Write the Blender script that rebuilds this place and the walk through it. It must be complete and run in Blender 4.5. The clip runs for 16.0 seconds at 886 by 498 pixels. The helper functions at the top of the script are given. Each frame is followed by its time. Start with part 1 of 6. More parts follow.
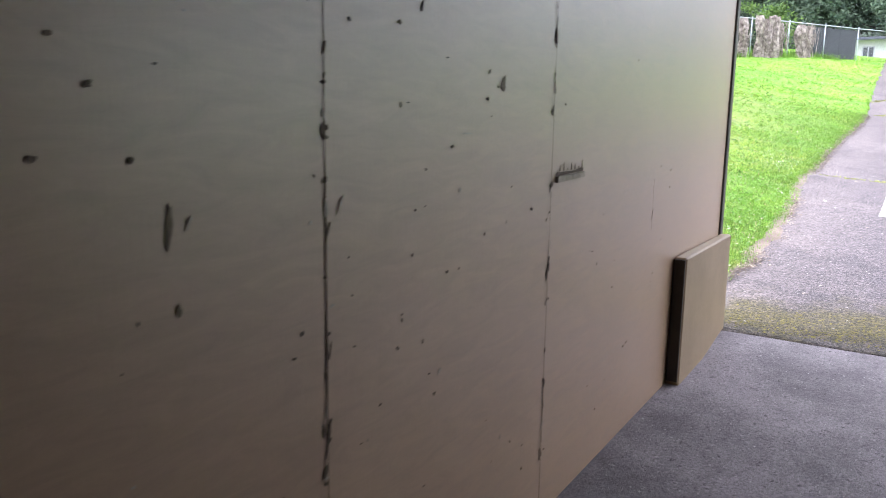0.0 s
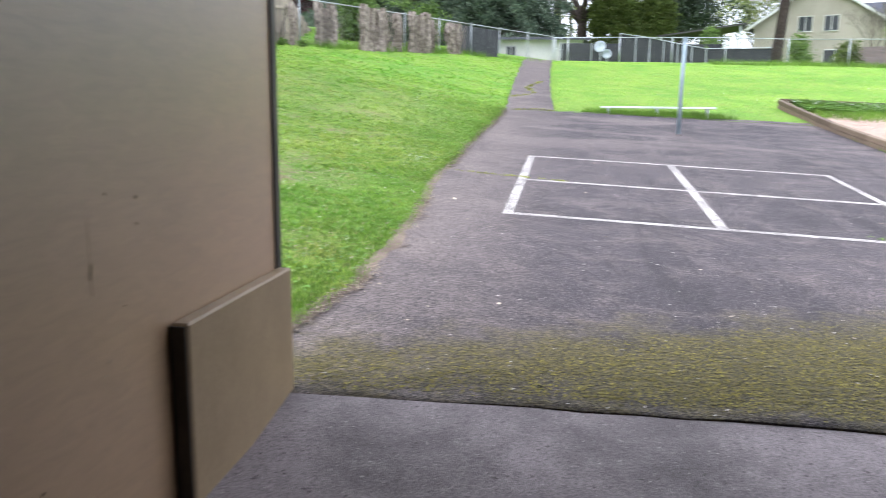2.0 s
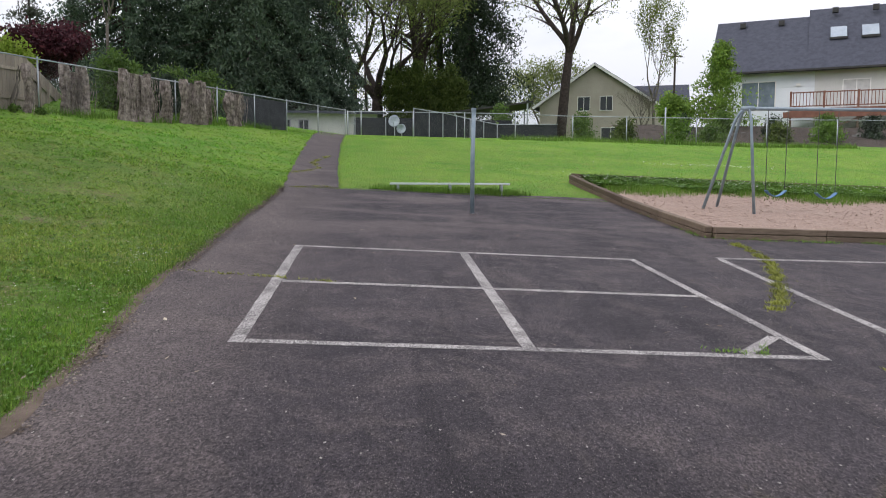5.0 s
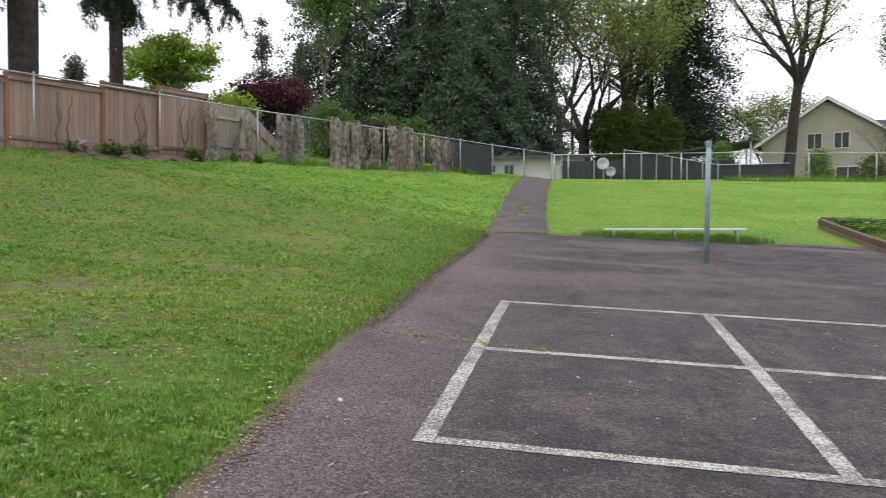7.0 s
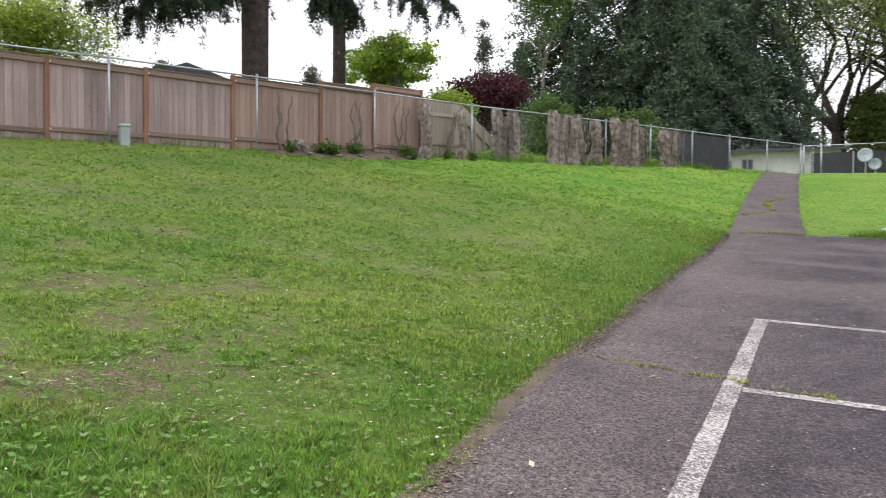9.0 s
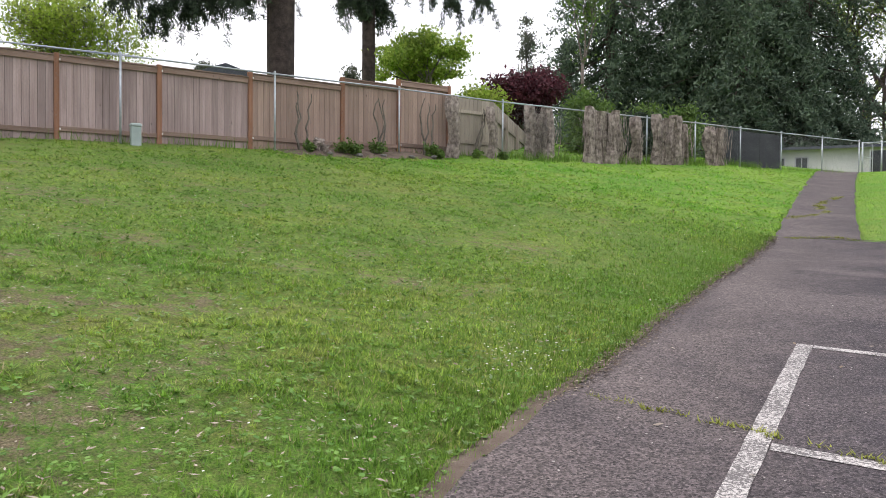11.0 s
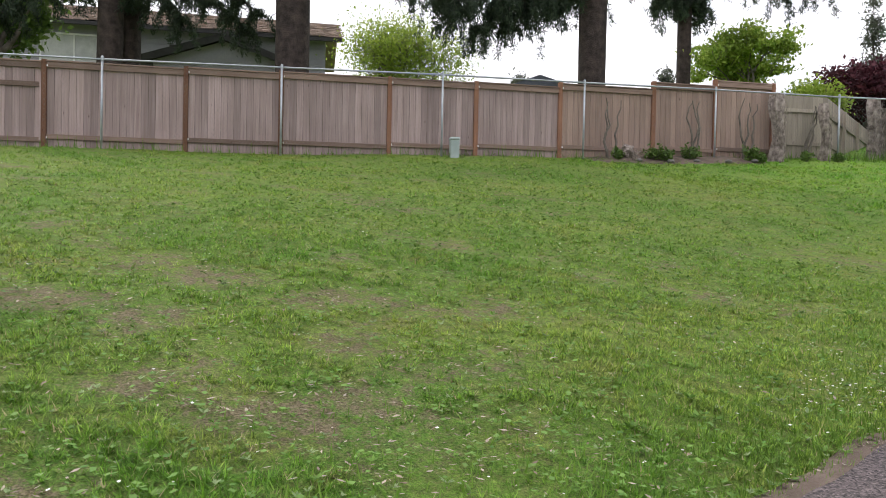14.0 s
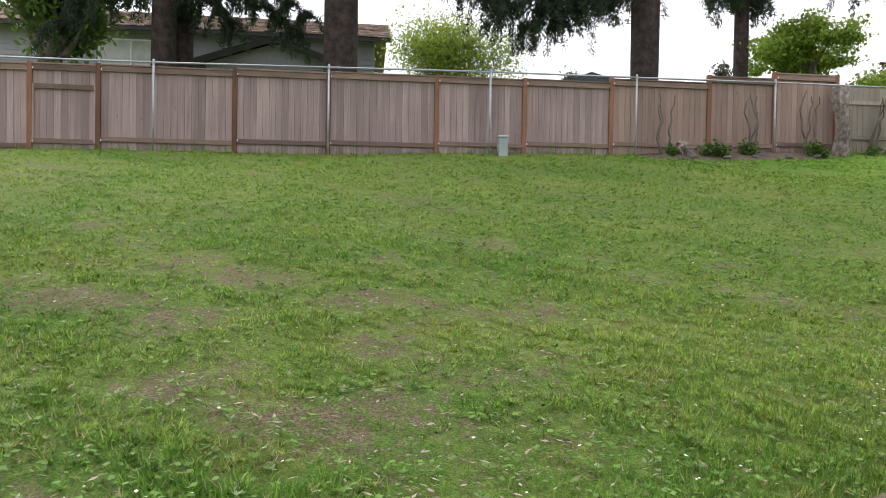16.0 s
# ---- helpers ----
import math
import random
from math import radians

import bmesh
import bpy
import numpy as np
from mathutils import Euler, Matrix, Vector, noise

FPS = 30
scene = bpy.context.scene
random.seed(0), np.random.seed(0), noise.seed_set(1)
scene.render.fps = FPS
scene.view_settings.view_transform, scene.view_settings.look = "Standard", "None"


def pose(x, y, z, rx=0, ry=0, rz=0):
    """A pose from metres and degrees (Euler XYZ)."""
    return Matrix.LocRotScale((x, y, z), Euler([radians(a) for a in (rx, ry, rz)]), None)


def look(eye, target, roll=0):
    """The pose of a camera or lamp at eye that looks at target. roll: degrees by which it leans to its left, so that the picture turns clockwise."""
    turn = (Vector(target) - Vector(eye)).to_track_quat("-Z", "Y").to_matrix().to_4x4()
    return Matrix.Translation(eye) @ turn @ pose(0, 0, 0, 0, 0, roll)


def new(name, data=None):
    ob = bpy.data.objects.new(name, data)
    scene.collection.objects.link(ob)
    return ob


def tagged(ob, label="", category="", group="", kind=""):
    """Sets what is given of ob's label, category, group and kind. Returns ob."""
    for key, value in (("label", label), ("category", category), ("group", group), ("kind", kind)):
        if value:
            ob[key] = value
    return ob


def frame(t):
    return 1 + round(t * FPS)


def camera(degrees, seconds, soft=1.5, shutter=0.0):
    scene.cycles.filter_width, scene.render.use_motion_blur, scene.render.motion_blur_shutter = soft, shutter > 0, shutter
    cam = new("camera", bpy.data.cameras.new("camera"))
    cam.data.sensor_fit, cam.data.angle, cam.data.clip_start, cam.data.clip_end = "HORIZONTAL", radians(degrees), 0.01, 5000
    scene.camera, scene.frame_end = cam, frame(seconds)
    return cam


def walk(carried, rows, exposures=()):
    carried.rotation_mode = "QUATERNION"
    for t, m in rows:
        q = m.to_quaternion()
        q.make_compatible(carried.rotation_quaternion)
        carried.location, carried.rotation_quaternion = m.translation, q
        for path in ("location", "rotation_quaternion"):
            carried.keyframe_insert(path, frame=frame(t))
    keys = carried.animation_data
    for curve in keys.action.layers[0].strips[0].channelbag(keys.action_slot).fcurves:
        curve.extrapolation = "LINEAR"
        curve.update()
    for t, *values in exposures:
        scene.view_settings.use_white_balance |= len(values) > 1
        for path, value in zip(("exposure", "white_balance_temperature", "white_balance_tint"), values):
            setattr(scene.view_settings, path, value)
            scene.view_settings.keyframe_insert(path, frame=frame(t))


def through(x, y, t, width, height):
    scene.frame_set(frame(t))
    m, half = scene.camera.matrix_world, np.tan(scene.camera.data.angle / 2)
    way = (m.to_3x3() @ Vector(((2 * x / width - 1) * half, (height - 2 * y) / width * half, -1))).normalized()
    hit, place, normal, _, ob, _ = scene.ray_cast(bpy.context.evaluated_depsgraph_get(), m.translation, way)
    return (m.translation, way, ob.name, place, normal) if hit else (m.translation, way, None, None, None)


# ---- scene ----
cam = camera(60.2, 16.0, soft=0.9, shutter=0.3)
PATH = [
    (0, (0.458, 0.272, 1.809), (-0.596, 1.935, 1.457), 0.9),
    (0.5, (0.51, 0.636, 1.865), (-0.494, 2.331, 1.521), 0.3),
    (1, (0.612, 1.071, 1.861), (-0.312, 2.809, 1.51), 0.1),
    (1.5, (0.687, 1.537, 1.853), (0.041, 3.396, 1.499), 0.6),
    (2, (0.763, 1.922, 1.831), (0.441, 3.864, 1.475), 0.7),
    (2.5, (0.85, 2.429, 1.811), (0.888, 4.396, 1.45), 0.9),
    (3, (0.913, 2.829, 1.859), (1.055, 4.792, 1.503), 0.6),
    (3.2, (0.963, 2.982, 1.884), (1.112, 4.943, 1.518), 0.4),
    (5.3, (1.233, 4.837, 1.935), (1.403, 6.827, 1.818), 0.2),
    (5.5, (1.244, 5.016, 1.944), (1.41, 7.007, 1.854), 0.1),
    (6, (1.251, 5.414, 1.963), (1.327, 7.412, 1.902), 0.1),
    (6.5, (1.144, 5.888, 1.948), (0.935, 7.877, 1.896), 0.1),
    (7, (0.984, 6.335, 1.925), (0.629, 8.303, 1.879), 0.2),
    (7.5, (0.82, 6.788, 1.904), (0.243, 8.702, 1.86), 0.2),
    (8, (0.641, 7.15, 1.887), (-0.05, 9.027, 1.848), 0.2),
    (8.5, (0.559, 7.516, 1.875), (-0.165, 9.379, 1.832), 0.2),
    (9, (0.608, 7.938, 1.878), (-0.29, 9.724, 1.834), 0.4),
    (9.5, (0.584, 8.308, 1.872), (-0.425, 10.034, 1.827), 0.5),
    (9.7, (0.597, 8.452, 1.892), (-0.429, 10.168, 1.844), 0.6),
    (11.8, (0.69, 9.185, 2.014), (-0.308, 10.917, 1.97), 0.4),
    (12, (0.711, 9.195, 2.033), (-0.406, 10.853, 1.993), 0.9),
    (12.5, (0.675, 9.156, 2.006), (-0.699, 10.609, 1.965), 0.8),
    (13, (0.668, 9.174, 1.988), (-0.851, 10.475, 1.951), 1.1),
    (13.5, (0.698, 9.192, 1.989), (-0.892, 10.405, 1.95), 1.1),
    (14, (0.661, 9.171, 1.99), (-0.94, 10.368, 1.951), 1.2),
    (14.5, (0.648, 9.151, 1.991), (-0.951, 10.352, 1.95), 1.2),
    (15, (0.624, 9.145, 1.994), (-0.963, 10.362, 1.953), 1.1),
    (15.5, (0.571, 9.246, 1.999), (-1.069, 10.389, 1.952), 1.1),
    (16, (0.522, 9.365, 1.979), (-1.156, 10.452, 1.938), 1.0),
]
EXPOSURES = [(0.0, 2.45, 5850, 17), (1.0, 2.38, 5900, 16), (1.5, 2.1, 5950, 14), (2.0, 1.62, 6000, 12), (2.6, 1.25, 6100, 12), (3.2, 1.0, 6150, 11), (5.3, 0.15, 6300, 14), (6.5, 0.38, 6450, 13), (8.0, 0.66, 6450, 14), (9.7, 0.74, 6450, 14), (12.0, 0.72, 6450, 14), (13.5, 0.6, 6450, 14), (16.0, 0.58, 6450, 14)]
walk(cam, [(t, look(eye, target, roll)) for t, eye, target, roll in PATH], EXPOSURES)

# ---- light ----
SUN_EL, SUN_AZ = 38.0, 250.0
world = bpy.data.worlds.new("sky")
scene.world = world
world.use_nodes = True
wn, wl = world.node_tree.nodes, world.node_tree.links
wn.clear()
w_out = wn.new("ShaderNodeOutputWorld")
w_bg = wn.new("ShaderNodeBackground")
w_sky = wn.new("ShaderNodeTexSky")
w_sky.sky_type = "NISHITA"
w_sky.sun_disc = False
w_sky.sun_elevation, w_sky.sun_rotation = radians(SUN_EL), radians(SUN_AZ)
w_sky.dust_density, w_sky.air_density = 3.0, 1.0
w_geo = wn.new("ShaderNodeTexCoord")
w_map = wn.new("ShaderNodeMapping")
w_map.inputs["Scale"].default_value = (1.2, 1.2, 3.0)
w_cl = wn.new("ShaderNodeTexNoise")
w_cl.inputs["Scale"].default_value, w_cl.inputs["Detail"].default_value = 1.6, 6.0
w_ramp = wn.new("ShaderNodeValToRGB")
w_ramp.color_ramp.elements[0].position, w_ramp.color_ramp.elements[0].color = 0.34, (0.45, 0.45, 0.45, 1)
w_ramp.color_ramp.elements[1].position, w_ramp.color_ramp.elements[1].color = 0.55, (1, 1, 1, 1)
w_mix = wn.new("ShaderNodeMix")
w_mix.data_type = "RGBA"
# an overcast sky is brighter overhead than at the horizon
w_sep = wn.new("ShaderNodeSeparateXYZ")
w_grad = wn.new("ShaderNodeValToRGB")
w_grad.color_ramp.elements[0].position, w_grad.color_ramp.elements[0].color = 0.0, (0.55, 0.555, 0.57, 1)
w_grad.color_ramp.elements[1].position, w_grad.color_ramp.elements[1].color = 1.0, (1.65, 1.66, 1.69, 1)
w_white = wn.new("ShaderNodeMix")
w_white.data_type, w_white.blend_type = "RGBA", "MULTIPLY"
w_white.inputs["Factor"].default_value = 1.0
w_white.inputs["A"].default_value = (10.6, 10.7, 10.95, 1)
wl.new(w_geo.outputs["Generated"], w_sep.inputs[0])
wl.new(w_sep.outputs["Z"], w_grad.inputs["Fac"])
wl.new(w_grad.outputs["Color"], w_white.inputs["B"])
wl.new(w_white.outputs["Result"], w_mix.inputs["B"])
wl.new(w_geo.outputs["Generated"], w_map.inputs["Vector"])
wl.new(w_map.outputs["Vector"], w_cl.inputs["Vector"])
wl.new(w_cl.outputs["Fac"], w_ramp.inputs["Fac"])
wl.new(w_ramp.outputs["Color"], w_mix.inputs["Factor"])
wl.new(w_sky.outputs["Color"], w_mix.inputs["A"])
wl.new(w_mix.outputs["Result"], w_bg.inputs["Color"])
w_bg.inputs["Strength"].default_value = 0.11
wl.new(w_bg.outputs["Background"], w_out.inputs["Surface"])

sun_data = bpy.data.lights.new("sun", "SUN")
sun_data.energy, sun_data.angle, sun_data.color = 1.1, radians(25), (1.0, 0.95, 0.88)
sun = new("sun", sun_data)
sa = radians(SUN_AZ)
SUN_DIR = Vector((math.sin(sa) * math.cos(radians(SUN_EL)), math.cos(sa) * math.cos(radians(SUN_EL)), math.sin(radians(SUN_EL))))
sun.matrix_world = look(SUN_DIR * 60, (0, 0, 0))

# ---- materials ----
def node_mat(name, rough=0.8, metal=0.0, spec=0.4):
    m = bpy.data.materials.new(name)
    m.use_nodes = True
    b = m.node_tree.nodes["Principled BSDF"]
    b.inputs["Roughness"].default_value, b.inputs["Metallic"].default_value = rough, metal
    b.inputs["Specular IOR Level"].default_value = spec
    return m, m.node_tree.nodes, m.node_tree.links, b


def rgb(c):
    return (c[0], c[1], c[2], 1.0)


def noise_tex(n, l, scale, detail=4.0, rough=0.6, vec=None, dist=0.0):
    t = n.new("ShaderNodeTexNoise")
    t.inputs["Scale"].default_value, t.inputs["Detail"].default_value = scale, detail
    t.inputs["Roughness"].default_value, t.inputs["Distortion"].default_value = rough, dist
    if vec:
        l.new(vec, t.inputs["Vector"])
    return t.outputs["Fac"]


def ramp(n, l, fac, lo, hi, a=(0, 0, 0), b=(1, 1, 1)):
    r = n.new("ShaderNodeValToRGB")
    r.color_ramp.elements[0].position, r.color_ramp.elements[1].position = lo, hi
    r.color_ramp.elements[0].color, r.color_ramp.elements[1].color = rgb(a), rgb(b)
    l.new(fac, r.inputs["Fac"])
    return r.outputs["Color"]


def blend(n, l, fac, a, b, mode="MIX"):
    x = n.new("ShaderNodeMix")
    x.data_type, x.blend_type = "RGBA", mode
    for key, v in (("Factor", fac), ("A", a), ("B", b)):
        if isinstance(v, (int, float)):
            x.inputs[key].default_value = v
        elif isinstance(v, tuple):
            x.inputs[key].default_value = rgb(v)
        else:
            l.new(v, x.inputs[key])
    return x.outputs["Result"]


def arith(n, l, op, a, b=0.0):
    x = n.new("ShaderNodeMath")
    x.operation = op
    for k, v in enumerate((a, b)):
        if isinstance(v, (int, float)):
            x.inputs[k].default_value = v
        else:
            l.new(v, x.inputs[k])
    return x.outputs[0]


def bump(n, l, b, height, strength=0.3, dist=0.01):
    u = n.new("ShaderNodeBump")
    u.inputs["Strength"].default_value, u.inputs["Distance"].default_value = strength, dist
    l.new(height, u.inputs["Height"])
    l.new(u.outputs["Normal"], b.inputs["Normal"])


def position(n):
    return n.new("ShaderNodeNewGeometry").outputs["Position"]


def obj_coord(n):
    return n.new("ShaderNodeTexCoord").outputs["Object"]


def stretch(n, l, vec, s, r=(0, 0, 0)):
    m = n.new("ShaderNodeMapping")
    m.inputs["Scale"].default_value = s
    m.inputs["Rotation"].default_value = r
    l.new(vec, m.inputs["Vector"])
    return m.outputs["Vector"]


def grain_mat(name, c1, c2, scale=6.0, fine=60.0, rough=0.8, metal=0.0, bumps=0.25, dist=0.005, spec=0.4, world=False, vary=0.0, island=0.0):
    """Two colours mixed by a broad and a fine noise, with relief from the fine one."""
    m, n, l, b = node_mat(name, rough, metal, spec)
    vec = position(n) if world else obj_coord(n)
    big, small = noise_tex(n, l, scale, 5, 0.6, vec), noise_tex(n, l, fine, 4, 0.65, vec)
    col = blend(n, l, ramp(n, l, big, 0.35, 0.68), c1, c2)
    col = blend(n, l, 0.5, col, ramp(n, l, small, 0.3, 0.7, (0.45, 0.45, 0.45), (0.62, 0.62, 0.62)), "OVERLAY")
    if vary or island:
        src = n.new("ShaderNodeObjectInfo").outputs["Random"] if vary else n.new("ShaderNodeNewGeometry").outputs["Random Per Island"]
        k = vary or island
        col = blend(n, l, 1.0, col, ramp(n, l, src, 0, 1, (1 - k, 1 - k, 1 - k), (1 + k * 0.6, 1 + k * 0.6, 1 + k * 0.6)), "MULTIPLY")
    l.new(col, b.inputs["Base Color"])
    bump(n, l, b, small, bumps, dist)
    return m


def leaf_mat(name, c1, c2, rough=0.6, through=0.35, scale=0.6):
    m, n, l, b = node_mat(name, rough, 0, 0.25)
    rnd = n.new("ShaderNodeNewGeometry").outputs["Random Per Island"]
    big = noise_tex(n, l, scale, 3, 0.6, position(n))
    col = blend(n, l, rnd, c1, c2)
    col = blend(n, l, 1.0, col, ramp(n, l, big, 0.3, 0.7, (0.65, 0.65, 0.65), (1.25, 1.25, 1.15)), "MULTIPLY")
    l.new(col, b.inputs["Base Color"])
    tr = n.new("ShaderNodeBsdfTranslucent")
    l.new(col, tr.inputs["Color"])
    mx = n.new("ShaderNodeMixShader")
    mx.inputs[0].default_value = through
    l.new(b.outputs[0], mx.inputs[1])
    l.new(tr.outputs[0], mx.inputs[2])
    l.new(mx.outputs[0], n["Material Output"].inputs["Surface"])
    return m


def lawn_tint(n, l, pos):
    """Lawn colour by place: lush, dry and clumpy."""
    big = noise_tex(n, l, 0.45, 5, 0.6, pos)
    mid = noise_tex(n, l, 1.7, 5, 0.65, pos, 0.6)
    fine = noise_tex(n, l, 9.0, 4, 0.6, pos)
    clump = noise_tex(n, l, 17.0, 3, 0.6, pos, 0.8)
    col = blend(n, l, ramp(n, l, big, 0.38, 0.64), (0.105, 0.232, 0.030), (0.185, 0.285, 0.052))
    col = blend(n, l, arith(n, l, "MULTIPLY", ramp(n, l, mid, 0.52, 0.72), 0.6), col, (0.25, 0.245, 0.085))
    sep = n.new("ShaderNodeSeparateXYZ")
    l.new(pos, sep.inputs[0])
    # the level field past the court is lusher than the bank
    lush_f = ramp(n, l, arith(n, l, "MULTIPLY", sep.outputs["Y"], 0.02), 0.42, 0.56)
    col = blend(n, l, lush_f, col, blend(n, l, 1.0, col, (1.12, 1.34, 0.95), "MULTIPLY"))
    col = blend(n, l, 1.0, col, ramp(n, l, clump, 0.32, 0.68, (0.68, 0.72, 0.7), (1.3, 1.25, 1.2)), "MULTIPLY")
    return blend(n, l, 1.0, col, ramp(n, l, fine, 0.3, 0.72, (0.72, 0.76, 0.72), (1.16, 1.14, 1.1)), "MULTIPLY"), mid, fine


def make_lawn():
    m, n, l, b = node_mat("lawn", 0.9, 0, 0.15)
    pos = position(n)
    col, mid, fine = lawn_tint(n, l, pos)
    bare = n.new("ShaderNodeAttribute")
    bare.attribute_name = "bare"
    patchy = arith(n, l, "MULTIPLY", arith(n, l, "SUBTRACT", noise_tex(n, l, 7.5, 7, 0.8, pos), 0.5), 3.4)
    dirt = ramp(n, l, arith(n, l, "ADD", bare.outputs["Fac"], patchy), 0.55, 1.0, (0, 0, 0), (0.85, 0.85, 0.85))
    thatch = ramp(n, l, noise_tex(n, l, 24, 5, 0.8, pos), 0.42, 0.6)
    col = blend(n, l, arith(n, l, "MULTIPLY", thatch, 0.5), col, (0.21, 0.185, 0.085))
    soil = blend(n, l, ramp(n, l, noise_tex(n, l, 45, 4, 0.7, pos), 0.35, 0.65), (0.13, 0.092, 0.06), (0.29, 0.225, 0.165))
    col = blend(n, l, dirt, col, soil)
    col = blend(n, l, 1.0, col, ramp(n, l, noise_tex(n, l, 70, 4, 0.75, pos), 0.3, 0.7, (0.34, 0.36, 0.34), (1.4, 1.36, 1.3)), "MULTIPLY")
    l.new(col, b.inputs["Base Color"])
    bump(n, l, b, noise_tex(n, l, 40, 5, 0.75, pos), 1.0, 0.04)
    return m


def make_blades():
    m, n, l, b = node_mat("grass_blades", 0.6, 0, 0.25)
    pos = position(n)
    col, mid, fine = lawn_tint(n, l, pos)
    rnd = n.new("ShaderNodeNewGeometry").outputs["Random Per Island"]
    col = blend(n, l, 1.0, col, ramp(n, l, rnd, 0, 1, (0.6, 0.65, 0.58), (2.0, 1.8, 1.55)), "MULTIPLY")
    col = blend(n, l, ramp(n, l, rnd, 0.93, 0.94), col, (0.36, 0.31, 0.16))
    l.new(col, b.inputs["Base Color"])
    tr = n.new("ShaderNodeBsdfTranslucent")
    l.new(col, tr.inputs["Color"])
    mx = n.new("ShaderNodeMixShader")
    mx.inputs[0].default_value = 0.35
    l.new(b.outputs[0], mx.inputs[1])
    l.new(tr.outputs[0], mx.inputs[2])
    l.new(mx.outputs[0], n["Material Output"].inputs["Surface"])
    return m


def make_asphalt():
    m, n, l, b = node_mat("asphalt", 0.85, 0, 0.3)
    pos = position(n)
    big = noise_tex(n, l, 0.35, 5, 0.6, pos, 0.8)
    mid = noise_tex(n, l, 2.2, 6, 0.65, pos)
    agg = n.new("ShaderNodeTexVoronoi")
    agg.inputs["Scale"].default_value = 88
    l.new(pos, agg.inputs["Vector"])
    col = blend(n, l, ramp(n, l, big, 0.35, 0.7), (0.024, 0.020, 0.025), (0.050, 0.042, 0.047))
    col = blend(n, l, ramp(n, l, mid, 0.50, 0.72), col, (0.080, 0.067, 0.068))
    streak = noise_tex(n, l, 1.0, 4, 0.6, stretch(n, l, pos, (1.6, 0.22, 1.0), (0, 0, 0.5)), 0.6)
    col = blend(n, l, ramp(n, l, streak, 0.52, 0.66), col, (0.022, 0.018, 0.022))
    grimy = noise_tex(n, l, 0.9, 6, 0.7, pos, 1.5)
    col = blend(n, l, ramp(n, l, grimy, 0.50, 0.60, (0, 0, 0), (0.5, 0.5, 0.5)), col, (0.088, 0.073, 0.071))
    col = blend(n, l, ramp(n, l, noise_tex(n, l, 150, 2, 0.5, pos), 0.62, 0.66), col, (0.17, 0.15, 0.145))
    # pale silt along the lawn side
    sep = n.new("ShaderNodeSeparateXYZ")
    l.new(pos, sep.inputs[0])
    side = arith(n, l, "ADD", sep.outputs["X"], arith(n, l, "MULTIPLY", mid, 1.6))
    drift = ramp(n, l, noise_tex(n, l, 1.1, 5, 0.6, pos, 0.8), 0.36, 0.6, (0.45, 0.45, 0.45), (1, 1, 1))
    silt = arith(n, l, "MULTIPLY", drift, ramp(n, l, arith(n, l, "MULTIPLY", side, 0.4), 0.0, 0.58, (0.95, 0.95, 0.95), (0, 0, 0)))
    col = blend(n, l, silt, col, (0.117, 0.098, 0.092))
    # dusty bands swept across the far half of the court
    sweep = noise_tex(n, l, 1.0, 3, 0.5, stretch(n, l, pos, (0.28, 0.9, 1.0), (0, 0, -0.35)), 0.8)
    far_f = ramp(n, l, arith(n, l, "MULTIPLY", sep.outputs["Y"], 0.04), 0.62, 0.8)
    col = blend(n, l, arith(n, l, "MULTIPLY", far_f, ramp(n, l, sweep, 0.5, 0.62, (0, 0, 0), (0.7, 0.7, 0.7))), col, (0.125, 0.105, 0.1))
    # moss in the wet strip before the slab
    wet = arith(n, l, "ABSOLUTE", arith(n, l, "SUBTRACT", sep.outputs["Y"], arith(n, l, "ADD", arith(n, l, "MULTIPLY", sep.outputs["X"], 0.24), 6.15)))
    wet = arith(n, l, "SUBTRACT", arith(n, l, "ADD", 0.95, arith(n, l, "MULTIPLY", sep.outputs["X"], 0.18)), wet)
    wet = arith(n, l, "ADD", wet, arith(n, l, "MULTIPLY", arith(n, l, "SUBTRACT", mid, 0.55), 2.4))
    moss_c = blend(n, l, noise_tex(n, l, 22, 3, 0.7, pos), (0.036, 0.031, 0.016), (0.098, 0.083, 0.022))
    col = blend(n, l, ramp(n, l, arith(n, l, "MULTIPLY", wet, ramp(n, l, noise_tex(n, l, 30, 3, 0.7, pos), 0.25, 0.5)), 0.05, 0.75), col, moss_c)
    col = blend(n, l, 1.0, col, ramp(n, l, noise_tex(n, l, 34, 5, 0.78, pos), 0.32, 0.68, (0.5, 0.5, 0.5), (1.5, 1.5, 1.5)), "MULTIPLY")
    stones = ramp(n, l, agg.outputs["Color"], 0.12, 0.95, (0.24, 0.24, 0.24), (1.62, 1.55, 1.55))
    col = blend(n, l, 1.0, col, stones, "MULTIPLY")
    l.new(col, b.inputs["Base Color"])
    bump(n, l, b, agg.outputs["Distance"], 0.7, 0.008)
    return m


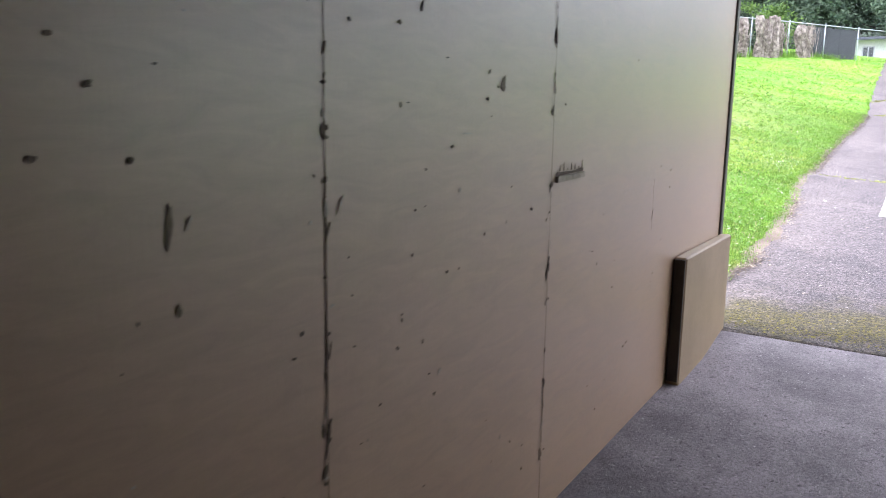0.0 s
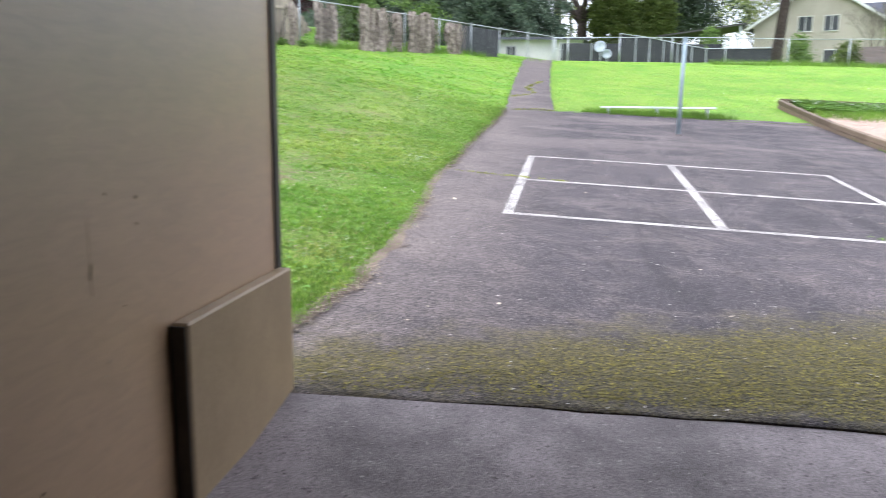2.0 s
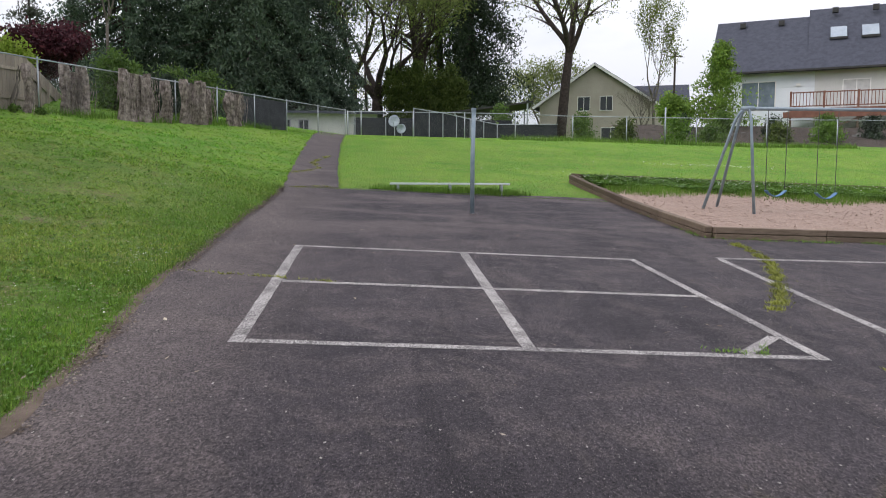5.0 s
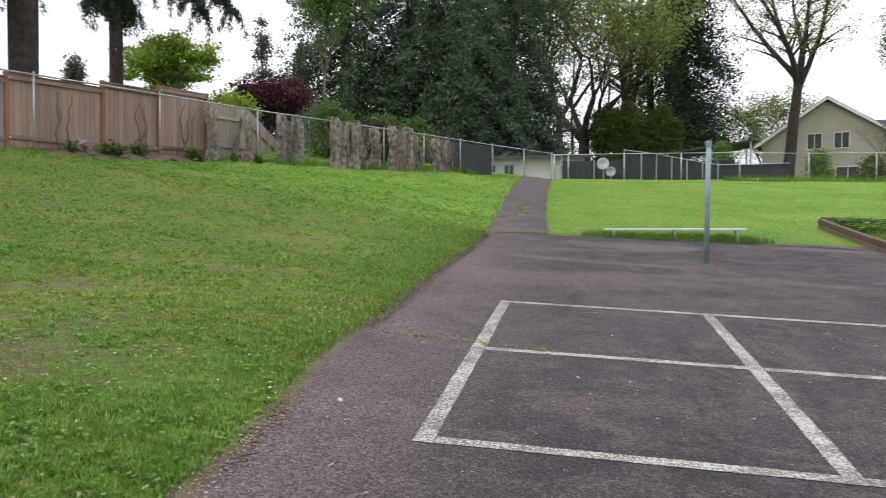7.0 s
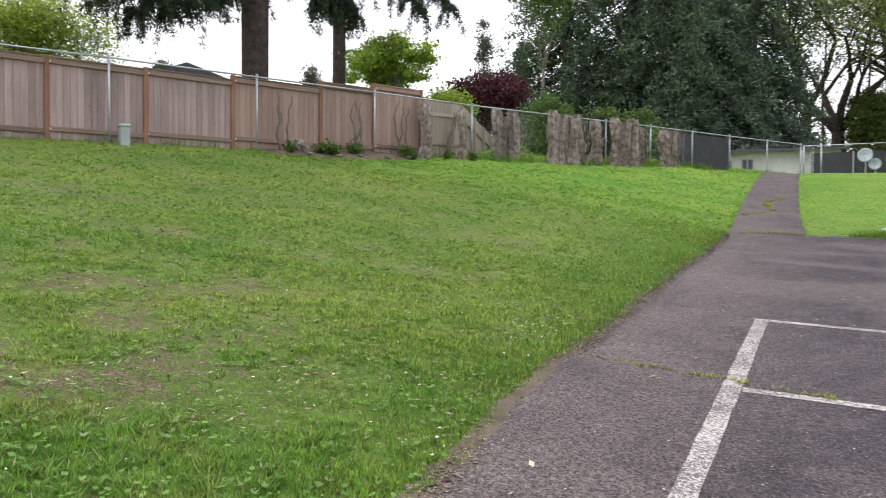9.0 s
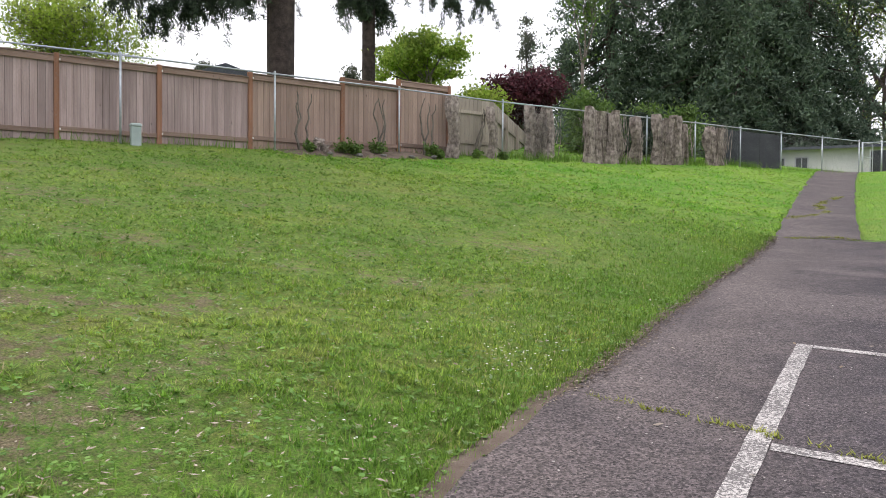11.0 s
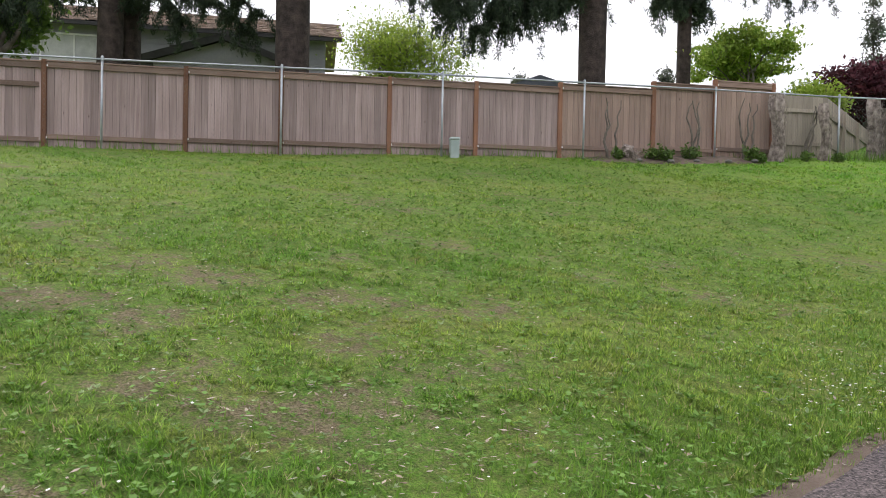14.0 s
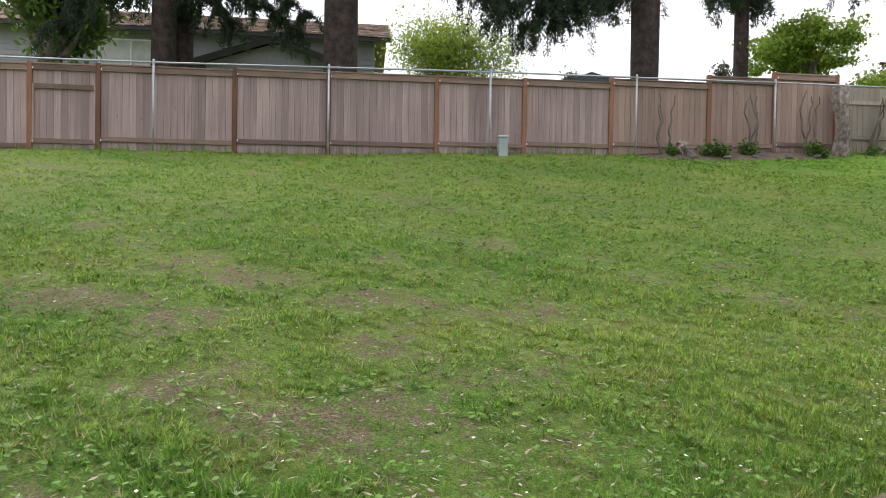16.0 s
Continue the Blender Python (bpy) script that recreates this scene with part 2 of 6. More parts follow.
def make_slab():
    """Old grey floor: stained, gritty, with dark crumbs."""
    m, n, l, b = node_mat("old_concrete_slab", 0.8, 0, 0.35)
    pos = position(n)
    stain, grit, speck = noise_tex(n, l, 1.4, 6, 0.7, pos, 0.2), noise_tex(n, l, 75, 5, 0.75, pos), noise_tex(n, l, 28, 4, 0.7, pos)
    col = blend(n, l, ramp(n, l, stain, 0.36, 0.62), (0.08, 0.067, 0.069), (0.178, 0.152, 0.155))
    col = blend(n, l, 1.0, col, ramp(n, l, grit, 0.3, 0.68, (0.4, 0.4, 0.4), (1.5, 1.48, 1.48)), "MULTIPLY")
    col = blend(n, l, ramp(n, l, speck, 0.61, 0.67), col, (0.045, 0.037, 0.035))
    col = blend(n, l, ramp(n, l, noise_tex(n, l, 60, 2, 0.5, pos), 0.69, 0.72), col, (0.30, 0.275, 0.26))
    l.new(col, b.inputs["Base Color"])
    bump(n, l, b, grit, 0.8, 0.008)
    return m


def make_paint_line():
    m, n, l, b = node_mat("worn_line_paint", 0.8, 0, 0.3)
    pos = position(n)
    worn = noise_tex(n, l, 55, 4, 0.75, pos)
    patch = noise_tex(n, l, 3.0, 4, 0.6, pos)
    f = arith(n, l, "ADD", worn, arith(n, l, "MULTIPLY", arith(n, l, "SUBTRACT", patch, 0.5), 0.35))
    col = blend(n, l, ramp(n, l, f, 0.46, 0.57), (0.10, 0.09, 0.088), (0.43, 0.40, 0.375))
    l.new(col, b.inputs["Base Color"])
    bump(n, l, b, worn, 0.5, 0.004)
    return m


def make_wood(name, c1, c2, vary=0.38, axis=2, rough=0.85, world=False):
    m, n, l, b = node_mat(name, rough, 0, 0.2)
    vec = position(n) if world else obj_coord(n)
    info = n.new("ShaderNodeObjectInfo")
    shift = n.new("ShaderNodeVectorMath")
    shift.operation = "ADD"
    l.new(vec, shift.inputs[0])
    l.new(info.outputs["Location"], shift.inputs[1])
    s = [22.0, 22.0, 22.0]
    s[axis] = 1.2
    g = noise_tex(n, l, 1.0, 6, 0.7, stretch(n, l, shift.outputs[0], tuple(s)), 0.6)
    big = noise_tex(n, l, 1.3, 3, 0.6, shift.outputs[0])
    knots = n.new("ShaderNodeTexVoronoi")
    knots.inputs["Scale"].default_value = 3.4
    l.new(stretch(n, l, shift.outputs[0], (1.6, 1.6, 1.0)), knots.inputs["Vector"])
    col = blend(n, l, ramp(n, l, g, 0.3, 0.72), c1, c2)
    col = blend(n, l, ramp(n, l, big, 0.3, 0.7, (0.45, 0.45, 0.45), (0, 0, 0)), col, tuple(x * 0.72 for x in c1))
    col = blend(n, l, ramp(n, l, knots.outputs["Distance"], 0.03, 0.075, (1, 1, 1), (0, 0, 0)), col, tuple(x * 0.45 for x in c1))
    col = blend(n, l, 1.0, col, ramp(n, l, info.outputs["Random"], 0, 1, (1 - vary,) * 3, (1 + vary * 0.7,) * 3), "MULTIPLY")
    l.new(col, b.inputs["Base Color"])
    bump(n, l, b, g, 0.35, 0.004)
    return m


def make_wall_paint():
    m, n, l, b = node_mat("brown_gloss_paint", 0.4, 0, 0.5)
    b.inputs["Coat Weight"].default_value, b.inputs["Coat Roughness"].default_value, b.inputs["Coat IOR"].default_value = 0.95, 0.38, 1.65
    pos = position(n)
    big = noise_tex(n, l, 0.9, 5, 0.6, pos, 0.5)
    fine = noise_tex(n, l, 1.0, 5, 0.7, stretch(n, l, pos, (90, 90, 14)))
    orange = noise_tex(n, l, 160, 3, 0.6, pos)
    smear = noise_tex(n, l, 1.0, 5, 0.7, stretch(n, l, pos, (6, 5, 22)), 1.0)
    col = blend(n, l, ramp(n, l, big, 0.1, 0.9), (0.262, 0.160, 0.086), (0.345, 0.222, 0.128))
    col = blend(n, l, 1.0, col, ramp(n, l, smear, 0.2, 0.8, (0.8, 0.8, 0.8), (1.2, 1.2, 1.2)), "MULTIPLY")
    l.new(col, b.inputs["Base Color"])
    l.new(ramp(n, l, smear, 0.1, 0.9, (0.36, 0.36, 0.36), (0.52, 0.52, 0.52)), b.inputs["Roughness"])
    bump(n, l, b, arith(n, l, "ADD", arith(n, l, "MULTIPLY", fine, 0.6), arith(n, l, "ADD", arith(n, l, "MULTIPLY", big, 0.8), arith(n, l, "MULTIPLY", orange, 0.3))), 0.25, 0.006)
    return m


M_LAWN, M_BLADE, M_ASPHALT, M_LINE, M_WALL = make_lawn(), make_blades(), make_asphalt(), make_paint_line(), make_wall_paint()
M_SLAB = make_slab()
M_SOIL = grain_mat("bare_soil", (0.07, 0.05, 0.035), (0.14, 0.105, 0.08), 4, 50, 0.95, bumps=0.8, dist=0.02, world=True)
M_DARKWALL = grain_mat("added_wall_brown_paint", (0.12, 0.085, 0.05), (0.16, 0.115, 0.07), 1.0, 40, 0.7, world=True)
M_CEIL = grain_mat("shelter_ceiling_paint", (0.3, 0.27, 0.22), (0.38, 0.34, 0.29), 1.0, 30, 0.8, world=True)
M_GALV = grain_mat("galvanised_steel", (0.28, 0.305, 0.325), (0.40, 0.42, 0.435), 5, 80, 0.45, 0.55, 0.1, 0.002)
M_WIRE = grain_mat("chain_link_wire", (0.13, 0.13, 0.13), (0.22, 0.22, 0.22), 3, 40, 0.6, 0.3, 0.1, 0.001)
M_POLE = grain_mat("painted_grey_steel", (0.17, 0.22, 0.26), (0.27, 0.32, 0.35), 6, 90, 0.5, 0.2, 0.2, 0.002)
M_PLANK = make_wood("weathered_cedar", (0.27, 0.197, 0.183), (0.465, 0.364, 0.348), 0.25)
M_PLANK_NEW = make_wood("newer_cedar", (0.275, 0.188, 0.15), (0.43, 0.315, 0.26), 0.2)
M_PLANK_OLD = make_wood("old_tan_fence_boards", (0.27, 0.225, 0.18), (0.41, 0.355, 0.29), 0.22)
M_POST = make_wood("red_cedar_post", (0.17, 0.082, 0.05), (0.30, 0.155, 0.098))
M_RAIL = make_wood("cedar_rail", (0.17, 0.11, 0.085), (0.31, 0.225, 0.185), axis=0)
M_TIMBER = make_wood("landscape_timber", (0.10, 0.073, 0.052), (0.21, 0.16, 0.118), axis=0)
M_BARK = grain_mat("dark_fir_bark", (0.022, 0.016, 0.014), (0.07, 0.050, 0.043), 5, 26, 0.95, bumps=1.0, dist=0.05)
M_BARK_GREY = grain_mat("grey_bark", (0.08, 0.068, 0.055), (0.19, 0.165, 0.14), 3, 20, 0.95, bumps=0.9, dist=0.04)
M_STUMP = grain_mat("dead_stripped_wood", (0.095, 0.074, 0.063), (0.40, 0.335, 0.295), 7, 30, 0.95, bumps=1.0, dist=0.04)
M_CONIFER = leaf_mat("sequoia_foliage", (0.030, 0.055, 0.038), (0.115, 0.155, 0.105), 0.7, 0.2)
M_FIR = leaf_mat("fir_needles", (0.022, 0.036, 0.026), (0.062, 0.088, 0.052), 0.7, 0.25)
# paler and greyer than M_FIR: distance haze mixed into the leaf colour
M_FARFIR = leaf_mat("hazed_far_fir_needles", (0.075, 0.085, 0.07), (0.13, 0.14, 0.11), 0.8, 0.3)
M_MAPLE = leaf_mat("maple_leaves", (0.16, 0.27, 0.035), (0.37, 0.47, 0.09), 0.6, 0.45, 1.2)
M_YOUNG = leaf_mat("young_green_leaves", (0.10, 0.19, 0.03), (0.23, 0.34, 0.06), 0.6, 0.4, 1.2)
M_RED = leaf_mat("red_maple_leaves", (0.042, 0.014, 0.022), (0.115, 0.032, 0.045), 0.6, 0.35, 1.2)
M_SPRING = leaf_mat("spring_leaves", (0.13, 0.175, 0.045), (0.26, 0.30, 0.095), 0.6, 0.45)
M_BROADLEAF = leaf_mat("broad_green_leaves", (0.065, 0.125, 0.03), (0.15, 0.23, 0.055), 0.55, 0.4, 1.0)
M_HEDGE = leaf_mat("arborvitae_foliage", (0.05, 0.085, 0.018), (0.13, 0.165, 0.04), 0.7, 0.3)
M_YELLOW = leaf_mat("yellow_green_leaves", (0.22, 0.33, 0.04), (0.38, 0.46, 0.09), 0.6, 0.5)
M_WEED = leaf_mat("weed_grass", (0.09, 0.19, 0.022), (0.17, 0.28, 0.045), 0.6, 0.4)
M_MOSSLINE = leaf_mat("crack_weeds", (0.17, 0.20, 0.03), (0.30, 0.31, 0.07), 0.7, 0.3)
M_PETAL = leaf_mat("white_petals", (0.6, 0.6, 0.58), (0.75, 0.75, 0.74), 0.7, 0.3)
M_CHIP = grain_mat("bark_chips", (0.29, 0.20, 0.155), (0.41, 0.305, 0.245), 12, 70, 0.95, bumps=0.5, world=True, island=0.25)
M_WHITE = grain_mat("white_siding_paint", (0.62, 0.66, 0.70), (0.70, 0.73, 0.76), 0.6, 20, 0.7, world=True)
M_TAN = grain_mat("tan_siding_paint", (0.36, 0.325, 0.27), (0.43, 0.39, 0.33), 0.6, 20, 0.75, world=True)
M_GREYSIDE = grain_mat("grey_siding_paint", (0.26, 0.255, 0.285), (0.32, 0.315, 0.345), 0.6, 20, 0.75, world=True)
M_OUTBUILDING = grain_mat("faded_cream_paint", (0.38, 0.38, 0.375), (0.47, 0.465, 0.455), 0.8, 20, 0.8, world=True)
M_GARAGE = grain_mat("cream_stucco", (0.46, 0.47, 0.45), (0.54, 0.54, 0.52), 0.6, 20, 0.8, world=True)
M_TRIM = grain_mat("white_trim_paint", (0.66, 0.66, 0.64), (0.76, 0.75, 0.73), 2, 30, 0.6)
M_ROOF = grain_mat("charcoal_shingles", (0.036, 0.039, 0.054), (0.056, 0.059, 0.078), 3, 25, 0.85, bumps=0.6, dist=0.02, world=True)
M_ROOF_BROWN = grain_mat("brown_shake_roof", (0.15, 0.105, 0.075), (0.27, 0.20, 0.15), 2.5, 14, 0.9, bumps=0.9, dist=0.03, world=True, island=0.35)
M_ROOF_DARK = grain_mat("dark_fascia", (0.03, 0.029, 0.03), (0.05, 0.048, 0.048), 3, 30, 0.8)
M_GLASS = grain_mat("window_glass", (0.025, 0.03, 0.035), (0.05, 0.055, 0.06), 0.8, 5, 0.12, bumps=0.02, spec=0.35)
M_BLIND = grain_mat("window_blinds", (0.10, 0.13, 0.16), (0.17, 0.21, 0.25), 2, 20, 0.6)
M_CURTAIN = grain_mat("pale_curtain", (0.40, 0.40, 0.40), (0.55, 0.55, 0.54), 2, 20, 0.8)
M_DECK = grain_mat("red_deck_stain", (0.13, 0.058, 0.038), (0.22, 0.10, 0.066), 2, 30, 0.7)
M_DARK = grain_mat("black_privacy_fabric", (0.018, 0.020, 0.024), (0.035, 0.037, 0.042), 2, 40, 0.9)
M_DISH = grain_mat("pale_dish_enamel", (0.30, 0.34, 0.40), (0.38, 0.42, 0.47), 3, 20, 0.4)
M_BOX = grain_mat("pale_green_utility_paint", (0.24, 0.29, 0.275), (0.32, 0.365, 0.35), 4, 40, 0.6)
M_BENCH = grain_mat("aluminium_plank", (0.55, 0.60, 0.60), (0.68, 0.72, 0.72), 3, 60, 0.4, 0.5)
M_ROCK = grain_mat("grey_rock", (0.085, 0.08, 0.073), (0.19, 0.18, 0.165), 3, 25, 0.9, bumps=0.9, dist=0.03)
M_BLUE = grain_mat("blue_swing_rubber", (0.05, 0.13, 0.26), (0.08, 0.19, 0.34), 4, 30, 0.5)
M_SKYLIGHT = grain_mat("skylight_pane", (0.24, 0.28, 0.32), (0.32, 0.36, 0.40), 1, 5, 0.15, spec=0.6, bumps=0.02)

# ---- mesh helpers ----
class Shape:
    """Collects vertices and faces for one mesh."""

    def __init__(self):
        self.v, self.f = [], []

    def box(self, x0, y0, z0, x1, y1, z1, m=None):
        k = len(self.v)
        pts = [Vector((x, y, z)) for z in (z0, z1) for y in (y0, y1) for x in (x0, x1)]
        self.v += [tuple(m @ p) for p in pts] if m else [tuple(p) for p in pts]
        for a in ((0, 2, 3, 1), (4, 5, 7, 6), (0, 1, 5, 4), (2, 6, 7, 3), (0, 4, 6, 2), (1, 3, 7, 5)):
            self.f.append(tuple(k + i for i in a))
        return self

    def bar(self, a, b, w, h, up=(0, 0, 1)):
        """A square bar from a to b, w wide and h high."""
        a, b = Vector(a), Vector(b)
        d = (b - a).normalized()
        side = d.cross(Vector(up)).normalized() * w / 2
        top = side.cross(d).normalized() * h / 2
        k = len(self.v)
        for p in (a, b):
            for s, t in ((-1, -1), (1, -1), (1, 1), (-1, 1)):
                self.v.append(tuple(p + side * s + top * t))
        for q in ((3, 2, 1, 0), (4, 5, 6, 7), (0, 1, 5, 4), (1, 2, 6, 5), (2, 3, 7, 6), (3, 0, 4, 7)):
            self.f.append(tuple(k + i for i in q))
        return self

    def tube(self, pts, radii, n=8, cap=True, wobble=0.0):
        pts = [Vector(p) for p in pts]
        k = len(self.v)
        for i, p in enumerate(pts):
            d = (pts[min(i + 1, len(pts) - 1)] - pts[max(i - 1, 0)]).normalized()
            a = d.orthogonal().normalized() if abs(d.z) < 0.95 else Vector((1, 0, 0))
            a = (a - d * a.dot(d)).normalized()
            b = d.cross(a)
            for j in range(n):
                t = 2 * math.pi * j / n
                r = radii[i] * (1 + wobble * noise.noise((p.x * 1.7 + math.cos(t) * 2.5, p.y * 1.7 + math.sin(t) * 2.5, p.z * 0.5)))
                self.v.append(tuple(p + (a * math.cos(t) + b * math.sin(t)) * r))
        for i in range(len(pts) - 1):
            for j in range(n):
                u, w = k + i * n + j, k + i * n + (j + 1) % n
                self.f.append((u, w, w + n, u + n))
        if cap:
            self.f.append(tuple(k + j for j in reversed(range(n))))
            self.f.append(tuple(k + (len(pts) - 1) * n + j for j in range(n)))
        return self

    def poly(self, pts):
        k = len(self.v)
        self.v += [tuple(p) for p in pts]
        self.f.append(tuple(range(k, k + len(pts))))
        return self

    def prism(self, pts, d):
        """A flat outline pushed along d."""
        k, n, d = len(self.v), len(pts), Vector(d)
        self.v += [tuple(Vector(p)) for p in pts] + [tuple(Vector(p) + d) for p in pts]
        self.f.append(tuple(k + i for i in reversed(range(n))))
        self.f.append(tuple(k + n + i for i in range(n)))
        for i in range(n):
            j = (i + 1) % n
            self.f.append((k + i, k + j, k + n + j, k + n + i))
        return self

    def mesh(self, name, mat, smooth=False, bevel=0.0):
        me = bpy.data.meshes.new(name)
        me.from_pydata(self.v, [], self.f)
        if bevel:
            bm = bmesh.new()
            bm.from_mesh(me)
            bmesh.ops.recalc_face_normals(bm, faces=bm.faces)
            bmesh.ops.bevel(bm, geom=list(bm.edges), offset=bevel, segments=1, affect="EDGES")
            bm.to_mesh(me)
            bm.free()
        me.materials.append(mat)
        if smooth:
            me.polygons.foreach_set("use_smooth", [True] * len(me.polygons))
        me.update()
        return me


def thing(name, at=(0, 0, 0), turn=0, label="", category="", group="", kind=""):
    ob = new(name)
    ob.matrix_world = pose(at[0], at[1], at[2], 0, 0, turn)
    return tagged(ob, label, category, group, kind)


def part(name, shape, mat, parent=None, label="", smooth=False, bevel=0.0, kind=""):
    """One mesh object under a thing or part; its vertices are in the parent's space."""
    ob = new(name, shape if isinstance(shape, bpy.types.Mesh) else shape.mesh(name, mat, smooth, bevel))
    if parent:
        ob.parent = parent
    return tagged(ob, label, kind=kind)


def solid(name, shape, mat, label, category, smooth=False, bevel=0.0, kind="", group="", at=None):
    ob = part(name, shape, mat, None, "", smooth, bevel)
    if at is not None:
        ob.matrix_world = at
    return tagged(ob, label, category, group, kind)


def quads(name, centre, along, across, mat, tri=False):
    """Many small flat leaves: arrays of centres and half axes."""
    c, a, b = (np.asarray(x, dtype=np.float32) for x in (centre, along, across))
    n = len(c)
    corners = (c - a, c + b, c + a, c - b) if not tri else (c - b, c + b, c + a)
    k = len(corners)
    v = np.stack(corners, 1).reshape(-1, 3)
    me = bpy.data.meshes.new(name)
    me.vertices.add(n * k)
    me.loops.add(n * k)
    me.polygons.add(n)
    me.vertices.foreach_set("co", v.ravel())
    me.loops.foreach_set("vertex_index", np.arange(n * k, dtype=np.int32))
    me.polygons.foreach_set("loop_start", np.arange(0, n * k, k, dtype=np.int32))
    me.polygons.foreach_set("loop_total", np.full(n, k, dtype=np.int32))
    me.materials.append(mat)
    me.update(calc_edges=True)
    me.validate()
    return me


# ---- ground ----
ROW_Y = [-6, 0, 5, 8.2, 10.9, 16.1, 20.7, 23.9, 30, 36, 42, 48, 60, 80, 140]
ROW_Z = [0.10, 0.18, 0.33, 0.45, 0.63, 1.02, 1.47, 1.83, 2.65, 3.5, 4.22, 4.75, 5.6, 6.2, 6.6]


def ground_z(x, y):
    """Height of the ground: a slope up ahead, falling to the right, with a bank on the lawn side."""
    x, y = np.asarray(x, dtype=float), np.asarray(y, dtype=float)
    z = np.interp(y, ROW_Y, ROW_Z) - np.interp(y, [24, 48], [0.045, 0.012]) * np.clip(x, -20, 22)
    rise = np.interp(y, [2, 11, 48, 60], [0.13, 0.145, 0.13, 0.1])
    # the crest of the bank dips and swells along the fence line
    s = (x + 13.2) * 0.4312 + (y - 20.6) * 0.9023
    k = (x + 13.2) * -0.9023 + (y - 20.6) * 0.4312
    crest = np.interp(s, [-20, -8, -4.6, 0, 3, 8, 19, 22, 26], [-0.12, -0.13, -0.06, 0.05, 0.09, 0.12, 0.1, 0, 0])
    return z + rise * np.clip(-1.0 - x, 0, 15.5) + crest * np.interp(k, [-6, -0.8, 6, 14], [0, 1, 1, 0])


def swell(x, y):
    """Small unevenness of the lawn."""
    return 0.012 * np.sin(x * 1.9 + 0.7) * np.sin(y * 1.6) + 0.018 * np.sin(x * 0.55 + y * 0.4 + 1.0)


PATCH = np.random.default_rng(5).uniform(-1, 1, (40, 4))


def lush(x, y):
    """A smooth field between 0 (bare) and 1 (lush)."""
    x, y = np.asarray(x, dtype=float), np.asarray(y, dtype=float)
    worn = np.exp(-((x + 3.4) / 2.2) ** 2 - ((y - 11.4) / 2.8) ** 2)
    f = np.zeros_like(x) + 1.2 - 1.9 * worn
    for i, (p, q, ph, am) in enumerate(PATCH):
        k = 0.5 + i * 0.13
        f = f + np.sin(p * x * k * 2.2 + q * y * k * 2.2 + ph * 9) * (0.5 + 0.5 * am) / (1 + 0.03 * i)
    return 1 / (1 + np.exp(-f * 0.9))


def gz(x, y):
    return float(ground_z(x, y))


def wavy(t, s):
    return noise.noise((t * s, 3.7, 0.2)) + 0.5 * noise.noise((t * s * 3.1, 8.1, 1.2))


EDGE_Y = [-8, 5.6, 6.5, 7.6, 9.1, 11, 13, 16, 19, 23.2, 30, 43, 48.2]
EDGE_X = [-1.25, -1.2, -0.97, -0.86, -0.9, -1.02, -1.15, -1.2, -1.2, -1.1, -1.42, -1.9, -2.0]
PIT_X, PIT_Y0, PIT_Y1 = 7.55, 18.75, 27.6


def edge_x(y):
    return float(np.interp(y, EDGE_Y, EDGE_X)) + 0.05 * wavy(y, 1.3) + 0.025 * wavy(y, 5.0)


def paved(x, y):
    """True on asphalt or slab."""
    far = 24.15 + 0.08 * wavy(x, 0.9) + 0.05 * x
    if y < far:
        return x > edge_x(y) and not (x > PIT_X - 0.2 and y > PIT_Y0)
    return y < 48.2 and edge_x(y) < x < float(np.interp(y, [24, 28.6, 36.6, 48], [0.22, -0.02, -0.32, -0.6])) + 0.05 * wavy(y, 1.1)


def grid_mesh(name, xs_of_y, ys, mat, lift):
    s = Shape()
    n = 0
    for y in ys:
        xs = xs_of_y(y)
        n = len(xs)
        zs = ground_z(np.array(xs), np.full(n, y)) + lift
        s.v += [(float(x), float(y), float(z)) for x, z in zip(xs, zs)]
    for j in range(len(ys) - 1):
        for i in range(n - 1):
            k = j * n + i
            s.f.append((k, k + 1, k + n + 1, k + n))
    return s


# the ground sheet, fine near the walk and reaching the horizon
gx = np.concatenate([[-2500, -600, -200, -90, -50, -34], np.concatenate([np.arange(-26, -9, 0.33), np.arange(-9, 0, 0.14), np.arange(0, 40.1, 0.36)]), [48, 70, 120, 300, 800, 2500]])
gy = np.concatenate([[-2500, -600, -200, -60, -25, -12], np.concatenate([np.arange(-8, 8, 0.33), np.arange(8, 19, 0.14), np.arange(19, 62, 0.36)]), [66, 72, 80, 95, 120, 160, 300, 800, 2500]])
sheet = Shape()
for y in gy:
    for x in gx:
        z = gz(x, y)
        if -3 < x < 32 and -9 < y < 49:
            inside = sum(paved(x + dx, y + dy) for dx in (-0.2, 0.2) for dy in (-0.2, 0.2)) / 4
            z -= 0.07 * inside
            if x > PIT_X and PIT_Y0 < y < PIT_Y1:
                z -= 0.1
        z += float(swell(x, y))
        sheet.v.append((float(x), float(y), z))
nx = len(gx)
for j in range(len(gy) - 1):
    for i in range(nx - 1):
        k = j * nx + i
        sheet.f.append((k, k + 1, k + nx + 1, k + nx))
lawn = solid("ground", sheet, M_LAWN, "patchy mown lawn rising in a bank to the fence", "lawn", True, kind="structure")

bare_at = np.array(sheet.v)
bare_v = np.where((np.abs(bare_at[:, 0]) < 30) & (bare_at[:, 1] > -8) & (bare_at[:, 1] < 26) & (bare_at[:, 0] < 0), 1 - lush(bare_at[:, 0], bare_at[:, 1]), 0.0) * np.clip((-bare_at[:, 0] - 1.5) / 1.5, 0, 1) * np.interp(bare_at[:, 1], [8, 20, 26], [1, 0.7, 0.2])
lawn.data.attributes.new("bare", "FLOAT", "POINT").data.foreach_set("value", bare_v.astype(np.float32))

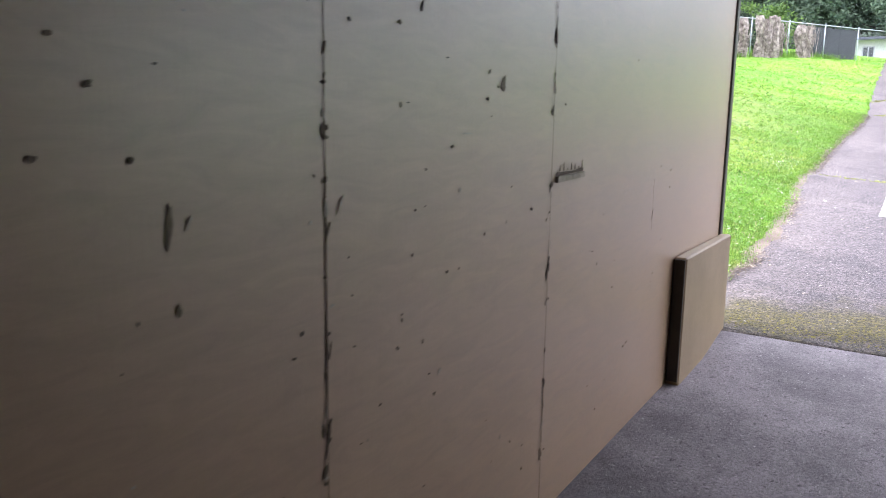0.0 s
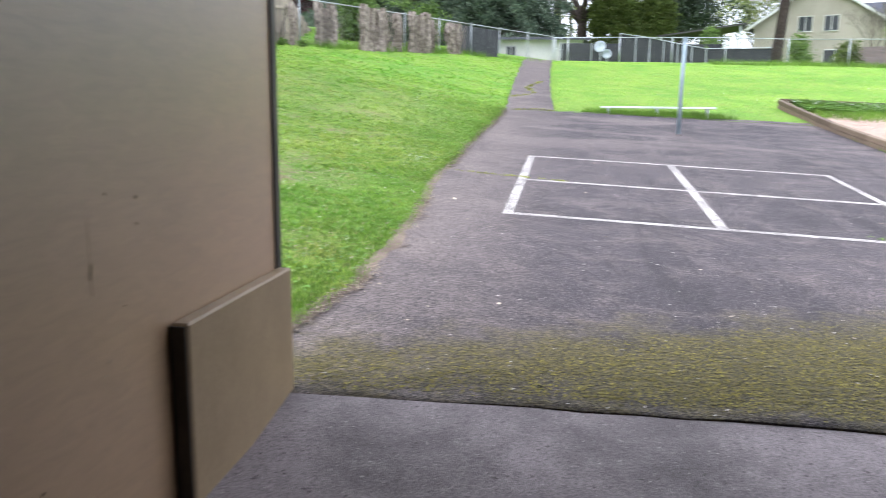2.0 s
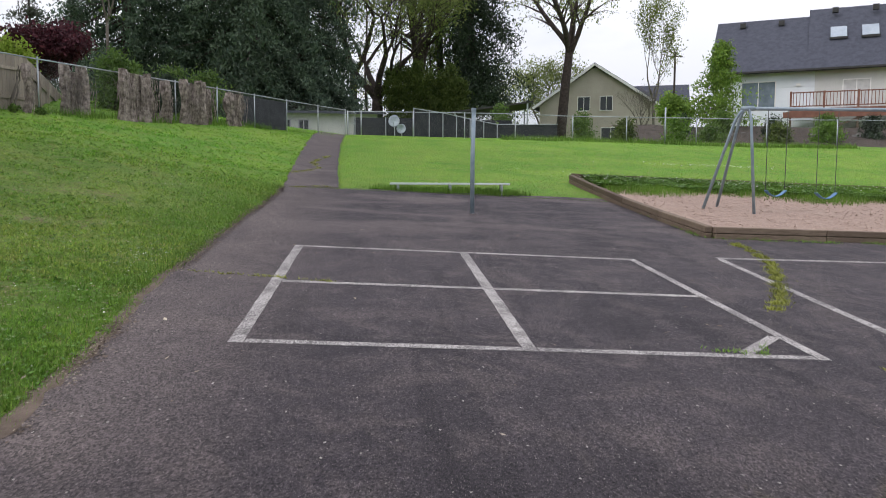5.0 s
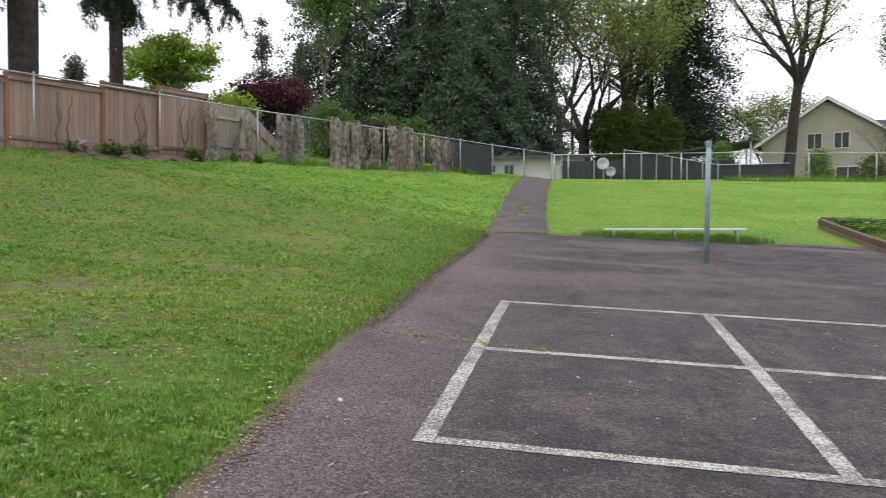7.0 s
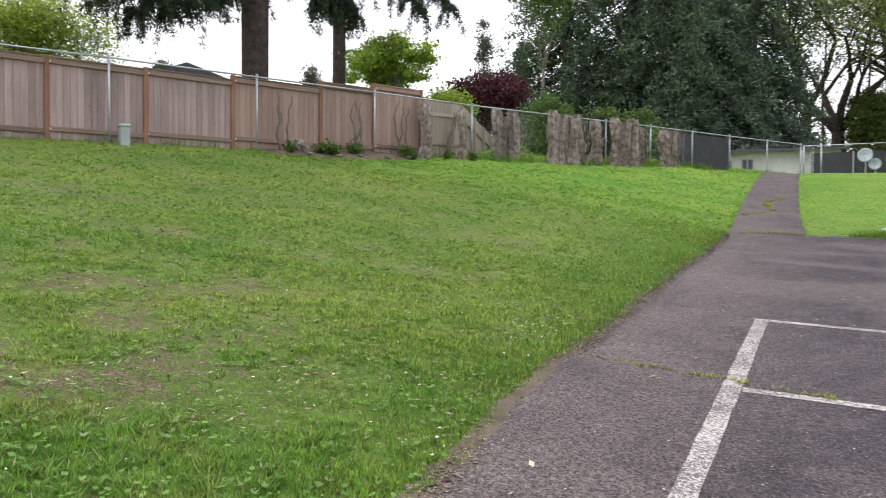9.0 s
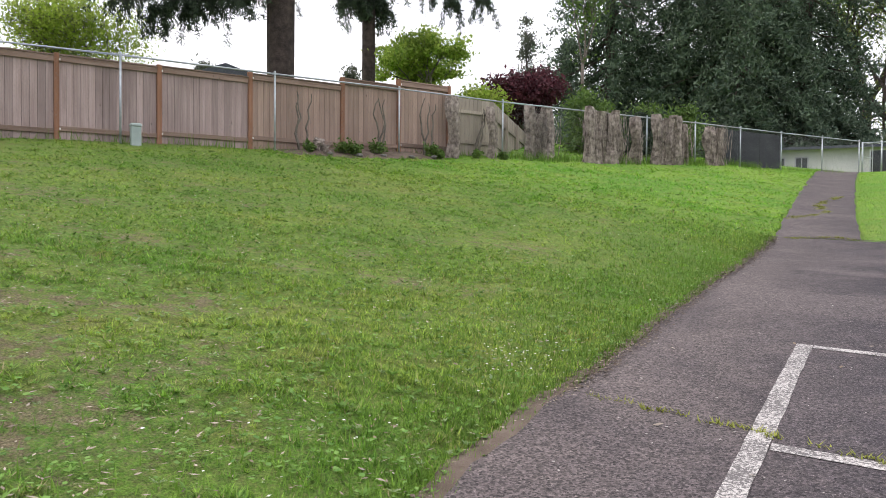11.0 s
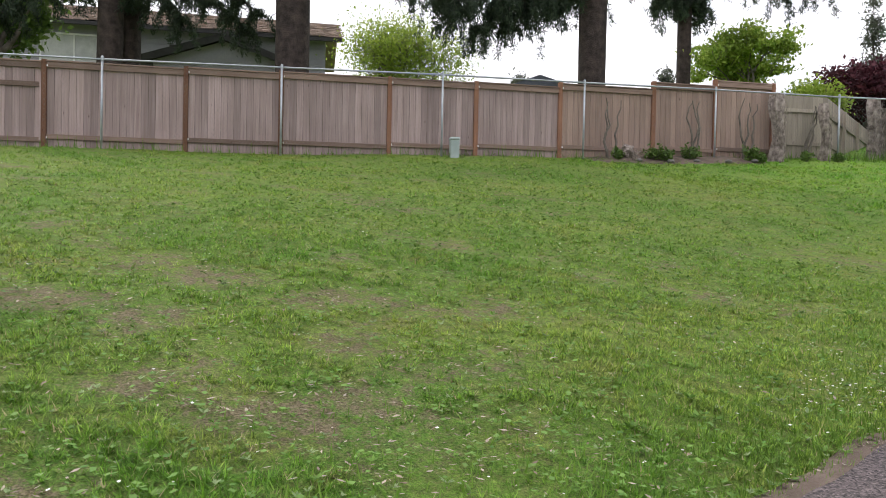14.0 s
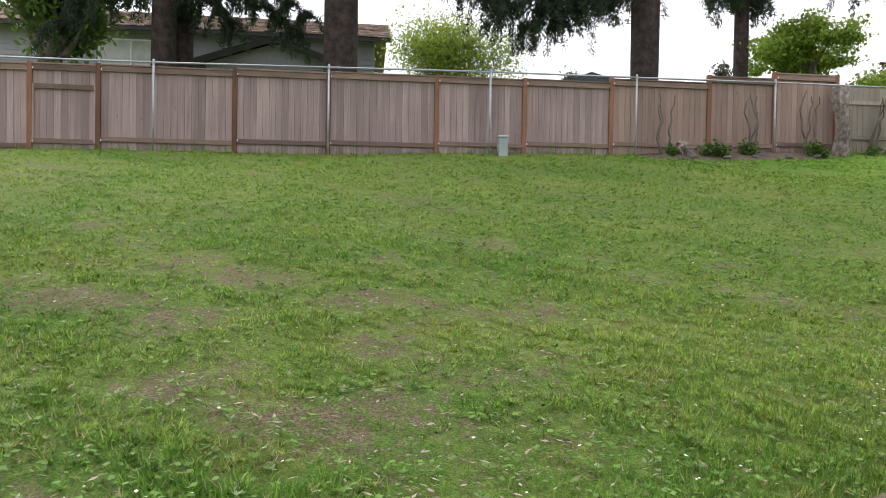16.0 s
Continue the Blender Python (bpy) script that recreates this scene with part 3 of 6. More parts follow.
# asphalt court and the path to the gate
tarmac = grid_mesh("a", lambda y: np.concatenate([[edge_x(y)], np.linspace(-0.6, PIT_X, 34)]), np.arange(5.3, 24.16, 0.16), M_ASPHALT, 0.02)
tarmac.v = [(x, max(y, 5.57 + 0.145 * x - 0.012 * x * x + 0.03 * wavy(x, 1.6)), z) for x, y, z in tarmac.v]
court_far = [(x, 24.15 + 0.08 * wavy(x, 0.9) + 0.05 * x) for x in np.linspace(-1.0, PIT_X - 0.4, 40)]
k0 = len(tarmac.v)
for x, y in court_far:
    tarmac.v += [(float(x), 24.1, gz(x, 24.1) + 0.019), (float(x), float(y), gz(x, y) + 0.019)]
for i in range(len(court_far) - 1):
    k = k0 + 2 * i
    tarmac.f.append((k, k + 2, k + 3, k + 1))
solid("asphalt_court", tarmac, M_ASPHALT, "worn dark asphalt court with mossy wet strip", "asphalt", True, kind="structure")
side_lot = grid_mesh("a", lambda y: np.linspace(PIT_X - 0.003, 32, 40), np.arange(-8, PIT_Y0 + 0.3, 0.3), M_ASPHALT, 0.0195)
solid("asphalt_side_court", side_lot, M_ASPHALT, "worn dark asphalt beside the swing pit", "asphalt", True, kind="structure")
path_strip = grid_mesh("a", lambda y: np.linspace(edge_x(y), float(np.interp(y, [24, 28.6, 36.6, 48], [0.22, -0.02, -0.32, -0.6])) + 0.05 * wavy(y, 1.1), 10), np.arange(24.08, 49.5, 0.2), M_ASPHALT, 0.021)
solid("path", path_strip, M_ASPHALT, "narrow cracked asphalt path up to the gate", "path", True, kind="structure")
slab = Shape()
cols = np.linspace(-0.84, 9.0, 50)
for y in np.concatenate([np.arange(-8, 5.0, 0.5), [5.0]]):
    slab.v += [(float(x), float(y), gz(x, y) - 0.035) for x in cols]
rows_n = len(slab.v) // 50
for lift, out in ((0.014, 0.0), (-0.03, 0.06)):
    slab.v += [(float(x), out + 5.57 + 0.145 * float(x) - 0.012 * float(x) ** 2 + 0.03 * wavy(x, 1.6), gz(x, 5.6) + lift) for x in cols]
for j in range(rows_n + 1):
    for i in range(49):
        k = j * 50 + i
        slab.f.append((k, k + 1, k + 51, k + 50))
solid("shelter_slab", slab, M_SLAB, "grey weathered shelter floor with a broken lip", "floor", True, kind="structure")

# painted court lines
CW = 2.594


def line(a, b, w, name="court_line"):
    a, b = Vector((*a, 0)), Vector((*b, 0))
    d = (b - a).normalized()
    side = Vector((-d.y, d.x, 0)) * w / 2
    n = max(2, int((b - a).length / 0.2))
    s = Shape()
    for i in range(n + 1):
        p = a.lerp(b, i / n)
        for q in (-1, 1):
            e = p + side * (q + 0.12 * wavy(i * 0.9 + q * 31 + a.x, 1.0))
            s.v.append((e.x, e.y, gz(e.x, e.y) + 0.0245))
    for i in range(n):
        s.f.append((2 * i, 2 * i + 2, 2 * i + 3, 2 * i + 1))
    solid(name, s, M_LINE, "worn white painted line on the asphalt", "line", kind="structure")


LX = [0.045, CW - 0.09, 2 * CW - 0.06]
LY = [10.91, 13.41, 10.9 + 2 * CW - 0.05]
for x, w in zip(LX, (0.125, 0.13, 0.11)):
    line((x, LY[0] - 0.06), (x, LY[2] + 0.06), w)
for y in LY:
    for i in range(2):
        line((LX[i] + 0.07, y), (LX[i + 1] - 0.065, y), 0.115)
line((6.69, 16.48), (11.5, 16.9), 0.12)
line((6.72, 16.42), (6.35, 10.2), 0.12)
line((4.45, 10.98), (5.05, 11.6), 0.12)

# ---- shelter ----
WX = -0.69
wall = Shape().box(WX - 0.16, -8, 0.0, WX, 5.53, 3.4)
solid("wall_west", wall, M_WALL, "brown gloss-painted plywood shelter wall with dents", "wall", kind="structure")
# unseen back and side walls, added to keep daylight off the west wall
solid("added_wall_south", Shape().box(WX, -8.2, 0.0, 9.2, -8.0, 3.4), M_DARKWALL, "unseen plain brown back wall added to shade the shelter", "wall", kind="structure")
solid("added_wall_east", Shape().box(4.8, -8, -0.4, 5.0, 4.3, 3.4), M_DARKWALL, "unseen plain brown side wall added to block daylight", "wall", kind="structure")
solid("ceiling", Shape().box(WX - 0.3, -8.2, 3.4, 9.4, 5.9, 3.6), M_CEIL, "plain painted shelter ceiling", "ceiling", kind="structure")
M_SEAM = grain_mat("dark_open_joint", (0.06, 0.042, 0.026), (0.12, 0.083, 0.052), 9, 60, 0.9)
# M_EDGE colours the wall's corner trim and the kickboard's painted end shade
M_EDGE = grain_mat("dark_trim_and_end_shade", (0.025, 0.020, 0.017), (0.05, 0.04, 0.03), 4, 40, 0.5)
M_KICK = grain_mat("brown_kickboard_paint", (0.20, 0.14, 0.08), (0.26, 0.185, 0.11), 3, 60, 0.5, bumps=0.25)
for y, w, zs in ((1.58, 0.0024, (0.2, 3.4)), (2.80, 0.0016, (0.2, 3.4)), (0.36, 0.003, (0.2, 3.4)), (4.02, 0.002, (1.25, 1.5))):
    s = Shape()
    n = 60
    for i in range(n + 1):
        z = zs[0] + (zs[1] - zs[0]) * i / n
        ww = w * (0.6 + 1.6 * max(0, noise.noise((z * 3.1, y, 0.5)) + 0.2))
        s.v += [(WX + 0.0025, y - ww, z), (WX + 0.0025, y + ww, z)]
    for i in range(n):
        s.f.append((2 * i, 2 * i + 1, 2 * i + 3, 2 * i + 2))
    solid("panel_joint", s, M_SEAM, "dark ragged joint between plywood wall sheets", "joint", kind="structure")
solid("corner_trim", Shape().box(WX - 0.17, 5.51, 0.2, WX + 0.012, 5.575, 3.4), M_EDGE, "dark metal trim on the end of the wall", "trim", bevel=0.004, kind="structure")
kick = thing("kickboard", (WX, 4.47, 0), 0, "brown painted kickboard fixed at the foot of the wall", "board", kind="structure")
# the shaded end face is painted as a near-black strip
part("shaded_end_strip", Shape().box(0.004, -0.012, 0.33, 0.068, -0.002, 1.03), M_EDGE, kick, "dark strip painted as shade on the board end")
part("board", Shape().box(0.004, 0.0, 0.30, 0.075, 1.07, 1.04), M_KICK, kick, bevel=0.008)


# ---- timber pit and swing ----
def timber_run(a, b, z_off, name, h=0.16, w=0.14, courses=2):
    t = thing(name, (a[0], a[1], 0), 0, "weathered brown landscape timbers edging the swing pit", "kerb", "pit edging", "structure")
    length = math.hypot(b[0] - a[0], b[1] - a[1])
    d = ((b[0] - a[0]) / length, (b[1] - a[1]) / length)
    n = max(1, round(length / 2.4))
    for c in range(courses):
        for i in range(n):
            u0, u1 = length * i / n + (0.012 if i else 0), length * (i + 1) / n
            p, q = (d[0] * u0, d[1] * u0), (d[0] * u1, d[1] * u1)
            za = gz(a[0] + p[0], a[1] + p[1]) + z_off + h * (c + 0.5)
            zb = gz(a[0] + q[0], a[1] + q[1]) + z_off + h * (c + 0.5)
            part("timber", Shape().bar((p[0], p[1], za), (q[0], q[1], zb), w, h - 0.008), M_TIMBER, t, bevel=0.012)
    return t


timber_run((PIT_X, PIT_Y0), (7.1, PIT_Y1), -0.02, "timber_kerb", 0.135, courses=2)
timber_run((PIT_X + 0.09, PIT_Y0), (22.0, 20.2), -0.02, "timber_kerb", 0.13)
timber_run((7.12, PIT_Y1 + 0.1), (22.0, PIT_Y1 + 0.6), -0.02, "timber_kerb", 0.15, courses=2)
pit = Shape()
px_, py_ = np.linspace(PIT_X - 0.1, 22, 60), np.linspace(PIT_Y0 + 0.06, PIT_Y1 + 0.1, 40)
for y in py_:
    for x in px_:
        xx = x if x > PIT_X else float(np.interp(y, [PIT_Y0, PIT_Y1], [PIT_X, 7.12]))
        yy = max(y, 18.8 + (xx - PIT_X) * 0.1)
        pit.v.append((float(xx), float(yy), gz(xx, yy) + 0.15 + 0.03 * noise.noise((x * 1.1, y * 1.1, 2))))
for j in range(39):
    for i in range(59):
        k = j * 60 + i
        pit.f.append((k, k + 1, k + 61, k + 60))
solid("bark_chip_bed", pit, M_CHIP, "tan bark chips filling the swing pit", "bark chips", True, kind="structure")


M_CHAIN = grain_mat("dark_chain_steel", (0.05, 0.05, 0.05), (0.10, 0.10, 0.10), 8, 60, 0.5, 0.4)


def swing_set():
    top = 3.80
    t = thing("swing_set", (10.0, 22.3, 0), -2, "grey steel swing set with arched end frames", "swing set")
    for ex in (0.0, 7.0):
        g = gz(10.0 + ex, 22.3) + 0.1
        for dx, dy in ((0.05, -0.42), (-1.05, 0.0), (-0.4, 0.75)):
            pts = [Vector((ex + dx, dy, g)), Vector((ex + dx * 0.30 + 0.02, dy * 0.3, top - 0.28)), Vector((ex + dx * 0.16, dy * 0.18, top - 0.07)), Vector((ex, 0, top))]
            part("leg", Shape().tube(pts, [0.036] * 4, 10), M_POLE, t, smooth=True)
        part("end_fitting", Shape().tube([(ex - 0.16, 0, top), (ex + 0.16, 0, top)], [0.056, 0.056], 10), M_POLE, t, smooth=True)
    part("top_bar", Shape().tube([(0.1, 0, top), (7.0, 0, top)], [0.045, 0.045], 10), M_POLE, t, smooth=True)
    for sx in (0.75, 2.0, 3.9, 5.2):
        g = gz(10 + sx, 22.3) + 0.58
        for e in (-0.24, 0.24):
            part("chain", Shape().tube([(sx + e, 0, top - 0.04), (sx + e * 0.98, 0.02, g + 0.14)], [0.009, 0.009], 5), M_CHAIN, t)
        seat = Shape()
        for i in range(9):
            u = i / 8 * 2 - 1
            for dy in (-0.08, 0.08):
                seat.v.append((sx + u * 0.24, dy, g + 0.14 * u * u - 0.02))
        for i in range(8):
            seat.f.append((2 * i, 2 * i + 2, 2 * i + 3, 2 * i + 1))
        ob = part("seat", seat, M_BLUE, t, "blue rubber sling seat")
        ob.modifiers.new("thickness", "SOLIDIFY").thickness = 0.015


swing_set()

# tetherball pole
g = gz(3.2, 20.64)
pole = thing("tether_pole", (3.2, 20.64, g), 0, "tall grey-blue steel pole standing in the asphalt", "pole")
part("shaft", Shape().tube([(0, 0, -0.1), (0.0, 0, 1.2), (0.02, 0, 2.2)], [0.047, 0.046, 0.045], 14), M_POLE, pole, smooth=True)
part("cap", Shape().tube([(0.02, 0, 2.14), (0.02, 0, 2.24)], [0.053, 0.05], 14), M_POLE, pole)
part("footing", Shape().tube([(0, 0, 0.0), (0, 0, 0.035)], [0.11, 0.1], 14), M_SLAB, pole, "concrete footing")

# bench: long plank on short legs
bench = thing("bench", (3.08, 24.43, gz(3.08, 24.43)), 1.1, "long low aluminium plank bench in uncut grass", "bench")
part("seat", Shape().box(-1.56, -0.12, 0.20, 1.56, 0.12, 0.25), M_BENCH, bench, bevel=0.006)
for sx in (-1.35, 0, 1.35):
    part("leg", Shape().box(sx - 0.03, -0.1, -0.15, sx + 0.03, 0.1, 0.20), M_GALV, bench)

# ---- fences on the bank ----
FX, FY, FDX, FDY = -13.2, 20.6, 0.4312, 0.9023
NXF, NYF = -0.9023, 0.4312
FTURN = math.degrees(math.atan2(FDY, FDX))
FENCE_M = pose(FX, FY, 0, 0, 0, FTURN)


def along(s, k=0.0):
    """A place s metres along the fence line and k metres behind it."""
    return FX + FDX * s + NXF * k, FY + FDY * s + NYF * k


def fence_ground(s, k=0.0):
    return gz(*along(s, k))


def wood_panel(t, s0, s1, top, plank_mat, kick=True, gate=False, k=0.0):
    """Boards, cap rail and kickboard between two posts; space: along, behind, up."""
    low = min(fence_ground(s0), fence_ground(s1)) - 0.1
    base = (fence_ground(s0) + fence_ground(s1)) / 2
    n = max(3, round((s1 - s0 - 0.1) / 0.142))
    w = (s1 - s0 - 0.1) / n
    for i in range(n):
        a = s0 + 0.05 + i * w
        dz = random.uniform(-0.012, 0.012)
        dk = random.uniform(0, 0.005) + k
        key = (plank_mat.name, round(w, 3), i % 2)
        if key not in PLANKS:
            PLANKS[key] = Shape().box(0.003, 0, 0, w - 0.003, 0.016, 1.0).mesh("plank", plank_mat)
        ob = part("plank", PLANKS[key], plank_mat, t)
        ob.matrix_local = pose(a, dk, low, 0, random.uniform(-0.06, 0.06), 0) @ Matrix.Diagonal((1, 1, top - 0.05 - low + dz, 1))
    # added dark sheet: draws the shade lines in the gaps between planks
    part("gap_backing", Shape().box(s0 + 0.045, 0.024 + k, low, s1 - 0.045, 0.04 + k, top - 0.06), M_GAP_SHADE, t, "dark sheet painted as shade behind the board gaps")
    part("top_rail", Shape().box(s0 + 0.045, -0.045 + k, top - 0.13, s1 - 0.045, -0.004 + k, top - 0.01), M_RAIL, t, bevel=0.004)
    part("cap", Shape().box(s0 + 0.045, -0.06 + k, top - 0.008, s1 - 0.045, 0.06 + k, top + 0.025), M_RAIL, t, bevel=0.004)
    if kick:
        part("bottom_rail", Shape().box(s0 + 0.045, -0.045 + k, base + 0.17, s1 - 0.045, -0.004 + k, base + 0.27), M_RAIL, t, bevel=0.004)
    if gate:
        part("gate_rail", Shape().box(s0 + 0.08, -0.05 + k, top - 0.52, s1 - 0.08, -0.005 + k, top - 0.42), M_RAIL, t, "grey gate rail")
        for s in (s0 + 0.07, s1 - 0.07):
            part("gate_stile", Shape().box(s - 0.018, -0.05 + k, base + 0.2, s + 0.018, -0.012 + k, top - 0.42), M_PLANK, t, "pale gate stile")


PLANKS = {}
# near-black tone stands for the shade between the boards
M_GAP_SHADE = grain_mat("board_gap_shade", (0.045, 0.033, 0.026), (0.075, 0.056, 0.045), 4, 30, 0.9)
POSTS = [-16.0, -13.6, -10.85, -9.47, -6.63, -4.61, -2.19, -0.16, 1.9, 4.3, 5.95, 7.55]
TOPS = [5.38, 5.40, 5.42, 5.44, 5.47, 5.50, 5.51, 5.53, 5.62, 5.79, 5.93]
fence = thing("wooden_fence", (FX, FY, 0), FTURN, "weathered cedar board fence with reddish posts and a gate", "fence")
for i, top in enumerate(TOPS):
    wood_panel(fence, POSTS[i], POSTS[i + 1], top, M_PLANK_NEW if i >= 8 else M_PLANK, gate=(i == 2))
for i, s in enumerate(POSTS):
    top = max(TOPS[max(0, i - 1)], TOPS[min(i, len(TOPS) - 1)])
    part("post", Shape().box(s - 0.05, -0.06, fence_ground(s) - 0.2, s + 0.05, 0.05, top + 0.04), M_POST, fence, "reddish cedar post", bevel=0.006)
    for z in (top - 0.09, fence_ground(s) + 0.24):
        part("bracket", Shape().box(s + 0.052, -0.05, z - 0.02, s + 0.075, -0.046, z + 0.02), M_TRIM, fence, "small pale bracket")

# the neighbour's older fence, stepping down and away
old = thing("old_fence", (*along(7.62, 0.1), 0), FTURN, "older tan board fence stepping down and away behind the wire fence", "fence")
ox, oy = along(7.62, 0.1)
for i, (u0, u1, top) in enumerate(((0.0, 1.6, 5.72),)):
    n = 11
    for j in range(n):
        a = u0 + (u1 - u0) * j / n
        part("plank", Shape().box(a, 0, 3.8, a + (u1 - u0) / n - 0.006, 0.02, top), M_PLANK_OLD, old)
    for z in (4.45, 5.3):
        part("rail", Shape().box(u0, -0.045, z, u1, -0.003, z + 0.09), M_PLANK_OLD, old)
turned = thing("old_fence", (*along(9.22, 0.1), 0), FTURN + 40, "older tan board fence stepping down and away behind the wire fence", "fence")
for j in range(64):
    a = j * 0.145
    top = 5.70 - 0.035 * a
    part("plank", Shape().box(a, 0, 3.7, a + 0.139, 0.02, top), M_PLANK_OLD, turned)
for z in (4.5, 5.25):
    part("rail", Shape().bar((0, -0.03, z), (9.2, -0.03, z - 0.32), 0.05, 0.09), M_PLANK_OLD, turned)
for a in (1.6, 3.4, 5.2, 7.0, 8.8):
    part("post", Shape().box(a - 0.05, -0.12, 3.7, a + 0.05, -0.05, 5.62 - 0.035 * a), M_PLANK_OLD, turned)

# chain-link fence along the bank
RAIL_S = [-20, -8.3, -4.6, -1.0, 2.4, 5.85, 9.3, 17.9, 23.1, 28.9]
RAIL_Z = [5.42, 5.51, 5.57, 5.63, 5.65, 5.68, 5.69, 5.84, 5.90, 6.0]
LINK_POSTS = [-19, -15.4, -11.9, -8.29, -4.6, -1.0, 2.43, 5.85, 9.3, 12.6, 15.4, 17.9, 20.5, 23.1, 26.0, 28.9]


def wire_net(t, length, low, high, step=0.065, r=0.0011):
    """Two families of slanting wires; low and high give z by the way along."""
    net = Shape()
    h = 1.6
    for sgn in (1, -1):
        u = -h
        while u < length + h:
            a, b = (u, u + h) if sgn > 0 else (u + h, u)
            ta, tb = 0.0, 1.0
            if a < 0: ta = -a / (b - a)
            if b < 0: tb = a / (a - b)
            if a > length: ta = (a - length) / (a - b)
            if b > length: tb = (length - a) / (b - a)
            if tb > ta and not (a < 0 and b < 0) and not (a > length and b > length):
                pa, pb = a + (b - a) * ta, a + (b - a) * tb
                za = low(pa) + (high(pa) - low(pa)) * ta
                zb = low(pb) + (high(pb) - low(pb)) * tb
                net.tube([(pa, 0, za), (pb, 0, zb)], [r, r], 3, False)
            u += step * 1.41
    return part("wire_mesh", net, M_WIRE, t, "grey diamond wire mesh", kind="stuff")


link = thing("chain_link_fence", (*along(0, -0.22), 0), FTURN, "galvanised chain-link fence running along the top of the bank", "fence")
for s in LINK_POSTS:
    zt = float(np.interp(s, RAIL_S, RAIL_Z))
    p = part("post", Shape().tube([(s, 0, fence_ground(s, -0.22) - 0.2), (s, 0, zt + 0.03)], [0.025, 0.025], 10), M_GALV, link, smooth=True)
    part("cap", Shape().tube([(s, 0, zt - 0.03), (s, 0, zt + 0.05), (s, 0, zt + 0.075)], [0.031, 0.031, 0.012], 10), M_GALV, p)
for a, b in zip(LINK_POSTS, LINK_POSTS[1:]):
    za, zb = (float(np.interp(s, RAIL_S, RAIL_Z)) for s in (a, b))
    part("top_rail", Shape().tube([(a, 0, za), (b, 0, zb)], [0.021, 0.021], 8), M_GALV, link, smooth=True)
mesh_holder = wire_net(link, 29.0 + 16, lambda u: fence_ground(u - 16, -0.22) + 0.03, lambda u: float(np.interp(u - 16, RAIL_S, RAIL_Z)))
mesh_holder.location.x = -16

# far fence right of the gate
FAR = thing("chain_link_fence", (-0.45, 47.8, 0), math.degrees(math.atan2(-0.12, 1)), "galvanised chain-link fence across the far end of the field", "fence")


def far_xy(u):
    return -0.45 + u * 0.9929, 47.8 - u * 0.1191


def far_top(u):
    return float(np.interp(u, [0, 3, 9, 12, 18, 23, 27, 40], [6.05, 6.02, 5.93, 5.80, 5.72, 5.62, 5.6, 5.5]))


far_posts = [0, 0.75, 3.65, 6.5, 9.3, 12.45, 15.4, 19.2, 23.0, 26.8, 30.5, 34.2, 38]
for u in far_posts:
    part("post", Shape().tube([(u, 0, gz(*far_xy(u)) - 0.2), (u, 0, far_top(u) + 0.04)], [0.032, 0.032], 10), M_GALV, FAR, smooth=True)
part("terminal_post", Shape().tube([(17.5, 0, gz(*far_xy(17.5)) - 0.2), (17.5, 0, 6.28)], [0.045, 0.045], 10), M_GALV, FAR, smooth=True)
for a, b in zip(far_posts, far_posts[1:]):
    part("top_rail", Shape().tube([(a, 0, far_top(a)), (b, 0, far_top(b))], [0.021, 0.021], 8), M_GALV, FAR, smooth=True)
wire_net(FAR, 38, lambda u: gz(*far_xy(u)) + 0.03, far_top, 0.075)

# gate, standing open at the end of the path
gate = thing("metal_gate", (-0.45, 47.8, gz(-0.45, 47.8)), 68, "open galvanised wire gate at the end of the path", "gate")
for x in (0.06, 1.02):
    part("gate_stile", Shape().tube([(x, 0, 0.06), (x, 0, 1.33)], [0.021, 0.021], 8), M_GALV, gate)
for z in (0.06, 0.7, 1.33):
    part("gate_rail", Shape().tube([(0.06, 0, z), (1.02, 0, z)], [0.018, 0.018], 8), M_GALV, gate)
wire_net(gate, 1.0, lambda u: 0.08, lambda u: 1.32, 0.075)

# sloped, screened fence in the yard beyond
screen = thing("screened_fence", (3.0, 49.4, 0), 0, "dark screened fence with a sloping top rail in the yard beyond", "fence")
rail = [(0.3, 6.42), (2.0, 6.18), (3.6, 5.85), (5.2, 5.55), (8.8, 5.6)]
for x, z in rail[:-1] + [(1.2, 6.3), (2.8, 6.02), (4.4, 5.7)]:
    part("post", Shape().tube([(x, 0, gz(3 + x, 49.4) - 0.2), (x, 0, z + 0.03)], [0.03, 0.03], 8), M_GALV, screen)
for a, b in zip(rail, rail[1:]):
    part("top_rail", Shape().tube([(a[0], 0, a[1]), (b[0], 0, b[1])], [0.022, 0.022], 8), M_GALV, screen)
    part("screen_cloth", Shape().prism([(a[0], 0.06, gz(3, 49.4)), (b[0], 0.06, gz(3, 49.4)), (b[0], 0.06, b[1] - 0.03), (a[0], 0.06, a[1] - 0.03)], (0, 0.01, 0)), M_DARK, screen, "black screen cloth")
yard = thing("screened_fence", (-0.2, 51.0, 0), -4, "low black screened yard fence behind the wire fence", "fence")
for i in range(5):
    x = i * 1.9
    part("screen_cloth", Shape().box(x, 0, 4.6, x + 1.86, 0.015, 6.0 - 0.03 * i), M_DARK, yard, "black screen cloth")
    part("post", Shape().tube([(x, -0.04, 4.5), (x, -0.04, 6.05 - 0.03 * i)], [0.03, 0.03], 8), M_GALV, yard)
# black slats behind the wire before the gate
slats = thing("privacy_screen", (*along(19.5, 0.1), 0), FTURN, "black privacy cloth behind the wire fence", "screen")
for i in range(3):
    s = 19.5 + i * 1.35
    part("screen_cloth", Shape().box(i * 1.35, 0, fence_ground(s) - 0.1, i * 1.35 + 1.33, 0.012, float(np.interp(s, RAIL_S, RAIL_Z)) - 0.04), M_DARK, slats)

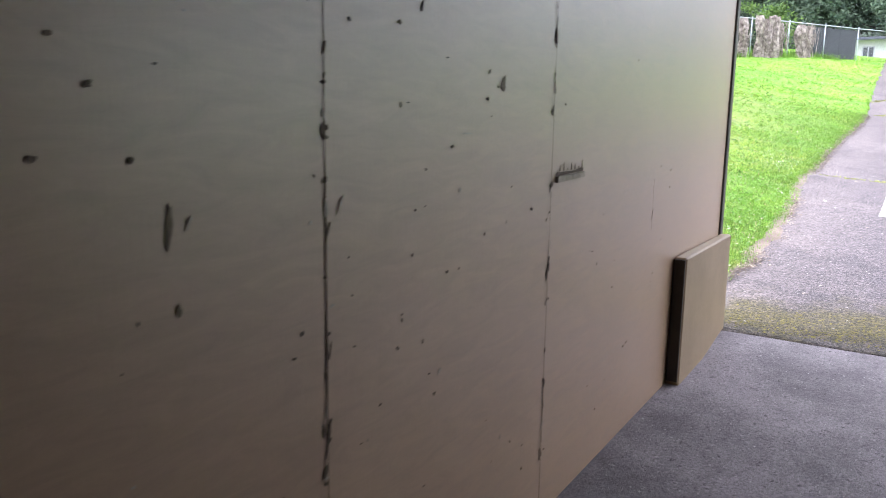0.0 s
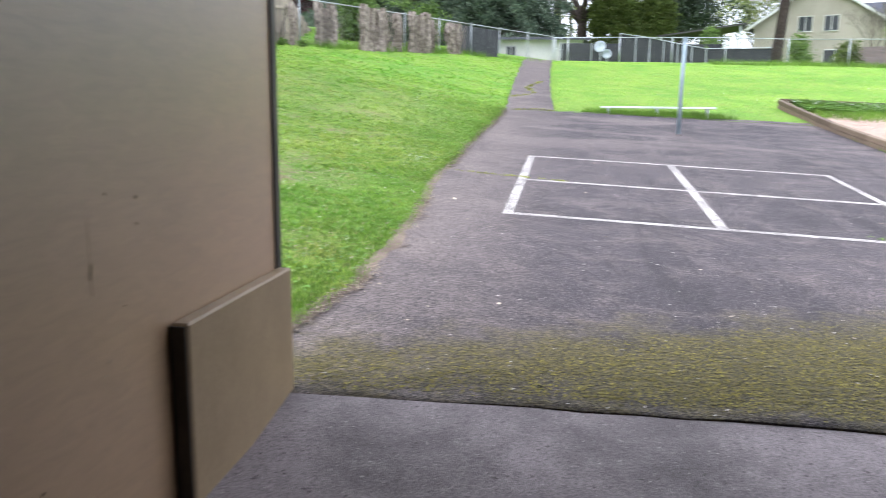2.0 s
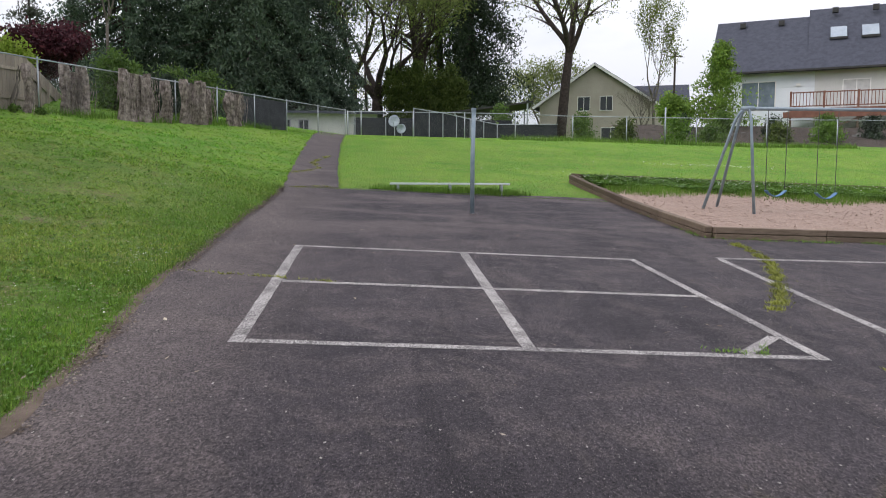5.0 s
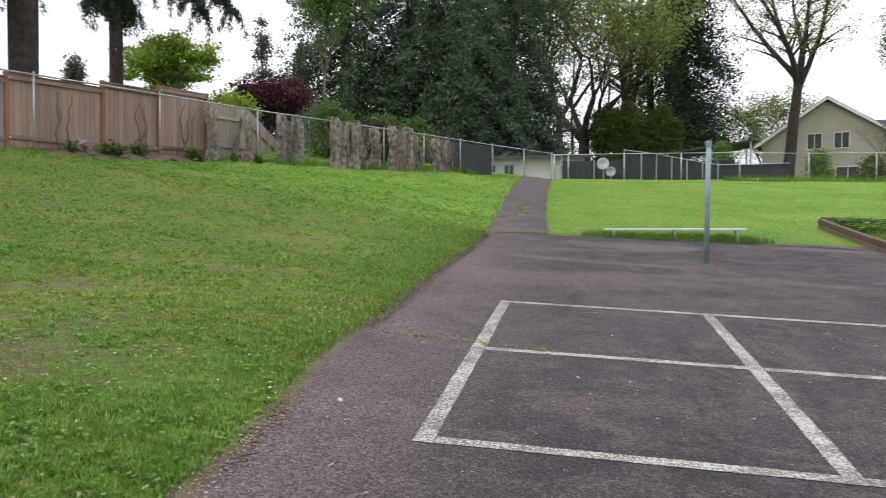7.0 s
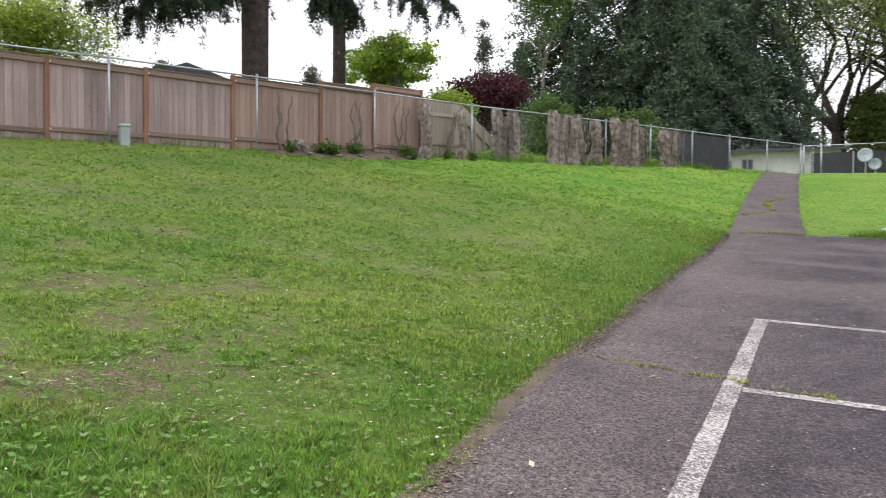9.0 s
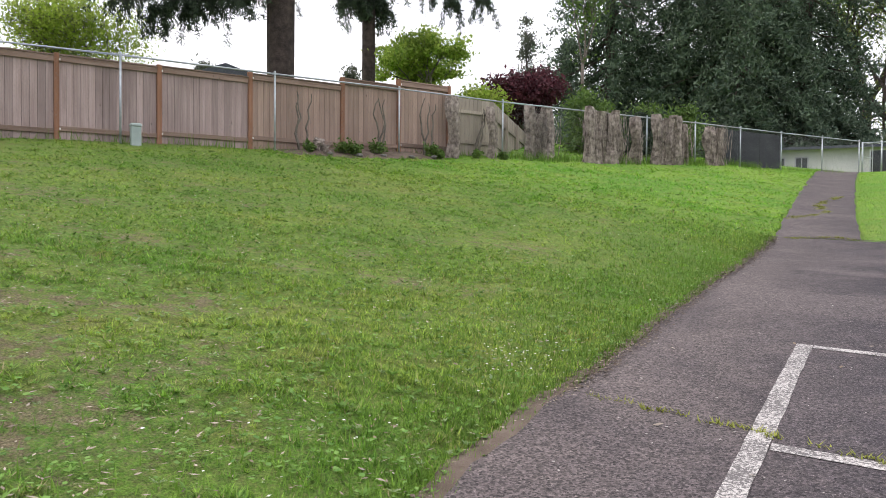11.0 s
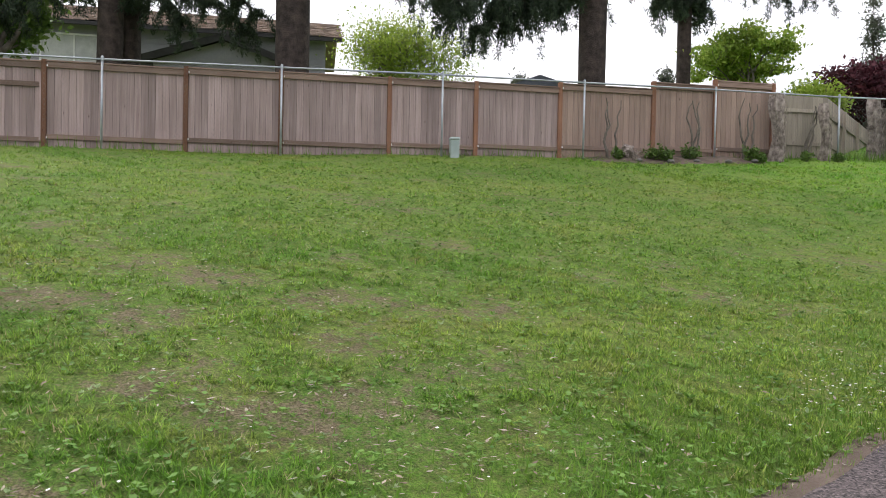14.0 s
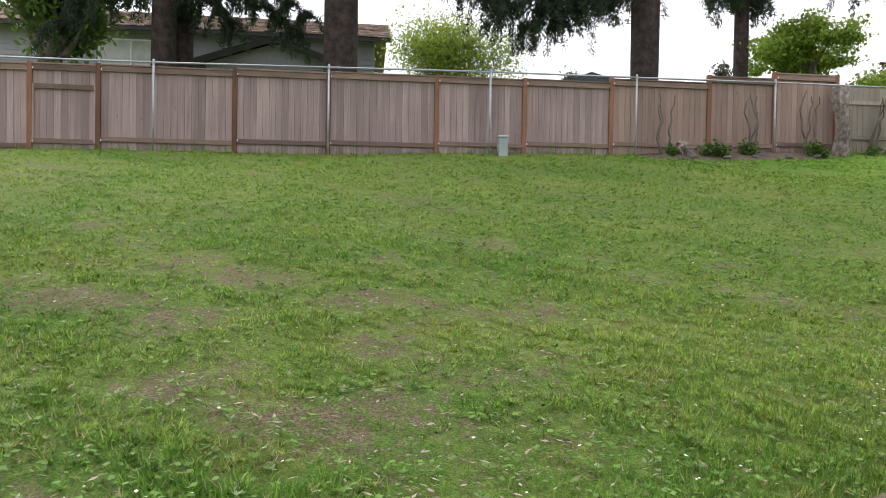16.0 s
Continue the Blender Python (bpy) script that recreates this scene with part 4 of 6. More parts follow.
# utility box by the fence
ub = thing("utility_box", (*along(-0.74, -0.42), fence_ground(-0.74, -0.42) - 0.02), FTURN, "pale green utility pedestal beside the fence", "utility box")
part("body", Shape().box(-0.1, -0.1, 0, 0.1, 0.1, 0.42), M_BOX, ub, bevel=0.012)
part("lid", Shape().box(-0.115, -0.115, 0.41, 0.115, 0.115, 0.49), M_BOX, ub, bevel=0.025)

# ---- trees ----
RNG = np.random.default_rng(7)


def unit(v):
    return v / np.maximum(np.linalg.norm(v, axis=-1, keepdims=True), 1e-6)


def leaf_cloud(name, centres, per, spread, size, mat, droop=0.0, ratio=0.5, out_from=None):
    """Clumps of small leaves round centres."""
    c = np.repeat(np.asarray(centres, dtype=float), per, 0)
    c = c + RNG.normal(size=c.shape) * spread
    d = RNG.normal(size=c.shape)
    if out_from is not None:
        d = d * 0.8 + unit(c - np.asarray(out_from)) * 0.9
    d[:, 2] -= droop
    d = unit(d)
    w = unit(np.cross(d, RNG.normal(size=c.shape)))
    s = size * RNG.uniform(0.6, 1.35, (len(c), 1))
    return quads(name, c, d * s, w * s * ratio, mat)


def conifer(at, height, radius, mat, label, branches=500, per=45, low=0.03, leaf=0.2, shape=0.8, trunk=0.35, sink=0.3, spread=0.5, droop=0.35, gaps=0.15, category="tree", seed=0, base_heavy=1.25):
    """A tall evergreen: tapered trunk and boughs of many small sprays with gaps between."""
    global RNG
    RNG = np.random.default_rng(seed + 100)
    base = gz(at[0], at[1])
    t = thing("conifer_tree", (at[0], at[1], base), 0, label, category)
    pts = [(0.1 * math.sin(i * 1.3 + seed), 0.1 * math.cos(i * 1.7 + seed), -sink + (height + sink) * i / 9) for i in range(10)]
    body = Shape().tube(pts, [trunk * (1 - 0.92 * (i / 9)) * (1.25 if i == 0 else 1) for i in range(10)], 10, wobble=0.15)
    h = low + (1 - low) * RNG.random(branches) ** base_heavy
    ang = RNG.random(branches) * 2 * math.pi
    lobes = 1 + 0.22 * np.sin(ang * 3 + h * 9 + seed) + 0.16 * np.sin(ang * 5 - h * 17)
    full = radius * np.clip(1 - h, 0.02, 1) ** shape * lobes * RNG.uniform(1 - gaps * 2, 1.08, branches)
    cs = []
    for i in range(branches):
        o = np.array((math.cos(ang[i]), math.sin(ang[i]), 0))
        z0 = h[i] * height
        n = max(2, int(full[i] / 0.75))
        tip = None
        for k in range(n):
            f = (k + 0.6) / n
            if f < 0.2 and n > 3:
                continue
            tip = o * full[i] * f + np.array((0, 0, z0 + 0.25 * full[i] * f * (1 - f) * 2 - droop * full[i] * f * f))
            cs.append(tip)
        if i % 3 == 0 and tip is not None:
            body.tube([(0, 0, z0), tuple(tip * np.array((0.5, 0.5, 1)) + np.array((0, 0, (z0 - tip[2]) * 0.35))), tuple(tip)], [0.02 + trunk * 0.16 * (1 - h[i]), 0.02 + trunk * 0.07 * (1 - h[i]), 0.008], 4, False)
    part("trunk", body, M_BARK, t, smooth=True)
    cs = np.array(cs)
    part("crown", leaf_cloud("crown", cs, per, spread * np.array((1, 1, 0.75)), leaf, mat, 0.5, 0.32), mat, t)
    return t


def limbs(body, tips, p, d, length, r, depth, spread, up=0.15, ratio=0.74, kids=(2, 3), rnd=None):
    """Grow one limb and its forks."""
    n = 4
    pts, radii = [p], [r]
    q, e = Vector(p), Vector(d).normalized()
    for i in range(n):
        e = (e + Vector((rnd.uniform(-1, 1), rnd.uniform(-1, 1), rnd.uniform(-0.6, 1) + up)) * 0.17).normalized()
        q = q + e * length / n
        pts.append(tuple(q))
        radii.append(r * (1 - 0.38 * (i + 1) / n))
    body.tube(pts, radii, 7 if r > 0.08 else (4 if r > 0.03 else 3), False, 0.12)
    if depth <= 2:
        tips.extend([pts[2], pts[4]])
    else:
        tips.extend([pts[1], pts[3]])
    if depth == 0:
        return
    for k in range(rnd.randint(*kids) + (1 if depth in (3, 4) else 0)):
        side = Vector((rnd.uniform(-1, 1), rnd.uniform(-1, 1), rnd.uniform(-0.35, 0.8))).normalized()
        i = 4 if k < 2 else rnd.randint(1, 3)
        limbs(body, tips, pts[i], (e + side * spread), length * ratio * rnd.uniform(0.8, 1.12), max(0.006, radii[i] * (0.78 if k == 0 else 0.6)), depth - 1, spread, up, ratio, kids, rnd)


def broadleaf(at, fork, first, r, mat, label, depth=5, per=14, leaf=0.12, spread=0.8, clump=0.3, bark=None, lean=(0, 0), stems=3, seed=1, name="tree", ratio=0.74, category="tree", up=0.15, keep=1.0):
    """A broad-leaved tree: trunk, forking limbs, clumps of leaves at the twigs."""
    global RNG
    RNG = np.random.default_rng(seed + 300)
    rnd = random.Random(seed)
    base = gz(at[0], at[1])
    t = thing(name, (at[0], at[1], base), 0, label, category)
    body, tips = Shape(), []
    body.tube([(0, 0, -0.3), (lean[0] * 0.2, lean[1] * 0.2, fork * 0.3), (lean[0] * 0.55, lean[1] * 0.55, fork * 0.7), (lean[0], lean[1], fork)], [r * 1.35, r, r * 0.9, r * 0.85], 10, True, 0.2)
    for k in range(stems):
        a = 2 * math.pi * k / stems + rnd.uniform(-0.5, 0.5)
        limbs(body, tips, (lean[0], lean[1], fork - 0.05), (math.cos(a) * spread * 0.7, math.sin(a) * spread * 0.7, 1.0), first, r * 0.62, depth, spread, up, ratio, (2, 3), rnd)
    part("trunk", body, bark or M_BARK_GREY, t, smooth=True)
    if mat and tips:
        tips = [p for p in tips if rnd.random() < keep]
        part("crown", leaf_cloud("crown", np.array([tuple(p) for p in tips]), per, clump, leaf, mat, 0.15, 0.55), mat, t)
    return t


def leader_tree(at, fork, rise, r, mat, label, lean=(0, 0), leaders=5, open_out=0.32, branches=15, per=4, leaf=0.11, seed=1):
    """A tall tree: forked trunk, several climbing leaders, side limbs and drooping leafy twigs."""
    global RNG
    RNG = np.random.default_rng(seed + 500)
    rnd = random.Random(seed)
    t = thing("tree", (at[0], at[1], gz(*at)), 0, label, "tree")
    body, tips = Shape(), []
    top = Vector((lean[0], lean[1], fork))
    body.tube([(0, 0, -0.3), top * 0.25 + Vector((0.06, 0, 0)), top * 0.6, top * 0.85 + Vector((0.05, 0, 0)), top], [r * 1.4, r * 1.02, r * 0.9, r * 0.85, r * 0.8], 10, True, 0.2)
    for k in range(leaders):
        a = 2 * math.pi * k / leaders + rnd.uniform(-0.4, 0.4)
        out = open_out * (0.25 if k == 0 else rnd.uniform(0.8, 1.25))
        e = Vector((math.cos(a) * out, math.sin(a) * out, 1)).normalized()
        start = top - Vector((0, 0, rnd.uniform(0, 0.2) * fork * 0.6 if k > 2 else 0.1))
        pts, n = [start], 12
        for i in range(n):
            e = (e + Vector((rnd.uniform(-1, 1), rnd.uniform(-1, 1), rnd.uniform(-0.3, 0.7))) * 0.12).normalized()
            pts.append(pts[-1] + e * rise / n * rnd.uniform(0.85, 1.1))
        radii = [r * 0.55 * (1 - 0.9 * i / n) + 0.02 for i in range(n + 1)]
        body.tube(pts, radii, 7, False, 0.15)
        for b in range(branches):
            f = 0.18 + 0.8 * (b + rnd.random()) / branches
            i = min(n - 1, int(f * n))
            p = pts[i].lerp(pts[i + 1], f * n - i)
            az = math.atan2(p.y - top.y, p.x - top.x) + rnd.uniform(-1.5, 1.5)
            ln = rise * 0.4 * (1 - 0.6 * f) * rnd.uniform(0.7, 1.2)
            d = Vector((math.cos(az), math.sin(az), rnd.uniform(0.2, 1.3))).normalized()
            limb = [p, p + d * ln * 0.35, p + d * ln * 0.7 + Vector((0, 0, -0.04 * ln)), p + d * ln + Vector((0, 0, -0.22 * ln))]
            body.tube(limb, [radii[i] * 0.5 + 0.01, radii[i] * 0.32 + 0.01, 0.022, 0.01], 4, False)
            for w in range(9):
                g = 0.2 + 0.8 * rnd.random()
                j = min(2, int(g * 3))
                q = limb[j].lerp(limb[j + 1], g * 3 - j)
                tw = Vector((rnd.uniform(-1, 1), rnd.uniform(-1, 1), rnd.uniform(-0.6, 0.6))) * rnd.uniform(0.5, 1.2)
                end = q + tw + Vector((0, 0, -0.2))
                body.tube([q, q + tw * 0.6, end], [0.014, 0.011, 0.006], 3, False)
                tips += [tuple(q + tw * 0.5), tuple(end)]
    part("trunk", body, M_BARK, t, smooth=True)
    part("crown", leaf_cloud("crown", np.array(tips), per, 0.28, leaf, mat, 0.2, 0.55), mat, t)
    return t


# the dark evergreen mass behind the wire fence
for i, (x, y, h, r) in enumerate(((-15.9, 60, 30, 5.2), (-11.6, 62.5, 34, 6.0), (-7.6, 60, 33, 5.8), (-4.2, 63, 31, 5.4))):
    conifer((x, y), h, r, M_CONIFER, "tall dense dark-green evergreen with drooping boughs", 400, 52, 0.03, 0.15, 0.55, 0.55, spread=0.3, seed=i, droop=0.55, base_heavy=1.9)
# looser dark fir behind the pole, far firs at the sky line
conifer((10.4, 80.7), 27, 5.4, M_FIR, "tall dark fir with open drooping boughs", 340, 40, 0.12, 0.2, 0.5, 0.5, spread=0.5, seed=11, gaps=0.32)
conifer((7.6, 84), 30, 3.6, M_HEDGE, "tall ivy-clad tree with mid-green foliage", 130, 28, 0.12, 0.2, 0.4, 0.5, spread=0.6, seed=12, gaps=0.32)
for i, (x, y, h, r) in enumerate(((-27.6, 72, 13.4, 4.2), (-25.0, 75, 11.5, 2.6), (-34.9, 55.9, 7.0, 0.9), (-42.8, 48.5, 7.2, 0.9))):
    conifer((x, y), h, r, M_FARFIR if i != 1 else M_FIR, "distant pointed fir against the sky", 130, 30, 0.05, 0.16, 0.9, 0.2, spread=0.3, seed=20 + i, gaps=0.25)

# tall leafy and bare-limbed trees beyond the gate
broadleaf((1.2, 71), 3.4, 4.2, 0.55, M_SPRING, "tall mossy tree with dark trunk and thin spring leaves", 5, 6, 0.13, 0.9, 0.45, bark=M_BARK, seed=3, stems=4, up=0.12, ratio=0.83)
leader_tree((4.7, 77), 5.0, 17, 0.6, M_BROADLEAF, "tall dark tree with climbing limbs and sparse leaves", (0.3, 0), 4, 0.25, 16, 3, 0.12, 5)
broadleaf((-1.0, 76), 6, 5.5, 0.4, M_BROADLEAF, "tall tree with mid-green leaves behind the fence", 5, 7, 0.15, 0.85, 0.5, bark=M_BARK, seed=8, stems=4, up=0.15, ratio=0.83)
leader_tree((18.2, 76), 9.3, 12.5, 0.46, M_SPRING, "spreading tree with dark forked trunk and young leaves", (0.9, 0), 6, 0.62, 12, 4, 0.11, 9)
broadleaf((29.5, 82), 4.5, 3.6, 0.16, M_SPRING, "slender birch-like tree with sparse leaves", 5, 5, 0.10, 0.4, 0.3, seed=13, stems=2, up=0.5, keep=0.6)
broadleaf((20, 92), 2.5, 2.8, 0.2, M_SPRING, "pale flowering tree beside the tan house", 5, 5, 0.12, 0.8, 0.4, seed=15, stems=4, keep=0.6)
broadleaf((27.2, 79), 1.2, 1.7, 0.12, None, "bare twiggy shrub tree before the tan house", 5, 4, 0.06, 0.7, 0.2, seed=16, stems=5)
conifer((24.0, 54.4), 6.4, 3.3, M_YOUNG, "young bright-green tree beside the white house", 150, 24, 0.16, 0.13, 0.9, 0.09, spread=0.28, seed=31, droop=0.0)
broadleaf((22.0, 57), 0.8, 0.75, 0.08, M_YOUNG, "round yellow-green shrub behind the wire fence", 4, 14, 0.1, 0.8, 0.25, seed=33, stems=5, name="shrub", category="shrub")

# arborvitae hedge
for i in range(9):
    conifer((2.3 + i * 0.75, 70 + 0.2 * (i % 2)), 5.6 + 0.7 * math.sin(i * 2.1) + (1.0 if i in (2, 3) else 0), 0.8, M_HEDGE, "narrow green arborvitae in a hedge row", 75, 32, 0.02, 0.15, 0.45, 0.06, spread=0.25, seed=40 + i, droop=-0.2, gaps=0.1)

# gardens behind the board fence
broadleaf((-14.0, 32.8), 1.35, 0.95, 0.12, M_MAPLE, "light green maple showing over the fence", 4, 22, 0.07, 1.25, np.array((0.2, 0.2, 0.05)), seed=28, stems=6, up=-0.12, keep=0.5)
broadleaf((-12.3, 37.6), 0.7, 0.88, 0.12, M_RED, "dark red Japanese maple behind the fence", 4, 20, 0.075, 1.35, np.array((0.26, 0.26, 0.09)), seed=22, stems=7, up=-0.2)
broadleaf((-12.2, 33.6), 0.7, 0.5, 0.06, M_YELLOW, "small yellow-green shrub behind the fence", 3, 12, 0.07, 0.9, 0.16, seed=23, stems=4, name="shrub", category="shrub")
broadleaf((-10.3, 39.0), 3.4, 1.8, 0.07, M_BROADLEAF, "thin pale-trunked young tree behind the wire fence", 4, 10, 0.09, 0.5, 0.25, seed=24, stems=3, up=0.5)
broadleaf((-24.3, 25.6), 1.2, 1.35, 0.14, M_YELLOW, "bright yellow-green tree beside the grey house", 5, 8, 0.055, 0.95, 0.4, seed=25, stems=6, up=0.0, keep=0.6)
broadleaf((-27.0, 12.0), 3.2, 1.5, 0.2, M_BROADLEAF, "dark leafy tree beside the grey house", 5, 7, 0.12, 0.8, 0.3, seed=26, stems=5, up=0.05)


def big_fir(at, r, h, label, boughs, seed=1, crown_from=0.42):
    """A near fir: a bare thick trunk with long hanging boughs; an unseen crown high above gives shade."""
    global RNG
    RNG = np.random.default_rng(seed + 700)
    rnd = random.Random(seed)
    base = gz(*at)
    t = thing("fir_tree", (at[0], at[1], base), 0, label, "tree")
    body = Shape().tube([(0, 0, -0.4), (0, 0, 0.5), (0.02, 0, h * 0.2), (0.05, 0.05, h * 0.5), (0, 0, h)], [r * 1.3, r * 1.05, r, r * 0.75, 0.05], 18, True, 0.12)
    part("trunk", body, M_BARK, t, smooth=True)
    cs = []
    for (z0, azim, reach, drop) in boughs:
        bough = Shape()
        o = Vector((math.cos(radians(azim)), math.sin(radians(azim)), 0))
        pts = []
        for k in range(9):
            f = k / 8
            pts.append(o * reach * f + Vector((0.12 * math.sin(f * 7 + seed), 0.12 * math.cos(f * 5), z0 + 0.25 * math.sin(f * 3) - drop * f ** 2.2)))
        bough.tube(pts, [0.07 * (1 - 0.85 * k / 8) for k in range(9)], 5, False)
        for k in range(1, 9):
            for _ in range(5):
                side = Vector((rnd.uniform(-1, 1), rnd.uniform(-1, 1), rnd.uniform(-0.5, 0.1))).normalized()
                ln = rnd.uniform(0.35, 0.9)
                p = pts[k]
                q = p + side * ln * 0.5 + Vector((0, 0, -0.1 * ln))
                e = q + side * ln * 0.3 + Vector((0, 0, -ln * rnd.uniform(0.5, 1.0)))
                bough.tube([p, q, e], [0.012, 0.008, 0.003], 3, False)
                for i in range(9):
                    f = i / 8
                    cs.append(tuple(p.lerp(q, f * 2) if f < 0.5 else q.lerp(e, f * 2 - 1)))
        part("bough", bough, M_BARK, t)
    # this crown sits above the view, added for the shade it casts
    top = []
    for _ in range(260):
        f = crown_from + (1 - crown_from) * rnd.random()
        a = rnd.random() * 6.283
        rad = (1 - f) * 6.0 * rnd.uniform(0.3, 1) + 0.3
        top.append((math.cos(a) * rad, math.sin(a) * rad, f * h - rad * 0.3))
    part("crown", leaf_cloud("crown", np.array(top), 40, 0.6, 0.22, M_FIR, 0.5, 0.3), M_FIR, t)
    if cs:
        part("hanging_needles", leaf_cloud("needles", np.array(cs), 22, 0.06, 0.09, M_FIR, 1.1, 0.16), M_FIR, t)
    return t


big_fir((-15.69, 26.98), 0.40, 24, "thick fir trunk rising behind the board fence", [(4.5, 226, 2.6, 1.0), (4.8, 232, 3.4, 1.4), (4.9, 220, 3.8, 1.4), (5.5, 228, 4.2, 1.6), (4.6, 230, 1.4, 0.6), (5.8, 236, 4.6, 2.0), (6.0, 222, 4.4, 1.8), (6.2, 230, 5.0, 2.0), (5.4, 224, 1.8, 0.8), (5.9, 229, 2.9, 1.5)], 1)
big_fir((-15.03, 30.68), 0.22, 20, "slim fir trunk with tufts of hanging twigs", [(4.9, 240, 0.8, 0.5), (4.7, 60, 0.5, 0.4), (5.9, 58, 3.2, 0.9), (5.8, 240, 1.2, 0.6), (5.9, 46, 4.2, 1.0)], 2)
big_fir((-19.61, 18.78), 0.46, 25, "dark thick fir trunk with hanging boughs near the fence", [(5.8, 50, 4.6, 1.3), (6.2, 58, 4.4, 1.6), (5.6, 44, 3.4, 0.8), (6.2, 240, 2.4, 0.8), (6.4, 52, 5.2, 1.7), (6.6, 64, 3.4, 1.3), (6.5, 246, 4.6, 1.2)], 3)
big_fir((-23.71, 14.83), 0.36, 22, "lichen-grey fir trunk before the grey house", [(5.3, 62, 2.0, 0.9), (5.2, 250, 3.0, 1.2)], 4)
big_fir((-24.2, 15.5), 0.33, 22, "dark fir trunk before the grey house", [(5.6, 66, 3.4, 1.2), (5.9, 55, 4.0, 1.2)], 5)


# ---- cut hedge trunks and growth along the fence ----
def dead_clump(s, k, width, height, stems, seed):
    rnd = random.Random(seed)
    x, y = along(s, k)
    base = gz(x, y)
    t = thing("tree_stump", (x, y, base), FTURN, "row of cut, stripped grey-brown hedge trunks", "stump", "cut hedge trunks")
    for i in range(stems):
        u = (i + 0.5) / stems * width - width / 2 + rnd.uniform(-0.06, 0.06)
        hh = height * rnd.uniform(0.86, 1.03)
        r = width / stems * rnd.uniform(0.5, 0.8)
        v = rnd.uniform(-0.14, 0.1)
        pts, rr = [], []
        for j in range(9):
            f = j / 8
            pts.append((u * (1 - 0.12 * f) + 0.05 * math.sin(f * 6 + i), v + 0.05 * math.cos(f * 5 + i * 2), -0.15 + (hh + 0.15) * f))
            rr.append(r * (1.25 - 0.35 * f + 0.22 * math.sin(f * 9 + i * 1.7)))
        part("trunk", Shape().tube(pts, rr, 11, True, 0.75), M_STUMP, t)
    fibre = Shape()
    for i in range(int(width * 70)):
        u, v = rnd.uniform(-width / 2, width / 2), rnd.uniform(-0.34, -0.02)
        z0, z1 = rnd.uniform(-0.1, height * 0.5), rnd.uniform(height * 0.5, height)
        fibre.tube([(u, v, z0), (u + rnd.uniform(-0.12, 0.12), v + rnd.uniform(-0.05, 0.05), (z0 + z1) / 2), (u + rnd.uniform(-0.18, 0.18), v, z1)], [0.016, 0.013, 0.006], 4, False)
    part("loose_bark", fibre, M_STUMP, t, "loose strips of pale bark", kind="stuff")


dead_clump(11.0, 0.12, 1.05, 1.55, 6, 1)
dead_clump(13.1, -0.38, 1.75, 1.62, 7, 2)
dead_clump(14.75, -0.38, 0.22, 1.5, 1, 5)
dead_clump(16.2, -0.38, 1.25, 1.66, 5, 3)
dead_clump(17.15, -0.38, 0.24, 1.45, 1, 9)
dead_clump(18.75, -0.38, 0.95, 1.45, 4, 4)
dead_clump(7.35, -0.40, 0.22, 1.62, 1, 6)
dead_clump(8.75, -0.3, 0.13, 1.6, 1, 7)
dead_clump(3.5, -0.5, 0.2, 0.32, 1, 8)


def vine(s, k, height, seed):
    rnd = random.Random(seed)
    x, y = along(s, k)
    t = thing("climbing_stem", (x, y, gz(x, y)), FTURN, "bare woody stem climbing the fence", "climber", "stems on the fence")
    body = Shape()
    for i in range(3):
        p = [(rnd.uniform(-0.08, 0.08), 0, -0.1)]
        for j in range(1, 8):
            p.append((p[-1][0] + rnd.uniform(-0.09, 0.11), rnd.uniform(-0.04, 0.04), height * j / 7 * rnd.uniform(0.9, 1.0)))
        body.tube(p, [0.035 * (1 - 0.1 * j) for j in range(8)], 6, False, 0.3)
    part("stem", body, M_BARK_GREY, t)


vine(5.2, -0.3, 1.5, 1)
vine(6.6, -0.3, 1.55, 2)
vine(8.3, -0.3, 1.5, 3)
vine(3.1, -0.28, 1.5, 4)


def shrub(s, k, size, mat, label, seed, n=17, leaf=0.05):
    global RNG
    RNG = np.random.default_rng(seed + 900)
    rnd = random.Random(seed)
    x, y = along(s, k)
    t = thing("shrub", (x, y, gz(x, y)), 0, label, "shrub", "shrubs along the fence")
    st, cs = Shape(), []
    for i in range(n):
        a, f = rnd.random() * 6.283, rnd.uniform(0.25, 1)
        tip = Vector((math.cos(a) * size * 0.6 * f, math.sin(a) * size * 0.6 * f, size * rnd.uniform(0.3, 1.0)))
        st.tube([(0, 0, -0.05), tip * 0.6, tip], [0.008, 0.006, 0.003], 3, False)
        cs.append(tuple(tip))
        cs.append(tuple(tip * 0.7))
    part("stems", st, M_BARK_GREY, t)
    part("leaves", leaf_cloud("leaves", np.array(cs), 9, size * 0.12, leaf, mat, 0.1, 0.5), mat, t)


for i, (s, sz) in enumerate(((3.25, 0.26), (4.05, 0.36), (4.3, 0.26), (5.05, 0.34), (6.6, 0.36), (6.75, 0.22), (8.2, 0.22), (9.0, 0.2))):
    shrub(s, -0.5 - 0.12 * (i % 3), sz, M_BROADLEAF, "small leafy shrub at the foot of the fence", i)
